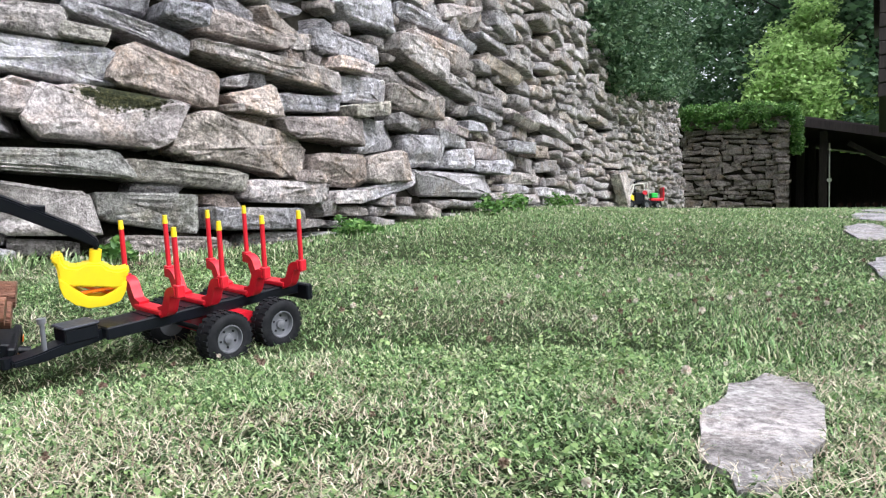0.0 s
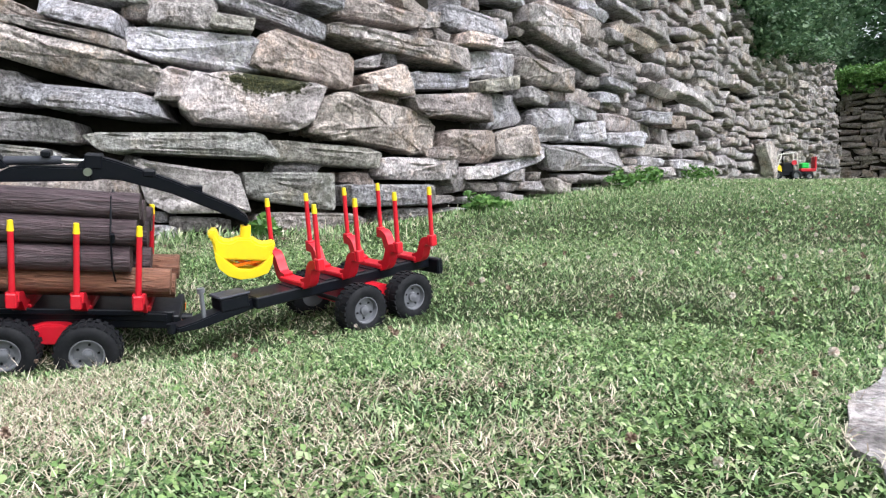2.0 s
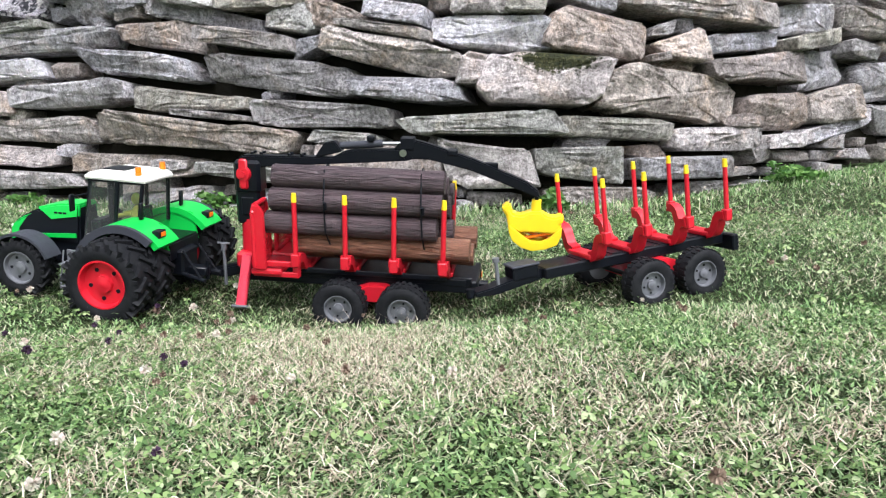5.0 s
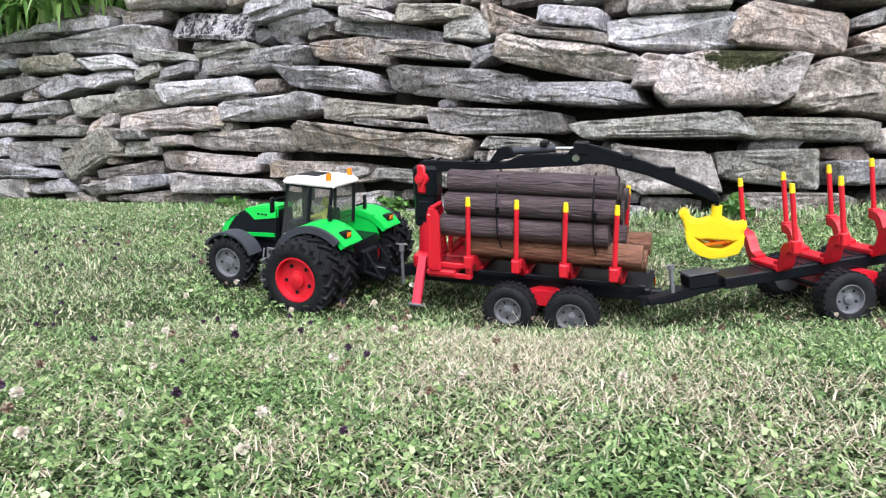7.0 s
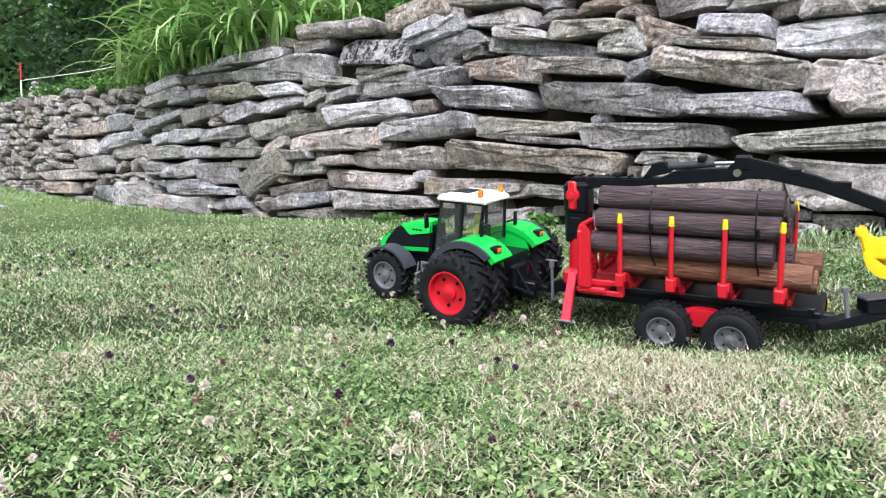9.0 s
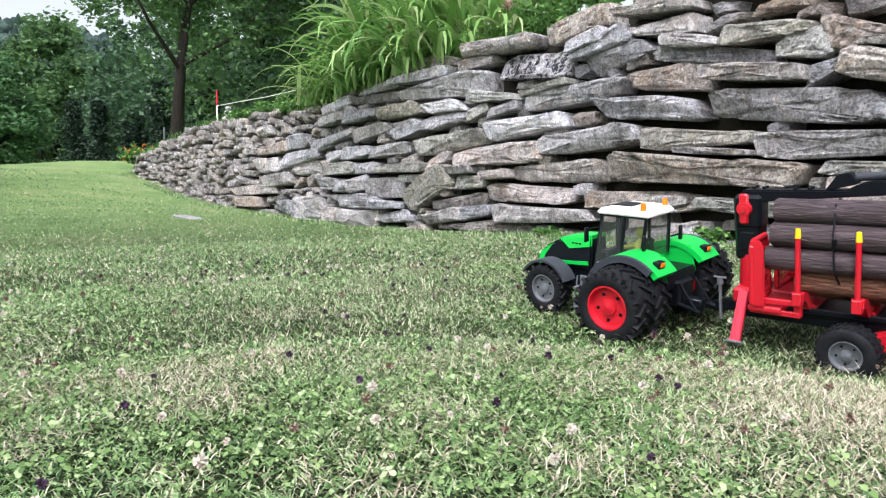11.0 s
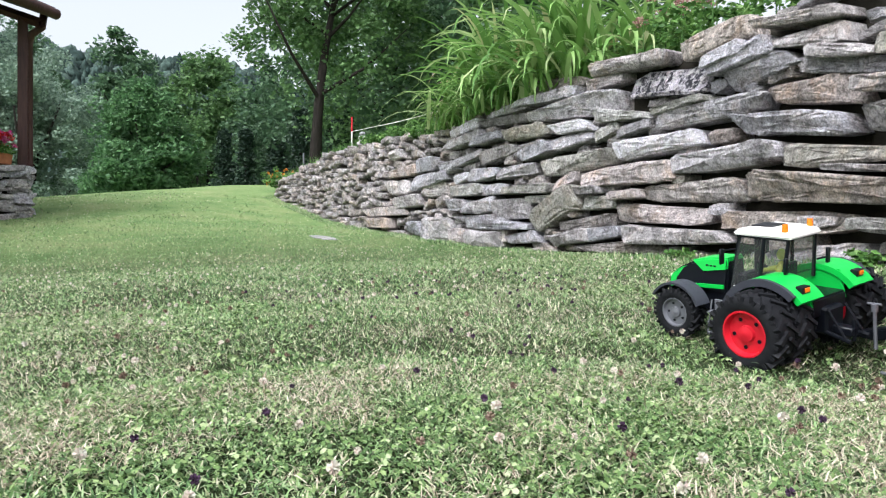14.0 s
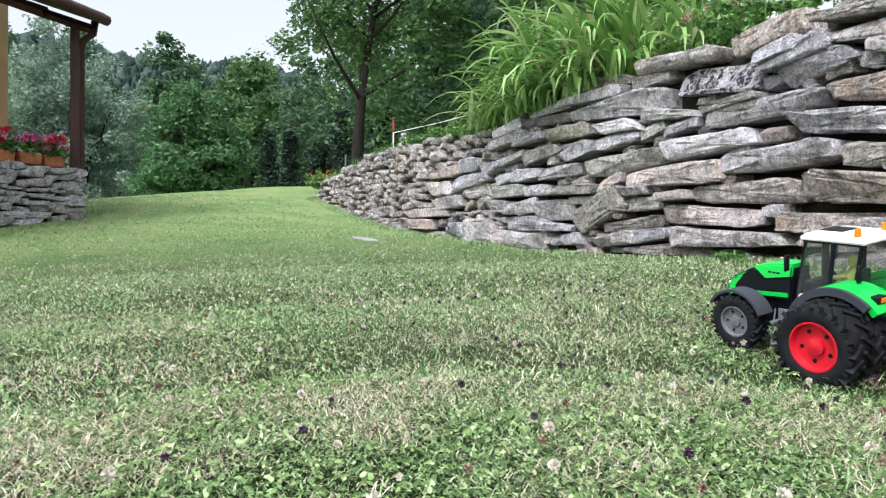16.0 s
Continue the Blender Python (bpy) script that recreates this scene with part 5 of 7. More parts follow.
    prism(b, near([(-69, 19), (-66, 12), (-58, 8), (-51, 9), (-50, 19), (-43, 27), (-26, 28), (-15, 21), (12, 20), (20, 27), (36, 30), (53, 24), (57, 34), (48, 42), (52, 58), (-52, 58), (-55, 41), (-60, 25)]), -0.014, 0.014, 0.003)
    part("grapple_head", b, YELLOW, arm, "bright yellow grapple head", 35)
    outer = [(-52, 46), (-52, 57), (-44, 74), (-26, 86), (-4, 91), (22, 87), (45, 78), (52, 62), (53, 46)]
    inner = [(40, 56), (32, 64), (15, 74), (-8, 74), (-24, 65), (-36, 56)]
    for s in (-1, 1):
        part("grapple_claw", prism(bmesh.new(), near(outer + inner), s * 0.012 - 0.005, s * 0.012 + 0.005, 0.001), YELLOW, arm, "bright yellow grapple claw", 35)
        bar = Matrix.Translation((tip[0], s * 0.006, 0.144)) @ Matrix.Rotation(s * radians(14), 4, "Y")
        part("grapple_link", box(bmesh.new(), -0.025, 0.025, -0.003, 0.003, -0.002, 0.002, 0.0008, bar), ORANGE, arm, "orange-yellow link bar inside the grapple")
    b = rod(bmesh.new(), (0.248, 0.014, 0.035), (0.248, 0.014, 0.098), 0.0028, 12); rod(b, (0.248, 0.014, 0.094), (0.248, 0.014, 0.106), 0.0048, 12); rod(b, (0.238, 0.014, 0.106), (0.258, 0.014, 0.106), 0.0018, 8)
    part("jack_stand", b, GREY, t, "grey jack stand", 40)


def build_logs(m):
    rng = np.random.default_rng(3)
    spots = [("light", 0.000, 0.1065, -0.158, 0.12), ("light", 0.038, 0.1235, -0.154, 0.12), ("light", -0.038, 0.1235, -0.160, 0.12),
             ("dark", 0.0, 0.1435, -0.125, 0.150), ("dark", 0.053, 0.1575, -0.105, 0.157), ("dark", -0.052, 0.1575, -0.115, 0.150), ("dark", 0.022, 0.1765, -0.112, 0.148), ("dark", -0.020, 0.1765, -0.118, 0.148),
             ("dark", 0.050, 0.1935, -0.112, 0.150), ("dark", -0.048, 0.1915, -0.12, 0.15), ("dark", 0.008, 0.2120, -0.116, 0.149), ("dark", 0.040, 0.2270, -0.114, 0.148)]
    for look_of, y, z, x0, x1 in spots:
        b = bmesh.new()
        seg, n = 22, 14
        rows = []
        ph = rng.uniform(0, 6)
        r0 = 0.0178
        for i in range(n + 1):
            x = (i / n - 0.5) * (x1 - x0)
            rows.append([b.verts.new((x, (r0 + 0.0005 * math.sin(5 * a + ph + x * 30) + 0.0004 * math.sin(9 * a + x * 70)) * math.cos(a), (r0 + 0.0005 * math.sin(5 * a + ph + x * 30)) * math.sin(a))) for a in np.linspace(0, 2 * math.pi, seg, endpoint=False)])
        for p, q in zip(rows, rows[1:]):
            for i in range(seg):
                b.faces.new((p[i], q[i], q[(i + 1) % seg], p[(i + 1) % seg]))
        b.faces.new(rows[0][::-1]); b.faces.new(rows[-1])
        bmesh.ops.recalc_face_normals(b, faces=b.faces)
        ob = part("toy_log", b, LOG_DARK if look_of == "dark" else LOG_LIGHT, None, smooth=40)
        ob.matrix_world = m @ pose((x0 + x1) / 2, y, z, rng.uniform(0, 360), 0, rng.uniform(-0.4, 0.4))
        tagged(ob, "dark brown plastic log with bark relief" if look_of == "dark" else "reddish brown plastic log with bark relief", "toy log", "logs on the trailer")
    for x in (0.058, -0.088):
        b = bmesh.new()
        loop = [(0.0, 0.088), (0.036, 0.104), (0.074, 0.150), (0.071, 0.197), (0.052, 0.240), (0.034, 0.246), (0.0, 0.231), (-0.050, 0.211), (-0.072, 0.165), (-0.055, 0.118), (-0.02, 0.092)]
        for (y, z), (y2, z2) in zip(loop, loop[1:] + loop[:1]):
            rod(b, (x + (z - 0.1) * 0.06, y, z), (x + (z2 - 0.1) * 0.06, y2, z2), 0.0013, 6)
        rod(b, (x + 0.003, 0.073, 0.185), (x + 0.003, 0.075, 0.196), 0.003, 8)
        ob = part("tie_strap", b, BLACK, None, smooth=40)
        ob.matrix_world = m
        tagged(ob, "thin black tie strap round the load of logs", "strap", "straps on the logs")


def build_empty_trailer(m):
    t = thing("timber_trailer", "empty red and black toy timber trailer with yellow-tipped stakes", "toy trailer", m)
    b = box(bmesh.new(), -0.142, 0.20, -0.030, 0.030, 0.062, 0.080, 0.002); box(b, -0.150, -0.138, -0.055, 0.055, 0.052, 0.080, 0.002)
    for k in range(9):
        box(b, -0.125 + k * 0.03, -0.105 + k * 0.03, -0.024, 0.024, 0.080, 0.0815, 0.0004)
    prism(b, [(0.19, 0.062), (0.19, 0.080), (0.29, 0.062), (0.315, 0.060), (0.315, 0.052), (0.28, 0.050)], -0.016, 0.016, 0.002); rod(b, (0.318, 0, 0.050), (0.318, 0, 0.064), 0.007, 12)
    part("chassis", b, BLACK, t, "black plastic chassis with drawbar", 30)
    bogie(t)
    for x in (0.113, 0.040, -0.038, -0.112):
        bunk(t, x, 0.0805, 0.074, 0.213, 1)
    b = box(bmesh.new(), 0.205, 0.25, -0.018, 0.018, 0.066, 0.086, 0.002)
    case = part("tool_box", b, BLACK, t, "black box with dark lid", 30)
    part("lid", box(bmesh.new(), 0.203, 0.252, -0.020, 0.020, 0.086, 0.090, 0.0015), DARK, case, "dark grey lid")
    b = rod(bmesh.new(), (0.274, 0.010, 0.050), (0.274, 0.010, 0.104), 0.0032, 12); rod(b, (0.274, 0.010, 0.101), (0.274, 0.010, 0.108), 0.0058, 12)
    part("jack_stand", b, GREY, t, "grey jack stand", 40)
    for s in (-1, 1):
        part("tail_plate", box(bmesh.new(), -0.1525, -0.150, s * 0.042 - 0.010, s * 0.042 + 0.010, 0.055, 0.074, 0.0006), BLACK, t, "black light plate")
        part("tail_reflector", prism(bmesh.new(), [(-0.154, 0.059), (-0.1528, 0.059), (-0.1528, 0.068), (-0.154, 0.068)], s * 0.042 - 0.005, s * 0.042 + 0.005, 0), ORANGE, t, "orange reflector")


TRACTOR_AT = on_lawn(-0.7534, 1.034, 4.1, -0.8, 0.005, -6.9) @ Matrix.Scale(1.061, 4)
CRANE_AT = on_lawn(-0.3973, 1.1433, 6.04, -3.20, -0.0175, -8) @ Matrix.Scale(1.085, 4)
EMPTY_AT = on_lawn(0.0693, 1.208, 30.9, 2.35, -0.0058, -3.1)
build_tractor(TRACTOR_AT)
build_crane_trailer(CRANE_AT)
build_logs(CRANE_AT)
build_empty_trailer(EMPTY_AT)


# ---- stepping stones ----
def flagstone(x, y, z_up, outline, label, group="stepping stones in the lawn"):
    """A flat slab lying flush in the grass."""
    b = bmesh.new()
    top = [b.verts.new((px, py, float(ground(x + px, y + py)) + z_up)) for px, py in outline]
    f = b.faces.new(top)
    out = bmesh.ops.extrude_face_region(b, geom=[f])
    for v in [g for g in out["geom"] if isinstance(g, bmesh.types.BMVert)]:
        v.co.z -= 0.07
    bmesh.ops.recalc_face_normals(b, faces=b.faces)
    bmesh.ops.bevel(b, geom=[e for e in b.edges if e.calc_face_angle(0) > 0.5], offset=0.008, segments=2, affect="EDGES")
    ob = part("stepping_stone", b, SLAB, None, smooth=45)
    ob.location = (x, y, 0)
    return tagged(ob, label, "stepping stone", group)


def blob(rng, long, wide, turn, n=13, wobble=0.16):
    """An uneven outline, long axis turned by degrees."""
    out = []
    for i in range(n):
        a = 2 * math.pi * i / n
        k = 1 + rng.uniform(-wobble, wobble)
        px, py = long * math.cos(a) * k, wide * math.sin(a) * k
        c, s = math.cos(radians(turn)), math.sin(radians(turn))
        out.append((px * c - py * s, px * s + py * c))
    return out


_rng = np.random.default_rng(11)
SLABS = [(0.568, 0.56, 0.215, 0.064, 40), (1.95, 1.40, 0.40, 0.11, 38), (2.85, 2.25, 0.45, 0.10, 40), (3.75, 2.9, 0.5, 0.14, 42), (4.7, 3.6, 0.5, 0.16, 42), (5.9, 4.4, 0.55, 0.2, 42), (-7.1, 2.3, 0.3, 0.10, 5)]
for sx, sy, sl, sw, st in SLABS:
    flagstone(sx, sy, 0.006, blob(_rng, sl, sw, st, 31, 0.11), "pale grey natural stone slab sunk into the lawn")


# ---- grass, clover and clippings ----
def lawn_spots(rng, count, r0, r1, a0=-60, a1=104):
    """Random places on the lawn between two distances, in front of the wall and off the slabs."""
    r = np.sqrt(rng.uniform(r0 * r0, r1 * r1, count))
    a = np.radians(rng.uniform(a0, a1, count))
    x, y = -r * np.sin(a), r * np.cos(a)
    keep = np.ones(count, bool)
    for sx, sy, sl, sw, st in SLABS:
        c, s = math.cos(radians(st)), math.sin(radians(st))
        u, v = ((x - sx) * c + (y - sy) * s) / sl, (-(x - sx) * s + (y - sy) * c) / sw
        keep &= u * u + v * v > rng.uniform(0.55, 1.10, count) * (0.75 + 0.5 * soft_noise(x, y, 38.0, 77))
    far = np.interp(np.degrees(np.arctan2(-x, y)), np.degrees(np.arctan2(-FACE[::-1, 0], FACE[::-1, 1]))[::-1], np.hypot(FACE[:, 0], FACE[:, 1]))
    keep &= (np.hypot(x, y) < far + 0.02) | (y < 0)
    return x[keep], y[keep]


def soft_noise(x, y, scale, seed):
    """Smooth value noise from 0 to 1 on arrays."""
    g = np.random.default_rng(seed).random((64, 64))
    u, v = x * scale, y * scale
    i, j = np.floor(u).astype(int), np.floor(v).astype(int)
    fu, fv = u - i, v - j
    fu, fv = fu * fu * (3 - 2 * fu), fv * fv * (3 - 2 * fv)
    at = lambda p, q: g[p % 64, q % 64]
    return (at(i, j) * (1 - fu) + at(i + 1, j) * fu) * (1 - fv) + (at(i, j + 1) * (1 - fu) + at(i + 1, j + 1) * fu) * fv


def blades(rng, x, y, length, width, lean, lift=0.0, plain=False):
    """Curved tapered blades: three triangles each, or one where they are plain."""
    n = len(x)
    z = ground(x, y) + lift - 0.003
    a = rng.uniform(0, 2 * np.pi, n)
    d = np.stack([np.cos(a), np.sin(a), np.zeros(n)], 1)
    turn = a + np.pi / 2 + rng.uniform(-0.6, 0.6, n)
    side = np.stack([np.cos(turn), np.sin(turn), rng.uniform(-0.3, 0.3, n)], 1) * (width / 2)[:, None]
    base = np.stack([x, y, z], 1)
    l1 = lean * rng.uniform(0.5, 1.0, n)
    l2 = np.minimum(l1 + rng.uniform(0.2, 0.9, n), 1.75)
    up = np.array([0, 0, 1.0])
    mid = base + (d * np.sin(l1)[:, None] + up * np.cos(l1)[:, None]) * (length * 0.55)[:, None]
    tip = mid + (d * np.sin(l2)[:, None] + up * np.cos(l2)[:, None]) * (length * 0.45)[:, None]
    if plain:
        return np.stack([base - side, base + side, tip], 1).reshape(-1, 3), np.arange(3 * n).reshape(-1, 3)
    v = np.stack([base - side, base + side, mid + side * 0.8, mid - side * 0.8, tip], 1).reshape(-1, 3)
    k = np.arange(n)[:, None, None] * 5
    return v, (np.array([[0, 1, 2], [0, 2, 3], [3, 2, 4]])[None] + k).reshape(-1, 3)


def grow_lawn():
    rng = np.random.default_rng(21)
    vs, fs, at = [], [], 0
    for count, r0, r1, size, wide in ((160000, 0.38, 1.0, 0.0150, 0.0025), (270000, 1.0, 2.0, 0.016, 0.0036), (250000, 2.0, 4.2, 0.021, 0.0058), (240000, 4.2, 9.0, 0.026, 0.0075), (160000, 9.0, 22.0, 0.034, 0.016)):
        x, y = lawn_spots(rng, count, r0 * 0.82, r1 * 1.08)
        n = len(x)
        tuft = soft_noise(x, y, 7.0, 5) * 0.6 + soft_noise(x, y, 23.0, 6) * 0.4
        length = size * rng.uniform(0.45, 1.25, n) * (0.78 + 0.45 * tuft)
        v, f = blades(rng, x, y, length, wide * rng.uniform(0.6, 1.3, n), 0.65 + 0.95 * rng.random(n), plain=r0 > 0.9)
        vs.append(v); fs.append(f + at); at += len(v)
    # the rest of the lawn, thinner
    x, y = lawn_spots(rng, 110000, 0.1, 5.0, 100, 304)
    v, f = blades(rng, x, y, 0.024 * rng.uniform(0.5, 1.3, len(x)), 0.014 * rng.uniform(0.6, 1.3, len(x)), 0.5 + 1.0 * rng.random(len(x)), plain=True)
    vs.append(v); fs.append(f + at); at += len(v)
    # a fringe of longer grass along the foot of the wall
    s = rng.uniform(-9, 13, 16000)
    out = rng.uniform(-0.03, 0.16, len(s)) ** 1.0
    p = np.stack([np.interp(s, RUN, FACE[:, 0]), np.interp(s, RUN, FACE[:, 1])], 1)
    w = np.stack([np.interp(s, RUN, WAY[:, 0]), np.interp(s, RUN, WAY[:, 1])], 1)
    x, y = p[:, 0] - w[:, 1] * out, p[:, 1] + w[:, 0] * out
    v, f = blades(rng, x, y, rng.uniform(0.015, 0.05, len(x)) * (0.35 + soft_noise(s, s * 0, 1.6, 9)), np.full(len(x), 0.006), 0.2 + 0.6 * rng.random(len(x)))
    vs.append(v); fs.append(f + at); at += len(v)
    # longer tufts
    for tx, ty, spread, count, long in ((0.83, 0.80, 0.05, 200, 0.036), (0.95, 1.0, 0.06, 120, 0.03), (-0.55, 2.2, 0.12, 200, 0.07), (0.15, 2.35, 0.12, 240, 0.07), (-1.45, 1.0, 0.10, 150, 0.03), (0.05, 0.62, 0.06, 90, 0.026), (-0.95, 0.35, 0.07, 80, 0.026), (1.0, 3.0, 0.2, 320, 0.06), (1.75, 3.75, 0.25, 320, 0.07)):
        x, y = tx + rng.normal(0, spread, count), ty + rng.normal(0, spread, count)
        v, f = blades(rng, x, y, long * rng.uniform(0.5, 1.2, count), np.full(count, 0.0026), 0.3 + 0.7 * rng.random(count))
        vs.append(v); fs.append(f + at); at += len(v)
    ob = quick_mesh("grass", np.concatenate(vs), np.concatenate(fs), 3, BLADE)
    tagged(ob, "short mown green grass with yellowed patches", "grass", kind="stuff")
    # dry clippings lying on top
    vs, fs, at = [], [], 0
    for count, r0, r1, size in ((150000, 0.38, 1.0, 0.017), (210000, 1.0, 2.4, 0.020), (130000, 2.1, 5.5, 0.028)):
        x, y = lawn_spots(rng, count, r0, r1)
        dry = soft_noise(x, y, 3.4, 31) * 0.5 + soft_noise(x, y, 11.0, 32) * 0.5
        keep = dry - 0.17 * np.clip(x * 1.2 + 0.3, 0, 1) > rng.uniform(0.33, 1.16, len(x))
        x, y = x[keep], y[keep]
        n = len(x)
        v, f = blades(rng, x, y, size * rng.uniform(0.4, 1.3, n), size * 0.060 * rng.uniform(0.4, 1.3, n), 1.15 + 0.4 * rng.random(n), rng.uniform(0.003, 0.016, n), plain=r0 > 0.9)
        vs.append(v); fs.append(f + at); at += len(v)
    ob = quick_mesh("dry_clippings", np.concatenate(vs), np.concatenate(fs), 3, STRAW)
    tagged(ob, "straw-coloured dry grass clippings on the lawn", "clippings", kind="stuff")
    # clover: three round leaflets on a short stalk
    vs, fs, at = [], [], 0
    ring = np.array([[0, 0], [0.55, -0.42], [1.0, -0.30], [1.08, 0.0], [1.0, 0.30], [0.55, 0.42]])
    tri = np.array([[0, 1, 2], [0, 2, 3], [0, 3, 4], [0, 4, 5]])
    for count, r0, r1 in ((27000, 0.38, 1.0), (28000, 1.0, 2.2), (14000, 2.2, 4.8)):
        x, y = lawn_spots(rng, count, r0, r1)
        lush = soft_noise(x, y, 2.1, 41) * 0.55 + soft_noise(x, y, 6.0, 42) * 0.45
        keep = lush - 0.5 * (soft_noise(x, y, 3.4, 31) - 0.5) > rng.uniform(0.24, 0.86, len(x))
        x, y = x[keep], y[keep]
        n = len(x)
        z = ground(x, y) + rng.uniform(0.004, 0.017, n)
        size = (0.0020 + 0.0048 * rng.random(n) ** 2.0) * (1.0 if r1 < 2 else 1.3 if r1 < 3 else 1.7)
        turn = rng.uniform(0, 2 * np.pi, n)
        tilt = rng.normal(0, 0.35, (n, 2))
        for k in range(3):
            a = turn + k * 2.094
            u = ring[None, :, 0] * np.cos(a)[:, None] - ring[None, :, 1] * np.sin(a)[:, None]
            w = ring[None, :, 0] * np.sin(a)[:, None] + ring[None, :, 1] * np.cos(a)[:, None]
            u, w = u * size[:, None], w * size[:, None]
            h = z[:, None] + u * tilt[:, :1] + w * tilt[:, 1:] - 0.25 * np.hypot(u, w) + np.abs(ring[None, :, 1]) * size[:, None] * 0.3
            vs.append(np.stack([x[:, None] + u, y[:, None] + w, h], -1).reshape(-1, 3))
            fs.append((tri[None] + np.arange(n)[:, None, None] * 6).reshape(-1, 3) + at); at += n * 6
    ob = quick_mesh("clover_leaves", np.concatenate(vs), np.concatenate(fs), 3, CLOVER)
    tagged(ob, "low green clover leaves spread through the lawn", "clover", kind="stuff")


def flower_heads(name, label, mat, count, size, seed, near, far, a0=-60, a1=104, patch=None):
    """Small round heads of many narrow petals, each on a thin stalk."""
    rng = np.random.default_rng(seed)
    x, y = lawn_spots(rng, count, near, far, a0, a1)
    if patch is not None:
        keep = soft_noise(x, y, patch, seed) > rng.uniform(0.25, 0.8, len(x))
        x, y = x[keep], y[keep]
    vs, fs, at = [], [], 0
    for px, py in zip(x, y):
        high, r = rng.uniform(0.018, 0.042), size * rng.uniform(0.65, 1.25)
        z = float(ground(px, py)) + high
        d = rng.normal(size=(44, 3)); d[:, 2] = d[:, 2] * 0.9 + 0.15
        d /= np.linalg.norm(d, axis=1)[:, None]
        s = np.cross(d, rng.normal(size=(44, 3))); s /= np.linalg.norm(s, axis=1)[:, None]
        c = np.array([px, py, z])
        v = np.stack([c + d * r * 0.15 - s * r * 0.16, c + d * r * 0.15 + s * r * 0.16, c + d * r + s * r * 0.22, c + d * r - s * r * 0.22], 1).reshape(-1, 3)
        vs.append(v); fs.append(np.arange(44 * 4).reshape(-1, 4) + at); at += 44 * 4
    ob = quick_mesh(name, np.concatenate(vs), np.concatenate(fs), 4, mat)
    tagged(ob, label, "flowers", kind="stuff")


grow_lawn()
PETAL_WHITE = leafy("white_petal", [(0.0, (0.55, 0.50, 0.40)), (0.5, (0.72, 0.70, 0.64)), (1.0, (0.66, 0.50, 0.46))], 0.6, 0.3)
PETAL_BROWN = leafy("faded_petal", [(0.0, (0.10, 0.06, 0.045)), (0.6, (0.22, 0.155, 0.115)), (1.0, (0.38, 0.29, 0.23))], 0.7, 0.1)
PETAL_PURPLE = leafy("purple_petal", [(0.0, (0.03, 0.015, 0.03)), (1.0, (0.09, 0.045, 0.10))], 0.7, 0.1)
flower_heads("white_clover_heads", "white and pinkish clover flower heads in the grass", PETAL_WHITE, 2300, 0.0048, 51, 0.45, 6.0, patch=1.5)
flower_heads("faded_clover_heads", "brown withered clover heads in the grass", PETAL_BROWN, 520, 0.0046, 52, 0.40, 3.0, patch=1.9)
flower_heads("selfheal_heads", "dark purple selfheal flower heads in the grass", PETAL_PURPLE, 200, 0.0042, 53, 0.40, 2.6, 35, 104, 1.7)


# ---- trees ----
def bark_wood(name, a, b_):
    m, n, l, b = material(name, a, 0.9, 0, 0.2)
    mp = n.new("ShaderNodeMapping"); mp.inputs["Scale"].default_value = (9, 9, 1.6); l.new(place(n), mp.inputs[0])
    f = noise_tex(n, l, 2.0, 7, 0.7, mp.outputs[0], 0.5)
    l.new(ramp(n, l, f, [(0.3, a), (0.7, b_)]), b.inputs["Base Color"])
    bump(n, l, b, f, 0.8, 0.03)
    return m


TRUNK = bark_wood("rough_bark", (0.007, 0.006, 0.005), (0.028, 0.023, 0.020))
LEAF_MID = leafy("leaf_mid_green", [(0.0, (0.053, 0.114, 0.044)), (0.5, (0.098, 0.186, 0.069)), (1.0, (0.150, 0.264, 0.098))], 0.5, 0.4)
# dark leaves, paled towards blue-green to carry the haze of distance
LEAF_DARK = leafy("leaf_dark_green", [(0.0, (0.041, 0.085, 0.046)), (0.5, (0.074, 0.144, 0.074)), (1.0, (0.120, 0.207, 0.103))], 0.5, 0.38)
LEAF_ROUND = leafy("leaf_fresh_green", [(0.0, (0.038, 0.099, 0.040)), (0.5, (0.081, 0.180, 0.070)), (1.0, (0.136, 0.261, 0.110))], 0.5, 0.4)
LEAF_WILLOW = leafy("leaf_grey_green", [(0.0, (0.115, 0.182, 0.133)), (0.5, (0.196, 0.277, 0.210)), (1.0, (0.317, 0.419, 0.329))], 0.6, 0.4)
LEAF_BRIGHT = leafy("leaf_bright_green", [(0.0, (0.200, 0.326, 0.099)), (0.5, (0.326, 0.493, 0.171)), (1.0, (0.504, 0.672, 0.288))], 0.5, 0.5)
# blue-green needles, deepened nearly to black for the shade inside the wood
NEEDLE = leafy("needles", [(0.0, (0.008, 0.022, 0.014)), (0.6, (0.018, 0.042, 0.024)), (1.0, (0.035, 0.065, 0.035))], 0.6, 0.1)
# forest across the valley: distance haze is mixed into these blue-grey leaf colours
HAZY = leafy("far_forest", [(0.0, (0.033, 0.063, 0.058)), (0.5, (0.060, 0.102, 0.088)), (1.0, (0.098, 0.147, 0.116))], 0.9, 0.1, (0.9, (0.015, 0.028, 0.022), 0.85))


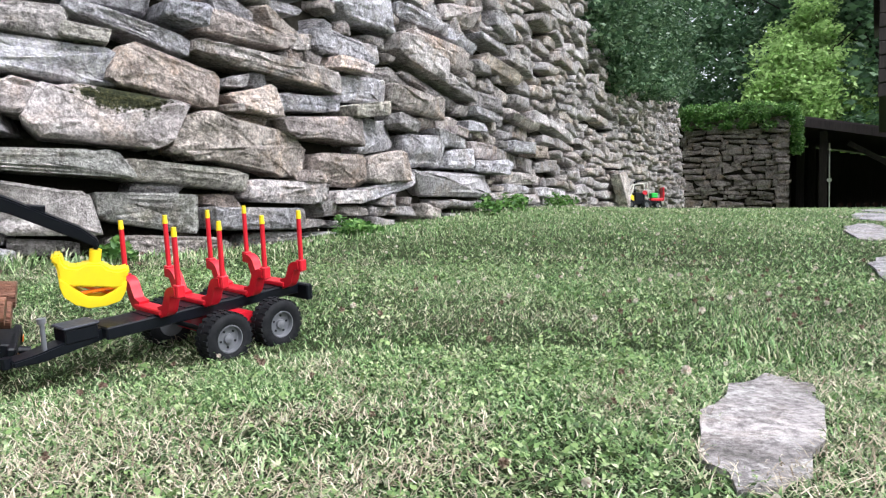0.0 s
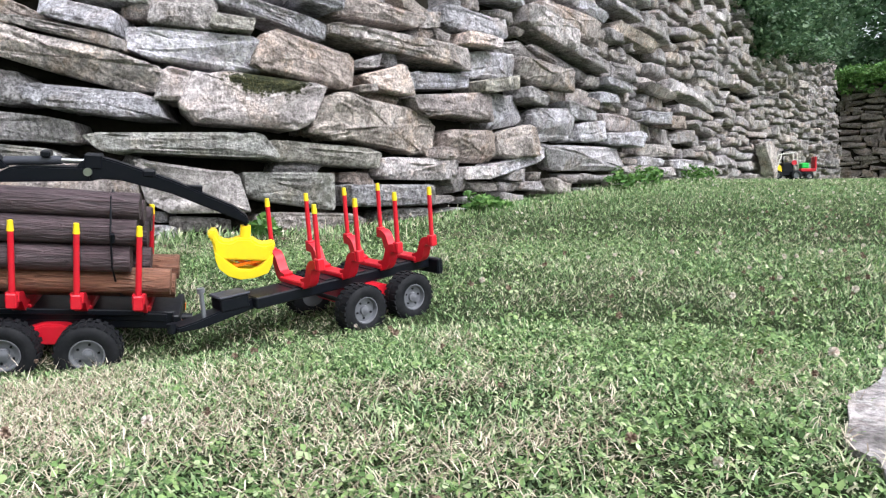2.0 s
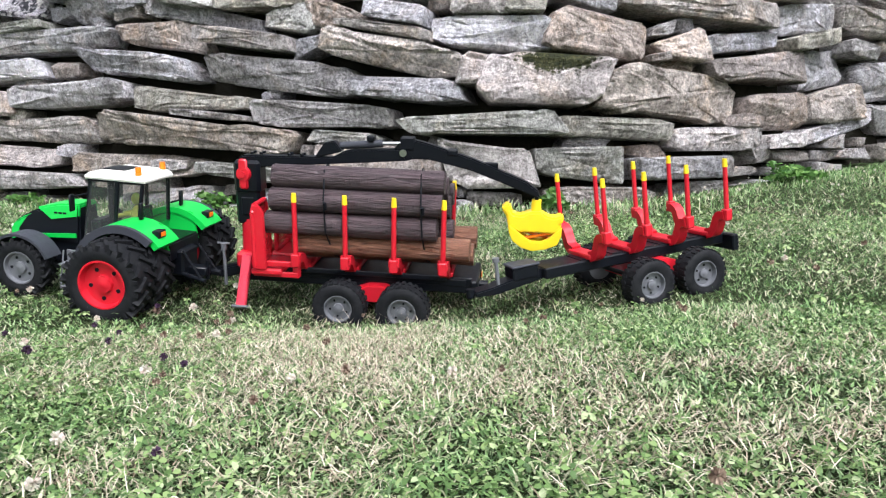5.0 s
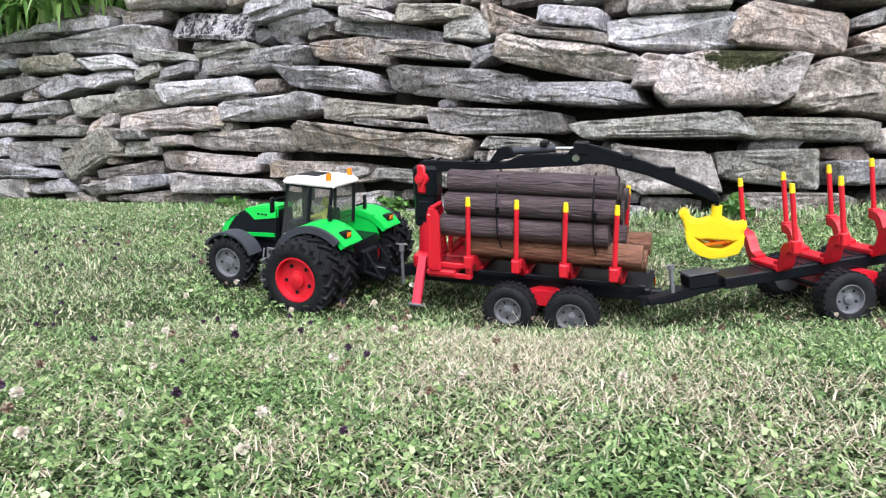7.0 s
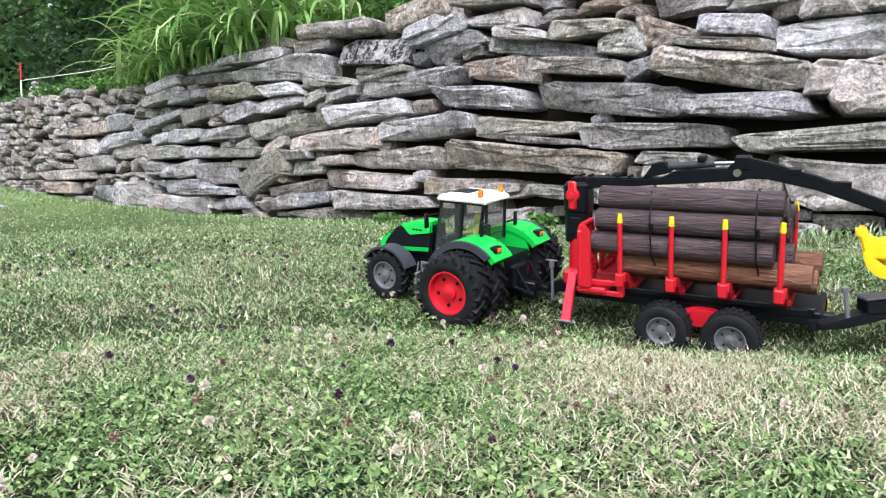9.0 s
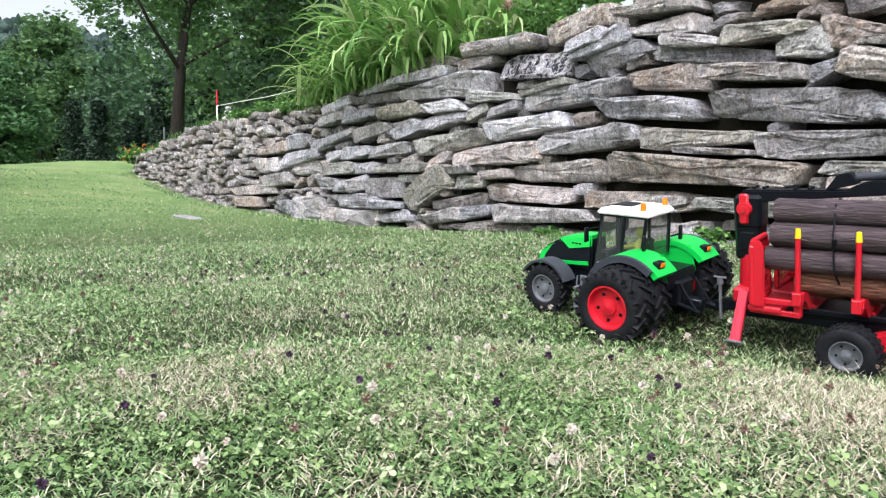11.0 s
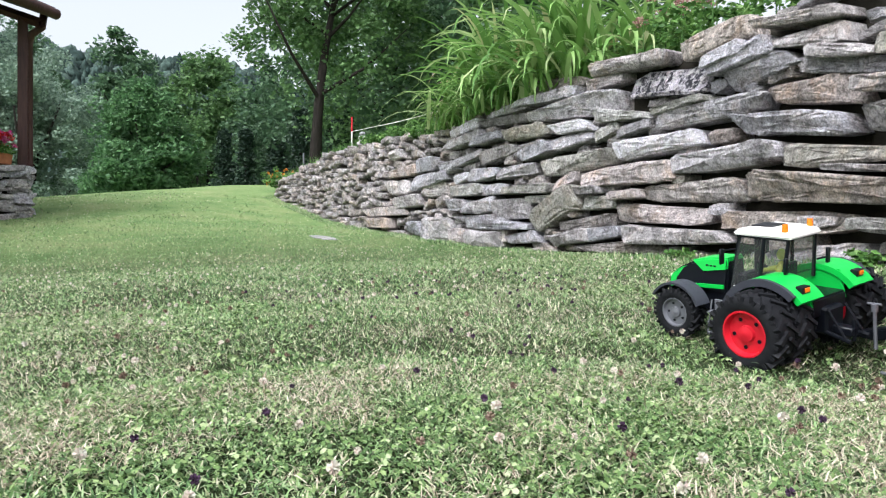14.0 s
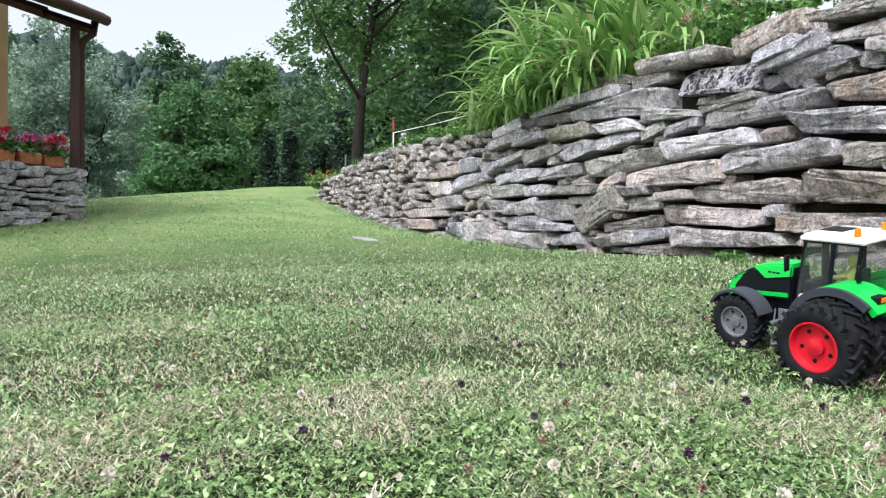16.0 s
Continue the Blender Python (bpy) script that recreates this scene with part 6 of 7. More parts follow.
def tube(bm, pts, radii, seg=9):
    rings = []
    for i, (p, r) in enumerate(zip(pts, radii)):
        d = (Vector(pts[min(i + 1, len(pts) - 1)]) - Vector(pts[max(i - 1, 0)])).normalized()
        q = d.to_track_quat("Z", "Y")
        rings.append([bm.verts.new(Vector(p) + q @ Vector((r * math.cos(a), r * math.sin(a), 0))) for a in np.linspace(0, 2 * math.pi, seg, endpoint=False)])
    for a, b in zip(rings, rings[1:]):
        for i in range(seg):
            bm.faces.new((a[i], a[(i + 1) % seg], b[(i + 1) % seg], b[i]))
    bm.faces.new(rings[-1])
    return bm


def leaf_cloud(rng, centres, radii, per, size, droop=0.0):
    """Leaves as small bent quads scattered round clump centres."""
    n = len(centres) * per
    c = np.repeat(centres, per, 0)
    r = np.repeat(radii, per)
    d = rng.normal(size=(n, 3)); d /= np.linalg.norm(d, axis=1)[:, None]
    p = c + d * (r * rng.random(n) ** 0.45)[:, None] * np.array([1, 1, 0.72])
    u = rng.normal(size=(n, 3)); u[:, 2] = u[:, 2] * 0.5 - droop; u /= np.linalg.norm(u, axis=1)[:, None]
    v = np.cross(u, rng.normal(size=(n, 3))); v /= np.linalg.norm(v, axis=1)[:, None]
    s = (size * rng.uniform(0.55, 1.35, n))[:, None]
    quad = np.stack([p - u * s, p - v * s * 0.55, p + u * s, p + v * s * 0.55], 1).reshape(-1, 3)
    return quad, np.arange(n * 4).reshape(-1, 4)


def tree(name, label, x, y, z, high, wide, low, leaf, size, clumps, per, seed, trunk_r=0.2, lean=(0, 0), shape=1.0, droop=0.0, centre=None, flat=1.0):
    rng = np.random.default_rng(seed)
    t = thing(name, label, "tree", pose(x, y, z))
    top = high * 0.8
    bend = rng.uniform(-0.25, 0.25, 2)
    spine = [(lean[0] * f + bend[0] * math.sin(f * 5), lean[1] * f + bend[1] * math.sin(f * 4), top * f - 0.4 * (f == 0)) for f in np.linspace(0, 1, 8)]
    b = tube(bmesh.new(), spine, [trunk_r * (1.25 if i == 0 else 1) * (1 - 0.11 * i) for i in range(8)], 10)
    mid = np.array(centre if centre is not None else (lean[0] * 0.7, lean[1] * 0.7, low + (high - low) / 2))
    for k in range(9):
        f = rng.uniform(0.3, 0.95)
        i = min(int(f * 7), 6)
        p0 = Vector(spine[i]).lerp(Vector(spine[i + 1]), f * 7 - i)
        a = rng.uniform(0, 6.28)
        reach = wide * rng.uniform(0.35, 0.75)
        p2 = p0 + Vector((math.cos(a) * reach, math.sin(a) * reach, (high - p0.z) * rng.uniform(0.2, 0.55)))
        p1 = p0.lerp(p2, 0.5) + Vector((0, 0, -0.08 * reach))
        tube(b, [p0, p1, p2], [trunk_r * 0.42 * (1 - f * 0.5), trunk_r * 0.28 * (1 - f * 0.5), trunk_r * 0.08], 6)
    part("trunk", b, TRUNK, t, "dark rough trunk and limbs", 60)
    d = rng.normal(size=(clumps, 3)); d /= np.linalg.norm(d, axis=1)[:, None]
    k = rng.random(clumps) ** 0.42
    half = np.array([wide * flat, wide, (high - low) / 2])
    lump = 1 + 0.22 * np.sin(d[:, 0] * 5 + seed) * np.cos(d[:, 1] * 4 + seed)
    c = mid + d * (k * lump)[:, None] * half
    if shape != 1.0:
        up = np.clip((c[:, 2] - low) / (high - low), 0, 1)
        c[:, :2] = mid[:2] + (c[:, :2] - mid[:2]) * np.clip(1.25 - shape * up, 0.08, 1.3)[:, None]
    v, f = leaf_cloud(rng, c, wide * rng.uniform(0.14, 0.32, clumps), int(per * 2.9), size * 0.66, droop)
    quick_mesh("crown", v, f, 4, leaf, t)
    return t


def at_bearing(bearing, dist):
    """Plan position at a bearing in degrees left of +y, seen from the camera."""
    a = radians(bearing)
    return -math.sin(a) * dist, math.cos(a) * dist


def plant_trees():
    spec = [  # bearing, distance, top over the eye, low, half width, leaf, size, clumps, per, seed, name, label
        (92.9, 31, 8.0, 0.0, 2.9, LEAF_WILLOW, 0.11, 200, 90, 1, "willow_tree", "broad grey-green willow beyond the lawn", 0.35, 1.0, 0.5),
        (99.0, 34, 8.6, 0.0, 3.2, LEAF_WILLOW, 0.12, 170, 80, 2, "willow_tree", "broad grey-green willow beyond the lawn", 0.35, 1.0, 0.5),
        (85.2, 27, 5.7, 0.0, 2.15, LEAF_ROUND, 0.12, 170, 70, 3, "round_tree", "bushy green broadleaf tree at the lawn's edge", 0.3, 0.75, 0.0),
        (92.5, 58, 15.2, 1.0, 4.6, LEAF_DARK, 0.28, 110, 45, 4, "tall_tree", "tall dark green broadleaf tree behind the lawn", 0.3, 0.8, 0.0),
        (86.2, 52, 14.4, 1.0, 3.9, LEAF_DARK, 0.26, 110, 45, 5, "tall_tree", "tall dark green broadleaf tree behind the lawn", 0.3, 0.85, 0.0),
        (80.3, 50, 13.4, 0.5, 4.0, LEAF_MID, 0.26, 120, 45, 6, "tall_tree", "tall green broadleaf tree behind the lawn", 0.3, 0.8, 0.0),
        (75.9, 46, 11.6, 0.0, 3.4, LEAF_DARK, 0.24, 110, 45, 7, "tall_tree", "tall dark green broadleaf tree behind the lawn", 0.3, 0.8, 0.0),
        (97.8, 50, 13.6, 0.5, 3.9, LEAF_DARK, 0.25, 90, 45, 8, "tall_tree", "tall dark green broadleaf tree behind the lawn", 0.3, 0.8, 0.0),
        (71.0, 40, 13.0, 1.0, 4.6, LEAF_DARK, 0.24, 130, 45, 10, "tall_tree", "dark green broadleaf tree on the bank", 0.3, 1.0, 0.0),
        (66.0, 30, 12.0, 1.6, 4.4, LEAF_MID, 0.2, 130, 45, 11, "tall_tree", "dark green broadleaf tree on the bank", 0.3, 1.0, 0.0),
        (60.0, 26, 12.0, 1.6, 4.4, LEAF_DARK, 0.2, 130, 45, 12, "tall_tree", "dark green broadleaf tree on the bank", 0.3, 1.0, 0.0),
        (53.5, 24, 12.0, 2.0, 4.4, LEAF_MID, 0.2, 110, 45, 13, "tall_tree", "dark green broadleaf tree on the bank", 0.3, 1.0, 0.0),
        (-47.6, 30, 8.8, 1.2, 3.3, LEAF_BRIGHT, 0.14, 210, 80, 14, "bright_tree", "bright light green broadleaf tree behind the shed", 0.2, 0.9, 0.0),
        (-38.0, 36, 16.0, 0.5, 5.0, LEAF_DARK, 0.24, 130, 45, 15, "tall_tree", "dark green forest tree behind the wall", 0.3, 0.9, 0.0),
        (-44.0, 42, 19.0, 0.5, 5.4, LEAF_DARK, 0.26, 130, 45, 16, "tall_tree", "dark green forest tree behind the shed", 0.3, 0.9, 0.0),
        (-51.0, 40, 19.0, 0.5, 5.4, LEAF_DARK, 0.26, 130, 45, 17, "tall_tree", "dark green forest tree behind the shed", 0.3, 0.9, 0.0),
        (-58.0, 44, 19.0, 0.5, 5.4, LEAF_DARK, 0.26, 110, 45, 18, "tall_tree", "dark green forest tree behind the shed", 0.3, 0.9, 0.0),
        (-54.5, 31, 14.0, 0.5, 4.6, LEAF_DARK, 0.24, 120, 45, 20, "tall_tree", "dark green forest tree behind the shed", 0.3, 0.9, 0.0),
        (-48.5, 35, 13.0, 0.5, 4.8, LEAF_DARK, 0.24, 120, 45, 21, "tall_tree", "dark green forest tree behind the shed", 0.3, 0.9, 0.0),
        (-32.0, 34, 16.0, 2.5, 4.6, LEAF_DARK, 0.24, 110, 45, 19, "tall_tree", "dark green forest tree behind the wall", 0.3, 0.9, 0.0),
    ]
    for bearing, dist, top, low, half, leaf, size, clumps, per, seed, name, label, tr, shape, droop in spec:
        x, y = at_bearing(bearing, dist)
        z = min(float(ground(x, y)), 0.3) - 0.4 if bearing > 74 else (2.0 if bearing > 0 else 0.4)
        tree(name, label, x, y, z, top - z + 0.27, half, max(low - z, 0.3), leaf, size, clumps, per, seed, tr, shape=shape, droop=droop)
    # the leaning old tree on the bank with its open crown
    x, y = at_bearing(72.4, 21)
    tree("leaning_tree", "old leaning tree with dark forked trunk and open crown", x, y, 2.3, 8.6, 3.4, 2.4, LEAF_MID, 0.12, 125, 62, 31, 0.19, lean=(0.3, 0.8), centre=(-0.3, 0.3, 6.0), flat=0.8)
    # dark firs in the shade, which is part of their needle colour
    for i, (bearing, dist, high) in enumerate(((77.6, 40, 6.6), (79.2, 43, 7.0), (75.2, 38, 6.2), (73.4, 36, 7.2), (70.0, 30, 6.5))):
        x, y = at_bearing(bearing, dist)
        t = thing("fir_tree", "dark blue-green fir, the shade of the wood put into its needle colour", "tree", pose(x, y, -0.3), "firs in the shade")
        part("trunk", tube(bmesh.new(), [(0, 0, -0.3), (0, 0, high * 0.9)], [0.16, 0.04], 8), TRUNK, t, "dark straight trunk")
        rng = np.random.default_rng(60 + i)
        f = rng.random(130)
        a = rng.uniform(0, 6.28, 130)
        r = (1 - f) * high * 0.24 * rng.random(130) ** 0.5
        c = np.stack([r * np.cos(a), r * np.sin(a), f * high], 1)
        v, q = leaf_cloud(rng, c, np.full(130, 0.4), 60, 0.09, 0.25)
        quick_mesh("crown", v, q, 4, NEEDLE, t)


def far_hill():
    """A wooded ridge across the valley."""
    rng = np.random.default_rng(70)
    b = np.radians(np.linspace(40, 135, 60))
    verts = []
    for d, h in ((95, -3), (150, 17), (230, 49), (300, 60), (420, 62)):
        for k in b:
            w = 1 + 0.06 * math.sin(k * 9) + 0.04 * math.sin(k * 23 + 1)
            verts.append((-math.sin(k) * d, math.cos(k) * d, h * w))
    n = len(b)
    faces = [(r * n + i, r * n + i + 1, (r + 1) * n + i + 1, (r + 1) * n + i) for r in range(4) for i in range(n - 1)]
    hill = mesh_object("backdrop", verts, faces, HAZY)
    tagged(hill, "wooded hillside across the valley", "hill", kind="structure")
    seg, vs, fs, at = 6, [], [], 0
    for _ in range(3600):
        k = math.radians(rng.uniform(48, 118))
        d = rng.uniform(110, 300)
        h = np.interp(d, [95, 150, 230, 300], [-3, 17, 49, 60]) * (1 + 0.06 * math.sin(k * 9) + 0.04 * math.sin(k * 23 + 1))
        base, high, wide = np.array([-math.sin(k) * d, math.cos(k) * d, h]), rng.uniform(4.5, 8), rng.uniform(1.5, 2.5)
        fir = rng.random() < 0.6
        up = (0.1, 0.3, 0.34, 0.6, 0.64, 1.0) if fir else (0.1, 0.4, 0.6, 0.78, 0.92, 1.0)
        out = (1.0, 0.6, 0.85, 0.35, 0.5, 0.02) if fir else (0.7, 1.2, 1.15, 0.9, 0.5, 0.05)
        a = np.linspace(0, 2 * np.pi, seg, endpoint=False) + rng.uniform(0, 1)
        for f, r in zip(up, out):
            rr = wide * r * rng.uniform(0.5, 1.45, seg)
            vs.append(base + np.stack([rr * np.cos(a), rr * np.sin(a), high * f + rng.normal(0, 0.35, seg) * r], 1))
        for j in range(len(up) - 1):
            i = np.arange(seg)
            fs.append(np.stack([at + j * seg + i, at + j * seg + (i + 1) % seg, at + (j + 1) * seg + (i + 1) % seg, at + (j + 1) * seg + i], 1))
        at += len(up) * seg
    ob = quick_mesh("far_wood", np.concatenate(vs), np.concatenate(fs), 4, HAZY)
    tagged(ob, "mixed conifer and broadleaf forest covering the far hillside", "forest", kind="stuff")


plant_trees()
far_hill()


# ---- the bank above the wall ----
BANK = leafy("bank_turf", [(0, (0.05, 0.10, 0.03)), (1, (0.05, 0.10, 0.03))], 0.9, 0.0, (3.0, (0.10, 0.14, 0.05), 0.8))


def bank():
    ss = np.arange(-14.2, 13.1, 0.3)
    verts = []
    for s in ss:
        p, w, into = wall_at(s)
        top = float(wall_top(s))
        rise = 0.55 if s < 0 else (0.38 if s < 6 else 0.12)
        for d, up in ((0.17, -0.02), (0.8, 0.06), (2.0, 0.25 * rise / 0.4), (5.0, 1.4 * rise / 0.4), (12, 4.6 * rise / 0.4), (30, 10 * rise / 0.4)):
            q = p + into * (d + BATTER * max(top, 0))
            verts.append((q[0], q[1], top + up))
    n = 6
    faces = [(i * n + k, (i + 1) * n + k, (i + 1) * n + k + 1, i * n + k + 1) for i in range(len(ss) - 1) for k in range(n - 1)]
    tagged(mesh_object("bank", verts, faces, BANK), "planted earth bank above the retaining wall", "bank", kind="structure")


bank()


def wall_point(s, back, up=0.0):
    p, w, into = wall_at(s)
    q = p + into * (back + BATTER * float(wall_top(s)))
    return Vector((q[0], q[1], float(wall_top(s)) + up))


LILY = leafy("daylily_leaf", [(0.0, (0.090, 0.204, 0.048)), (0.45, (0.180, 0.340, 0.085)), (0.8, (0.306, 0.468, 0.162)), (0.94, (0.468, 0.561, 0.285)), (1.0, (0.522, 0.425, 0.247))], 0.42, 0.35, by_object=True)
SHRUB = leafy("shrub_leaf", [(0.0, (0.04, 0.11, 0.025)), (0.6, (0.10, 0.22, 0.05)), (1.0, (0.20, 0.34, 0.10))], 0.5, 0.3)
IVY = leafy("ivy_leaf", [(0.0, (0.03, 0.07, 0.035)), (0.6, (0.075, 0.14, 0.07)), (1.0, (0.16, 0.24, 0.13))], 0.45, 0.3)
PINK = leafy("dusky_pink_petal", [(0.0, (0.22, 0.09, 0.08)), (1.0, (0.52, 0.30, 0.30))], 0.7, 0.2)


def strap_leaves(rng, count, long, wide, out_from, spread):
    """Arching strap leaves fanning from one crown."""
    vs, fs, at = [], [], 0
    seg = 9
    for _ in range(count):
        a = rng.uniform(0, 2 * math.pi)
        L = long * rng.uniform(0.55, 1.15)
        w = wide * rng.uniform(0.7, 1.2)
        base = np.array([rng.normal(0, spread), rng.normal(0, spread), 0])
        lean0, curl = rng.uniform(0.2, 1.15), rng.uniform(1.5, 3.3)
        d, side = np.array([math.cos(a), math.sin(a), 0]), np.array([-math.sin(a), math.cos(a), 0])
        tw = rng.uniform(-0.5, 0.5)
        p = base.copy()
        for i in range(seg + 1):
            f = i / seg
            ang = lean0 + curl * f * f
            ww = w * (1 - f ** 3) * (0.6 + 0.4 * min(1, f * 4)) + 0.001
            sd = side * math.cos(tw * f) + np.array([0, 0, 1]) * math.sin(tw * f)
            fold = np.array([0, 0, -0.18 * ww])
            vs += [p - sd * ww / 2, p + fold, p + sd * ww / 2]
            if i < seg:
                k = at + 3 * i
                fs += [(k, k + 1, k + 4, k + 3), (k + 1, k + 2, k + 5, k + 4)]
            p = p + (d * math.sin(ang) + np.array([0, 0, 1]) * math.cos(ang)) * L / seg
        at += 3 * (seg + 1)
    return np.array(vs), np.array(fs)


def plants_on_the_wall():
    rng = np.random.default_rng(81)
    moulds = []
    for _ in range(26):
        v, f = strap_leaves(rng, 1, 1.05, 0.046, 0, 0.0)
        v = v @ np.array(Matrix.Rotation(rng.uniform(0, 6.28), 3, "Z"))
        o = quick_mesh("leaf", v, f, 4, LILY, smooth=True)
        moulds.append(o.data)
        bpy.data.objects.remove(o)
    for s, back, count, long in ((4.05, 0.28, 130, 1.05), (4.55, 0.34, 150, 1.15), (5.1, 0.26, 150, 1.15), (5.65, 0.25, 120, 1.0), (4.8, 0.75, 120, 1.25), (3.7, 0.55, 90, 0.95), (6.05, 0.3, 80, 0.8), (5.35, 0.08, 60, 0.85), (4.4, 0.10, 60, 0.9), (6.1, 0.02, 45, 0.75)):
        t = thing("daylily", "daylily clump of long arching green strap leaves", "plant", Matrix.Translation(wall_point(s, back, 0.0)), "daylilies on the wall")
        for _ in range(count):
            leaf = new("leaf", moulds[int(rng.integers(len(moulds)))])
            leaf.parent = t
            leaf.matrix_local = pose(rng.normal(0, 0.09), rng.normal(0, 0.09), 0, 0, 0, rng.uniform(0, 360)) @ Matrix.Scale(long * rng.uniform(0.75, 1.25), 4)
    # low leafy perennials, some with dusky pink heads
    for i, (s, back, high, wide, heads) in enumerate(((3.3, 0.35, 0.30, 0.30, 9), (2.75, 0.40, 0.28, 0.30, 8), (2.2, 0.42, 0.34, 0.34, 5), (1.6, 0.5, 0.3, 0.3, 0), (6.9, 0.28, 0.14, 0.30, 0), (7.6, 0.25, 0.12, 0.3, 0), (8.3, 0.22, 0.10, 0.25, 0))):
        t = thing("perennial", "low leafy perennial with dusky pink flower heads" if heads else "low leafy green perennial on the wall top", "plant", Matrix.Translation(wall_point(s, back)), "perennials on the wall")
        c = np.stack([rng.normal(0, wide * 0.5, 46), rng.normal(0, wide * 0.4, 46), rng.uniform(0.02, high, 46)], 1)
        v, f = leaf_cloud(rng, c, np.full(46, 0.07), 26, 0.024)
        quick_mesh("foliage", v, f, 4, SHRUB, t)
        for k in range(heads):
            p = Vector((rng.normal(0, wide * 0.5), rng.normal(-0.05, wide * 0.3), high + rng.uniform(0.0, 0.12)))
            stem = part("stem", rod(bmesh.new(), (p.x, p.y, 0), p, 0.004, 5), SHRUB, t)
            v, f = leaf_cloud(rng, np.array([p]) + rng.normal(0, 0.02, (6, 3)) * [1.2, 1.2, 0.5], np.full(6, 0.028), 16, 0.009)
            quick_mesh("flower_head", v, f, 4, PINK, stem)
    # creepers hanging over the high end
    for i, (s, back, wide, drop, n, rise) in enumerate(((-6.5, 0.0, 0.4, 0.55, 100, 0.3), (-7.2, -0.05, 0.5, 0.95, 160, 0.4), (-8.1, -0.05, 0.5, 0.8, 160, 0.5), (-9.1, -0.05, 0.6, 0.75, 170, 0.8), (-10.3, 0.0, 0.6, 0.6, 170, 0.9), (-11.6, 0.1, 0.6, 0.4, 140, 0.8), (-13.0, 0.15, 0.5, 0.2, 110, 0.6))):
        t = thing("creeper", "dark green creeper hanging over the wall top", "climbing plant", Matrix.Translation(wall_point(s, back)), "creepers on the wall")
        c = np.stack([rng.normal(0, wide * 0.5, n), rng.normal(0, wide * 0.4, n), rng.uniform(-drop, rise, n)], 1)
        v, f = leaf_cloud(rng, c, np.full(n, 0.16), 60, 0.032, 0.3)
        quick_mesh("foliage", v, f, 4, IVY, t)
        part("stem", tube(bmesh.new(), [(0, 0.1, -0.1), (0.02, 0, 0.2), (0.05, -0.05, -0.2)], [0.02, 0.015, 0.006], 6), TRUNK, t, "thin woody stem")
    # turf tufts along the low end of the wall
    ss = rng.uniform(5.8, 13.0, 9000)
    p = np.array([wall_point(s, b) for s, b in zip(ss, rng.uniform(0.12, 1.6, len(ss)))])
    n = len(p)
    a = rng.uniform(0, 6.28, n)
    L = rng.uniform(0.05, 0.2, n)
    d = np.stack([np.cos(a) * 0.5, np.sin(a) * 0.5, np.ones(n)], 1)
    side = np.stack([-np.sin(a), np.cos(a), 0 * a], 1) * 0.006
    v = np.stack([p - side, p + side, p + d * L[:, None]], 1).reshape(-1, 3)
    ob = quick_mesh("bank_grass", v, np.arange(3 * n).reshape(-1, 3), 3, SHRUB)
    tagged(ob, "unmown grass along the top of the low wall", "grass", kind="stuff")


plants_on_the_wall()


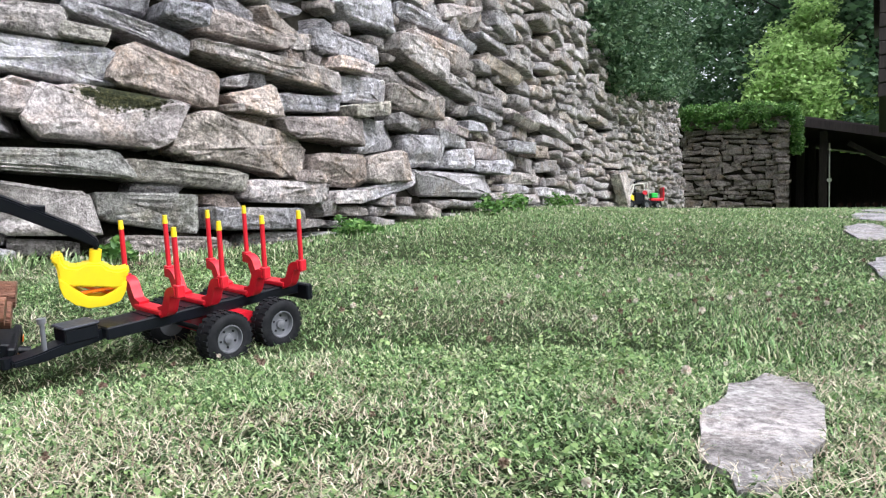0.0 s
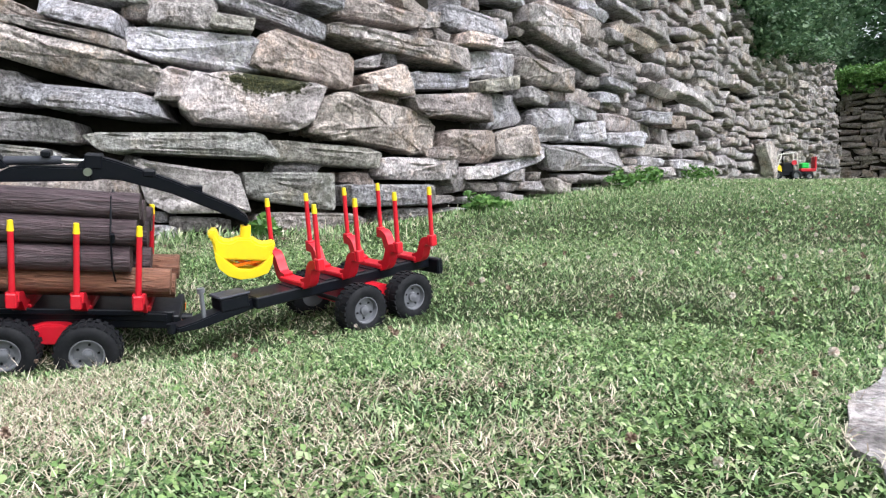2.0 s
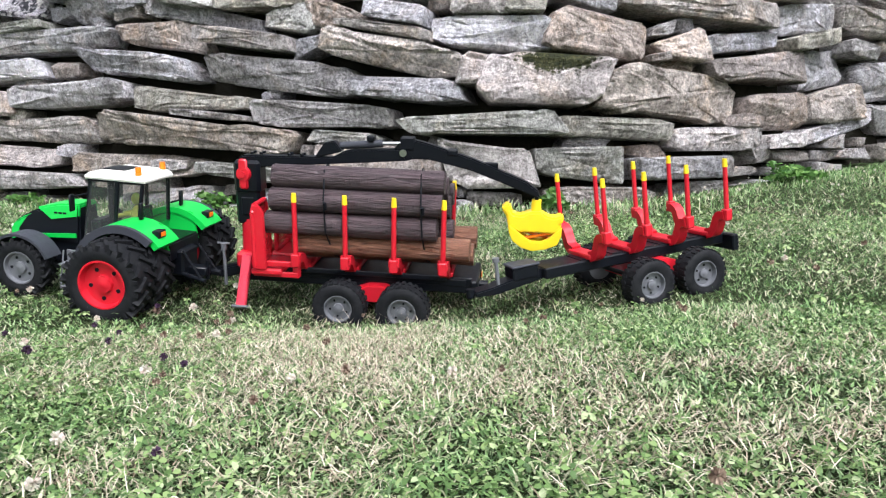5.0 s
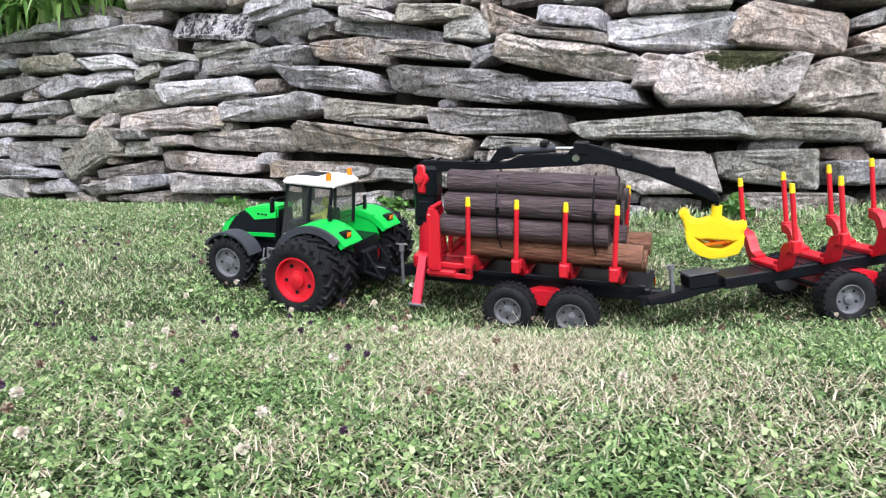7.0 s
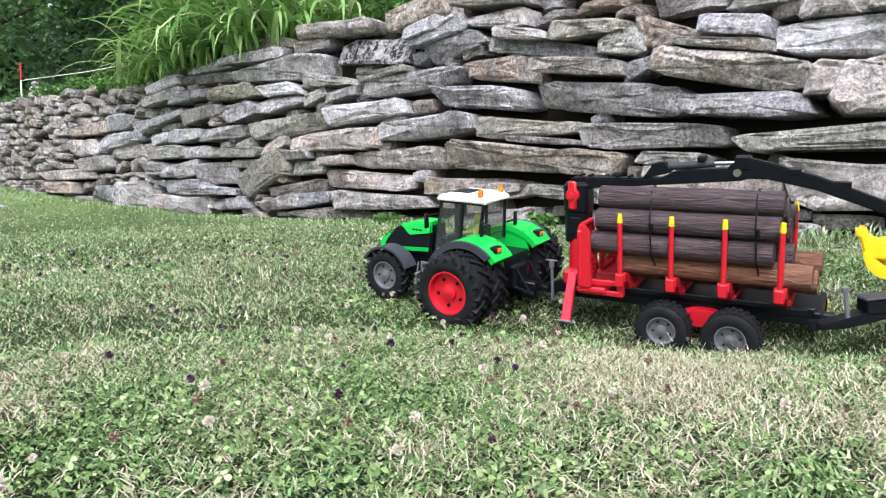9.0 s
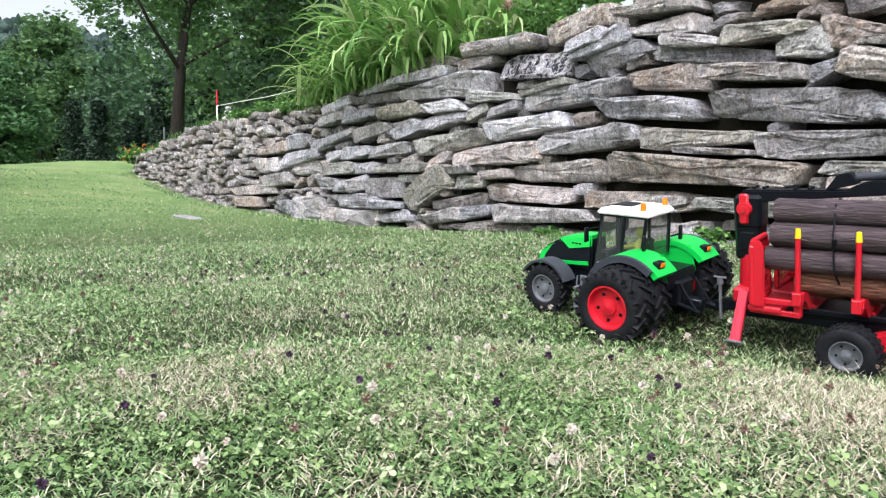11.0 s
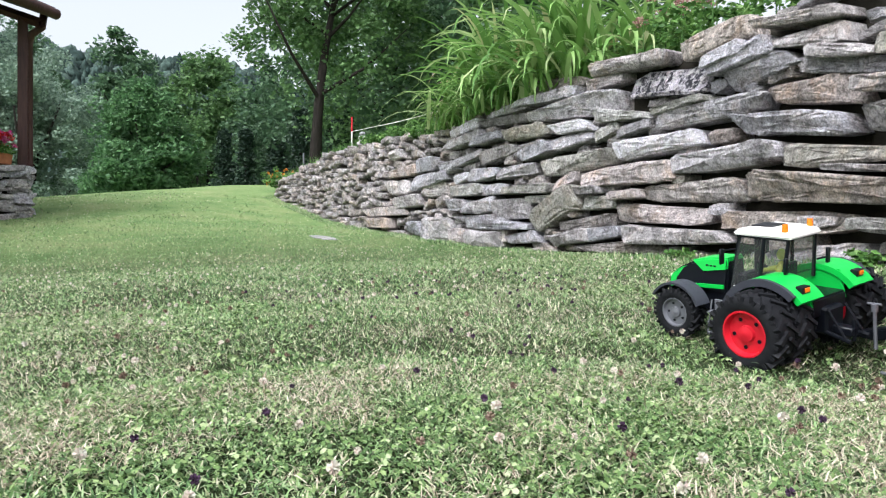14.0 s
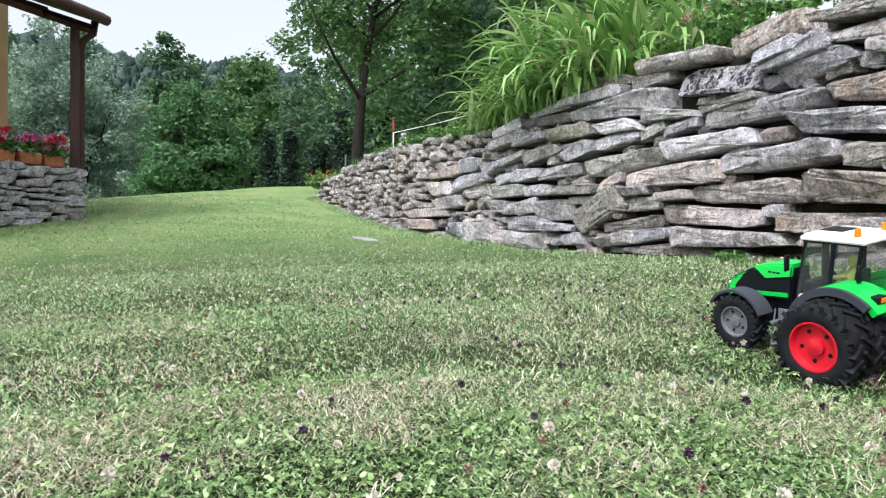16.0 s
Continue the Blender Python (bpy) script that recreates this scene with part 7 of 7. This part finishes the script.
# ---- small things on and along the wall ----
def small_things():
    rng = np.random.default_rng(90)
    p = wall_point(9.7, 0.30)
    t = thing("marker_pole", "slim electric-fence pole, red above and white below", "fence pole", Matrix.Translation(p))
    part("white_section", rod(bmesh.new(), (0, 0, -0.1), (0, 0, 0.33), 0.011, 10), WHITE, t, "white lower half", 40)
    part("red_section", rod(bmesh.new(), (0, 0, 0.33), (0, 0, 0.55), 0.012, 10), RED, t, "red upper half", 40)
    b = tube(bmesh.new(), [p + Vector((0, 0, 0.33)), p + Vector((0.9, 0.35, 0.37)), p + Vector((2.2, 0.8, 0.46)), p + Vector((3.4, 1.2, 0.6))], [0.005] * 4, 5)
    ob = part("fence_wire", b, WHITE, None)
    tagged(ob, "pale fence wire running from the marker pole", "wire")
    q = wall_point(8.8, 0.12)
    for k, r in enumerate((0.075, 0.06, 0.045)):
        b = bmesh.new()
        bmesh.ops.create_icosphere(b, subdivisions=3, radius=1, matrix=Matrix.Diagonal((r, r * 0.9, r * 0.62, 1)))
        for v in b.verts:
            v.co *= 1 + 0.08 * noise.noise(v.co * 20 + Vector((k, 0, 0)))
        ob = part("pebble", b, STONE_WHITE, None, smooth=60)
        ob.location = q + Vector((0.01 * k, 0, 0.04 + (0, 0.075, 0.135)[k]))
        tagged(ob, "rounded white pebble in a small stack on the wall", "pebble", "stacked pebbles")
    x, y = at_bearing(69.5, 16)
    t = thing("thin_post", "thin grey post on the grass bank", "post", pose(-16.0, 4.8, float(ground(-16.0, 4.8))))
    part("shaft", rod(bmesh.new(), (0, 0, -0.2), (0, 0, 0.75), 0.02, 8), GREY, t, smooth=40)
    # orange-flowering bush at the far end of the wall
    t = thing("flower_bush", "small bush with orange and yellow flowers", "bush", Matrix.Translation(wall_point(13.0, 0.05, -0.05)))
    c = rng.normal(0, 0.11, (40, 3)) * [1, 1, 0.6] + [0, 0, 0.08]
    v, f = leaf_cloud(rng, c, np.full(40, 0.08), 20, 0.03)
    quick_mesh("foliage", v, f, 4, SHRUB, t)
    ORG = leafy("orange_petal", [(0, (0.5, 0.10, 0.02)), (1, (0.75, 0.42, 0.05))], 0.6, 0.2)
    v, f = leaf_cloud(rng, rng.normal(0, 0.12, (24, 3)) * [1, 1, 0.6] + [0, 0, 0.11], np.full(24, 0.04), 10, 0.02)
    quick_mesh("flower_head", v, f, 4, ORG, t)
    # a low weed or two at the wall's foot
    for i, (s, out, r) in enumerate(((-3.0, 0.12, 0.13), (-2.55, 0.10, 0.10), (-0.15, 0.10, 0.06), (1.2, 0.12, 0.07), (-1.2, 0.1, 0.08), (2.4, 0.08, 0.06), (-4.2, 0.1, 0.12))):
        pp, w, into = wall_at(s)
        xy = pp - into * out
        t = thing("weed", "leafy green weed at the foot of the wall", "weed", pose(xy[0], xy[1], float(ground(*xy))), "weeds at the wall foot")
        v, f = leaf_cloud(rng, rng.normal(0, r * 0.5, (26, 3)) * [1, 1, 0.4] + [0, 0, r * 0.55], np.full(26, r * 0.35), 12, 0.016)
        quick_mesh("foliage", v, f, 4, SHRUB, t)
    # an upright slab leaning against the wall
    b = stone_shape(rng, 0.30, 0.48, 0.12, (8, 3, 12), 0.8, 4)
    ob = part("leaning_slab", b, STONE_BUFF, None, smooth=38)
    ob.matrix_world = stone_pose(-6.9, wall_foot(-6.9) + 0.2, -0.16) @ pose(0, 0, 0, -9, 4, 0)
    tagged(ob, "upright buff stone slab leaning against the wall", "stone slab")


small_things()


# ---- buildings at the ends of the garden ----
def timber(name, a, b_, gloss=0.7):
    m, n, l, b = material(name, a, gloss, 0, 0.3)
    mp = n.new("ShaderNodeMapping"); mp.inputs["Scale"].default_value = (14, 14, 1.5); l.new(place(n), mp.inputs[0])
    f = noise_tex(n, l, 2.5, 6, 0.65, mp.outputs[0], 0.4)
    l.new(ramp(n, l, f, [(0.3, a), (0.75, b_)]), b.inputs["Base Color"])
    bump(n, l, b, f, 0.5, 0.01)
    return m


DARK_WOOD = timber("dark_stained_timber", (0.018, 0.014, 0.015), (0.05, 0.038, 0.038))
BROWN_WOOD = timber("red_brown_timber", (0.030, 0.012, 0.010), (0.075, 0.032, 0.028), 0.5)
ROOFING = timber("dark_roofing", (0.035, 0.026, 0.030), (0.075, 0.058, 0.062), 0.6)
PLASTER, _n, _l, _b = material("ochre_plaster", (0.55, 0.35, 0.22), 0.9, 0, 0.2)
_l.new(ramp(_n, _l, noise_tex(_n, _l, 3, 5, 0.6, place(_n)), [(0.3, (0.50, 0.31, 0.19)), (0.7, (0.62, 0.40, 0.25))]), _b.inputs["Base Color"])
CLAY, _n, _l, _b = material("terracotta", (0.36, 0.13, 0.06), 0.85, 0, 0.2)
_l.new(ramp(_n, _l, noise_tex(_n, _l, 14, 5, 0.6, place(_n)), [(0.3, (0.28, 0.10, 0.045)), (0.7, (0.42, 0.17, 0.08))]), _b.inputs["Base Color"])
STONE_PALE = stone_material("pale_terrace_gneiss", False, (1.1, 1.08, 1.1), 0.35)
MAGENTA = leafy("magenta_petal", [(0, (0.45, 0.03, 0.16)), (0.6, (0.62, 0.10, 0.34)), (1, (0.75, 0.28, 0.52))], 0.6, 0.2)
SCARLET = leafy("scarlet_petal", [(0, (0.42, 0.01, 0.02)), (1, (0.65, 0.04, 0.05))], 0.6, 0.2)


def stone_face(parent, origin, right, into, width, z0, z1, mat, seed, row=0.15):
    """Rows of rough stones on a plane face, each an object of its own on shared meshes."""
    rng = np.random.default_rng(seed)
    moulds = []
    for _ in range(5):
        o = part("stone", stone_shape(rng, 0.32, 0.13, 0.24, (7, 2, 4), 0.8, 3), mat, None, smooth=38)
        moulds.append(o.data)
        bpy.data.objects.remove(o)
    z = z0
    while z < z1 - 0.03:
        h = min(row * rng.uniform(0.7, 1.35), z1 - z)
        u = rng.uniform(-0.1, 0.0)
        while u < width:
            L = min(h * rng.uniform(0.9, 4.0), width - u + 0.06)
            m = Matrix.Identity(4)
            m.col[0][:3], m.col[1][:3], m.col[2][:3] = (*right, 0), (*into, 0), (0, 0, 1)
            m.translation = (origin[0] + right[0] * (u + L / 2), origin[1] + right[1] * (u + L / 2), z + h / 2 + rng.uniform(-0.22, 0.22) * h)
            ob = new("stone", moulds[rng.integers(5)])
            ob.parent = parent
            ob.matrix_world = m @ pose(0, rng.uniform(-0.03, 0.02), 0, rng.uniform(-5, 5), rng.uniform(-7, 7), rng.uniform(-6, 6)) @ Matrix.Diagonal((max(L - 0.010, 0.04) / 0.32, 1, max(h * rng.uniform(0.75, 1.2) - 0.008, 0.03) / 0.13, 1))
            u += L
        z += h


def oriented(x, y, z, right):
    """A pose with x to the right along the given plan direction, y away and z up."""
    m = Matrix.Identity(4)
    m.col[0][:3], m.col[1][:3] = (*right, 0), (-right[1], right[0], 0)
    m.translation = (x, y, z)
    return m


def root_cellar():
    right = (0.735, -0.678)
    m = oriented(10.45, 12.55, 0.0, right)
    base, top = 0.75, 2.85
    t = thing("root_cellar", "brown dry-stone root cellar under a turf roof, stones tinted darker for shade", "root cellar", m)
    part("wall", box(bmesh.new(), -0.3, 1.95, 0.12, 3.0, base - 0.5, top - 0.05, 0.02), EARTH, t, "dark stone-built front")
    stone_face(t, (10.45 - right[0] * 0.1, 12.55 - right[1] * 0.1), right, (-right[1], right[0]), 2.02, base - 0.1, top, STONE_BROWN_SHADED, 101, 0.11)
    stone_face(t, (10.45 + right[0] * 1.95, 12.55 + right[1] * 1.95), (-right[1], right[0]), (-right[0], -right[1]), 1.2, base - 0.1, top, STONE_BROWN_SHADED, 102, 0.11)
    b = prism(bmesh.new(), [(-0.5, top), (2.1, top), (2.15, top + 0.12), (1.4, top + 0.26), (0.2, top + 0.24), (-0.5, top + 0.2)], -0.1, 3.2, 0.03)
    part("turf", b, BANK, t, "turf roof")
    rng = np.random.default_rng(103)
    n = 190
    c = np.stack([rng.uniform(-0.4, 2.1, n), rng.uniform(-0.15, 0.6, n), top + rng.uniform(-0.05, 0.3, n)], 1)
    hang = rng.random(n) < 0.4
    c[hang, 2] -= rng.uniform(0.0, 0.22, hang.sum()); c[hang, 1] = -0.16
    side = rng.random(n) < 0.2
    c[side, 0] = 2.12; c[side, 2] = top - rng.uniform(0, 0.75, side.sum()); c[side, 1] = rng.uniform(-0.1, 0.8, side.sum())
    v, f = leaf_cloud(rng, c, np.full(n, 0.14), 85, 0.03, 0.6)
    quick_mesh("overhang", v, f, 4, SHRUB, t)["label"] = "grass hanging over the edge"


def shed():
    right = (0.656, -0.755)
    x, y = at_bearing(-46.9, 18.2)
    m = oriented(x, y, 0.0, right)
    g = 0.93
    t = thing("open_shed", "open dark timber shed with a sloping roof", "shed", m)
    b = prism(bmesh.new(), [(-0.35, 3.02), (5.6, 1.75), (5.6, 1.87), (-0.35, 3.16)], -0.5, 4.2, 0.01)
    part("roof", b, ROOFING, t, "dark sloping roof")
    part("fascia", prism(bmesh.new(), [(-0.37, 2.92), (5.62, 1.65), (5.62, 1.84), (-0.37, 3.11)], -0.56, -0.505, 0.005), DARK_WOOD, t, "dark fascia board")
    for k in range(24):
        part("plank", box(bmesh.new(), -0.2 + k * 0.24, 0.045 + k * 0.24, 3.9, 3.94, g - 0.2, 2.9 - k * 0.048, 0.004), DARK_WOOD, t)
    part("end_wall", box(bmesh.new(), -0.22, -0.16, 0.6, 3.9, g - 0.2, 2.95, 0.004), DARK_WOOD, t, "dark boarded end")
    for u, d in ((0.62, 0.0), (2.9, 0.0), (0.12, 1.4), (0.36, 2.2), (5.3, 0.0)):
        part("post", box(bmesh.new(), u - 0.085, u + 0.085, d - 0.085, d + 0.085, g - 0.3, 2.86 - u * 0.215, 0.01), DARK_WOOD, t, "dark square post")
    b = bmesh.new()
    br = Matrix.Translation((1.75, 0.05, 2.05)) @ Matrix.Rotation(radians(32), 4, "Y")
    box(b, -0.75, 0.75, -0.05, 0.05, -0.055, 0.055, 0.005, br)
    part("brace", b, DARK_WOOD, t, "diagonal timber brace")
    part("white_rod", rod(bmesh.new(), (0.76, -0.12, g - 0.1), (0.74, -0.12, 2.45), 0.014, 8), WHITE, t, "thin white rod", 40)
    part("rod_knob", rod(bmesh.new(), (0.75, -0.16, 1.62), (0.75, -0.10, 1.62), 0.05, 12), WHITE, t, "white insulator", 40)
    part("bench", box(bmesh.new(), 2.0, 2.7, 0.2, 0.7, g + 0.32, g + 0.44, 0.01), BROWN_WOOD, t, "wooden bench top")
    rng = np.random.default_rng(110)
    for k in range(16):
        px, pz = 1.0 + (k % 8) * 0.17, g + 0.06 + (k // 8) * 0.10
        ob = part("firewood", rod(bmesh.new(), (px, 0.5, pz), (px + rng.uniform(-0.05, 0.05), 1.1, pz), 0.05, 8), BROWN_WOOD, None, smooth=40)
        ob.matrix_world = m
        tagged(ob, "split brown firewood log stacked on the shed floor", "firewood", "firewood in the shed")


def chalet_corner():
    right = (0.61, -0.79)
    x, y = at_bearing(-52.1, 12.0)
    t = thing("chalet", "dark timber chalet with an overhanging upper floor", "house", oriented(x, y, 0, right))
    for k in range(9):
        part("plank", box(bmesh.new(), 0.0, 5.0, -0.02 - 0.008 * (k % 2), 0.06, 2.35 + k * 0.2, 2.54 + k * 0.2, 0.01), DARK_WOOD, t)
    part("upper_wall", box(bmesh.new(), 0.01, 5.0, 0.06, 4.0, 2.35, 4.4, 0.01), DARK_WOOD, t, "dark boarded upper storey")
    part("roof", prism(bmesh.new(), [(-0.1, 4.3), (2.5, 6.0), (5.6, 4.3), (5.6, 4.45), (2.5, 6.16), (-0.1, 4.45)], -0.1, 4.6, 0.01), ROOFING, t, "dark pitched roof")
    for u in (0.42, 4.8):
        part("post", box(bmesh.new(), u - 0.09, u + 0.09, 0.05, 0.23, 0.2, 2.35, 0.01), DARK_WOOD, t, "dark square post")
    part("door", box(bmesh.new(), 2.0, 2.9, 2.95, 3.0, 0.4, 2.3, 0.01), BROWN_WOOD, t, "brown door")
    part("lower_wall", box(bmesh.new(), 0.8, 5.0, 3.0, 4.0, 0.2, 2.35, 0.01), DARK_WOOD, t, "dark lower wall")


def terrace():
    c0, c1 = Vector((-9.845, -0.444)), Vector((-8.0, -2.62))
    right = (c0 - c1).normalized()
    into = Vector((-right.y, right.x))
    if into.x > 0:
        into = -into
    top = 1.19
    t = thing("terrace", "raised terrace with a pale dry-stone wall and roofed porch", "terrace", Matrix.Identity(4))
    foot = [(c1 + into * 0.1), (c0 + into * 0.1), (c0 + into * 4.2), (c1 + into * 4.2)]
    b = bmesh.new()
    lo = [b.verts.new((p.x, p.y, -0.3)) for p in foot]
    hi = [b.verts.new((p.x, p.y, top - 0.03)) for p in foot]
    b.faces.new(hi)
    for i in range(4):
        b.faces.new((lo[i], lo[(i + 1) % 4], hi[(i + 1) % 4], hi[i]))
    bmesh.ops.recalc_face_normals(b, faces=b.faces)
    part("wall", b, EARTH, t, "earth-filled terrace")
    stone_face(t, c1, right, into, (c0 - c1).length, 0.25, top, STONE_PALE, 121, 0.075)
    stone_face(t, c0 + into * 0.05, into, -right, 3.5, 0.4, top, STONE_PALE, 122, 0.085)
    p = c0 + right * 0.03 + into * 0.20
    part("post", box(bmesh.new(), p.x - 0.055, p.x + 0.055, p.y - 0.055, p.y + 0.055, top - 0.05, 3.02, 0.01), BROWN_WOOD, t, "red-brown porch post")
    q = c0 + right * 0.09 + into * 0.17
    b = tube(bmesh.new(), [(q.x, q.y, top - 0.1), (q.x, q.y, 2.72), (q.x + 0.05, q.y + 0.03, 2.82), (q.x + 0.12, q.y + 0.14, 2.9), (q.x + 0.13, q.y + 0.16, 3.05)], [0.045] * 5, 12)
    part("downpipe", b, BROWN_WOOD, t, "red-brown rain pipe", 50)
    # porch roof, rising away from its eave
    e0 = Vector((q.x + 0.14, q.y + 0.28, 3.02)); along = Vector((0.74, -0.67, 0)); back = Vector((-0.67, -0.74, 0))
    b = bmesh.new()
    pts = [e0, e0 + along * 4.6, e0 + along * 4.6 + back * 3.2 + Vector((0, 0, 1.15)), e0 + back * 3.2 + Vector((0, 0, 1.15))]
    lo = [b.verts.new(v) for v in pts]; hi = [b.verts.new(v + Vector((0, 0, 0.14))) for v in pts]
    b.faces.new(lo); b.faces.new(hi[::-1])
    for i in range(4):
        b.faces.new((lo[i], hi[i], hi[(i + 1) % 4], lo[(i + 1) % 4]))
    bmesh.ops.recalc_face_normals(b, faces=b.faces)
    part("roof", b, ROOFING, t, "dark porch roof")
    for k in range(7):
        r0 = e0 + along * (0.15 + 0.7 * k) + Vector((0, 0, -0.10))
        part("rafter", tube(bmesh.new(), [r0 + back * 0.05, r0 + back * 3.1 + Vector((0, 0, 1.1))], [0.06, 0.06], 4), BROWN_WOOD, t, "brown rafter")
    part("gutter", tube(bmesh.new(), [e0 + Vector((0.02, 0.02, 0.05)), e0 + along * 4.6 + Vector((0.02, 0.02, 0.05))], [0.065, 0.065], 10), BROWN_WOOD, t, "brown gutter", 50)
    b = bmesh.new()
    hx = [Vector((-11.25, -1.42)), Vector((-9.6, -3.6)), Vector((-12.6, -5.6)), Vector((-14.2, -3.5))]
    lo = [b.verts.new((v.x, v.y, 0.5)) for v in hx]; hi = [b.verts.new((v.x, v.y, 4.6)) for v in hx]
    b.faces.new(hi)
    for i in range(4):
        b.faces.new((lo[i], lo[(i + 1) % 4], hi[(i + 1) % 4], hi[i]))
    bmesh.ops.recalc_face_normals(b, faces=b.faces)
    part("house_wall", b, PLASTER, t, "ochre plastered house wall")
    # planters with geraniums along the wall top
    rng = np.random.default_rng(130)
    for i, (d, mats) in enumerate(((0.32, (MAGENTA, SCARLET)), (0.62, (MAGENTA,)), (0.95, (SCARLET,)), (1.35, (MAGENTA, SCARLET)))):
        p = c0 - right * d + into * 0.16
        pl = thing("flower_planter", "terracotta planter with pink and red geraniums", "planter", pose(p.x, p.y, top, 0, 0, math.degrees(math.atan2(right.y, right.x))), "planters on the terrace wall")
        part("pot", prism(bmesh.new(), [(-0.12, 0.0), (0.12, 0.0), (0.14, 0.13), (-0.14, 0.13)], -0.075, 0.075, 0.008), CLAY, pl, "terracotta trough")
        c = np.stack([rng.normal(0, 0.1, 22), rng.normal(0, 0.07, 22), rng.uniform(0.12, 0.28, 22)], 1)
        v, f = leaf_cloud(rng, c, np.full(22, 0.05), 16, 0.028)
        quick_mesh("foliage", v, f, 4, SHRUB, pl)
        for k, mm in enumerate(mats):
            c = np.stack([rng.normal(0, 0.11, 11), rng.normal(-0.04, 0.08, 11), rng.uniform(0.2, 0.38, 11)], 1)
            v, f = leaf_cloud(rng, c, np.full(11, 0.045), 34, 0.018)
            quick_mesh("blossom", v, f, 4, mm, pl)
    p = c0 - right * 0.98 + into * 0.5
    pot = thing("clay_lantern", "brown clay lantern standing on the terrace", "lantern", pose(p.x, p.y, top))
    part("body", lathe_up([(0.07, 0), (0.09, 0.05), (0.085, 0.2), (0.10, 0.22), (0.10, 0.25), (0.04, 0.30)]), CLAY, pot, smooth=40)


def lathe_up(profile, seg=20):
    bm = bmesh.new()
    rings = [[bm.verts.new((r * math.cos(a), r * math.sin(a), z)) for a in np.linspace(0, 2 * math.pi, seg, endpoint=False)] for r, z in profile]
    for p, q in zip(rings, rings[1:]):
        for i in range(seg):
            bm.faces.new((p[i], p[(i + 1) % seg], q[(i + 1) % seg], q[i]))
    bm.faces.new(rings[0][::-1]); bm.faces.new(rings[-1])
    return bm


def far_toy():
    x, y = at_bearing(-36.4, 9.1)
    m = oriented(x, y, float(ground(x, y)) + 0.008, (0.80, -0.60)) @ pose(0, 0, 0, 0, 0, 20)
    t = thing("toy_loader", "small toy forestry machine in yellow, black, red and green", "toy vehicle", m)
    b = box(bmesh.new(), -0.22, 0.22, -0.05, 0.05, 0.05, 0.10, 0.008)
    part("chassis", b, BLACK, t, "black chassis", 30)
    b = prism(bmesh.new(), [(-0.235, 0.08), (-0.24, 0.15), (-0.19, 0.18), (-0.13, 0.17), (-0.12, 0.08)], -0.05, 0.05, 0.008)
    part("hood", b, YELLOW, t, "yellow front hood", 30)
    b = box(bmesh.new(), -0.12, 0.0, -0.055, 0.055, 0.09, 0.20, 0.008)
    part("cab", b, BLACK, t, "black cab", 30)
    for s in (-1, 1):
        b = tube(bmesh.new(), [(-0.19, s * 0.058, 0.12), (-0.13, s * 0.058, 0.30), (0.03, s * 0.058, 0.32), (0.05, s * 0.058, 0.12)], [0.007] * 4, 8)
        part("roll_bar", b, WHITE, t, "white roll bar", 50)
        for wx, r in ((-0.19, 0.055), (0.02, 0.055), (0.16, 0.045)):
            wheel = bogie_wheel(t, wx, s * 0.08, r, s)
            wheel.scale = (r / 0.039,) * 3
    part("crane", tube(bmesh.new(), [(-0.10, 0, 0.2), (-0.11, 0, 0.33), (-0.02, 0, 0.36)], [0.016, 0.014, 0.01], 8), BLACK, t, "black folded crane", 50)
    b = box(bmesh.new(), 0.08, 0.25, -0.06, 0.06, 0.10, 0.135, 0.006); box(b, 0.23, 0.25, -0.06, 0.06, 0.10, 0.27, 0.006)
    part("bed", b, RED, t, "red rear bed", 30)
    part("green_load", box(bmesh.new(), 0.09, 0.17, -0.05, 0.05, 0.136, 0.20, 0.01), GREEN, t, "dark green load")
    part("red_lamp", rod(bmesh.new(), (0.0, -0.056, 0.2), (0.0, -0.075, 0.2), 0.028, 14), RED, t, "round red disc", 40)


root_cellar()
shed()
chalet_corner()
terrace()
far_toy()
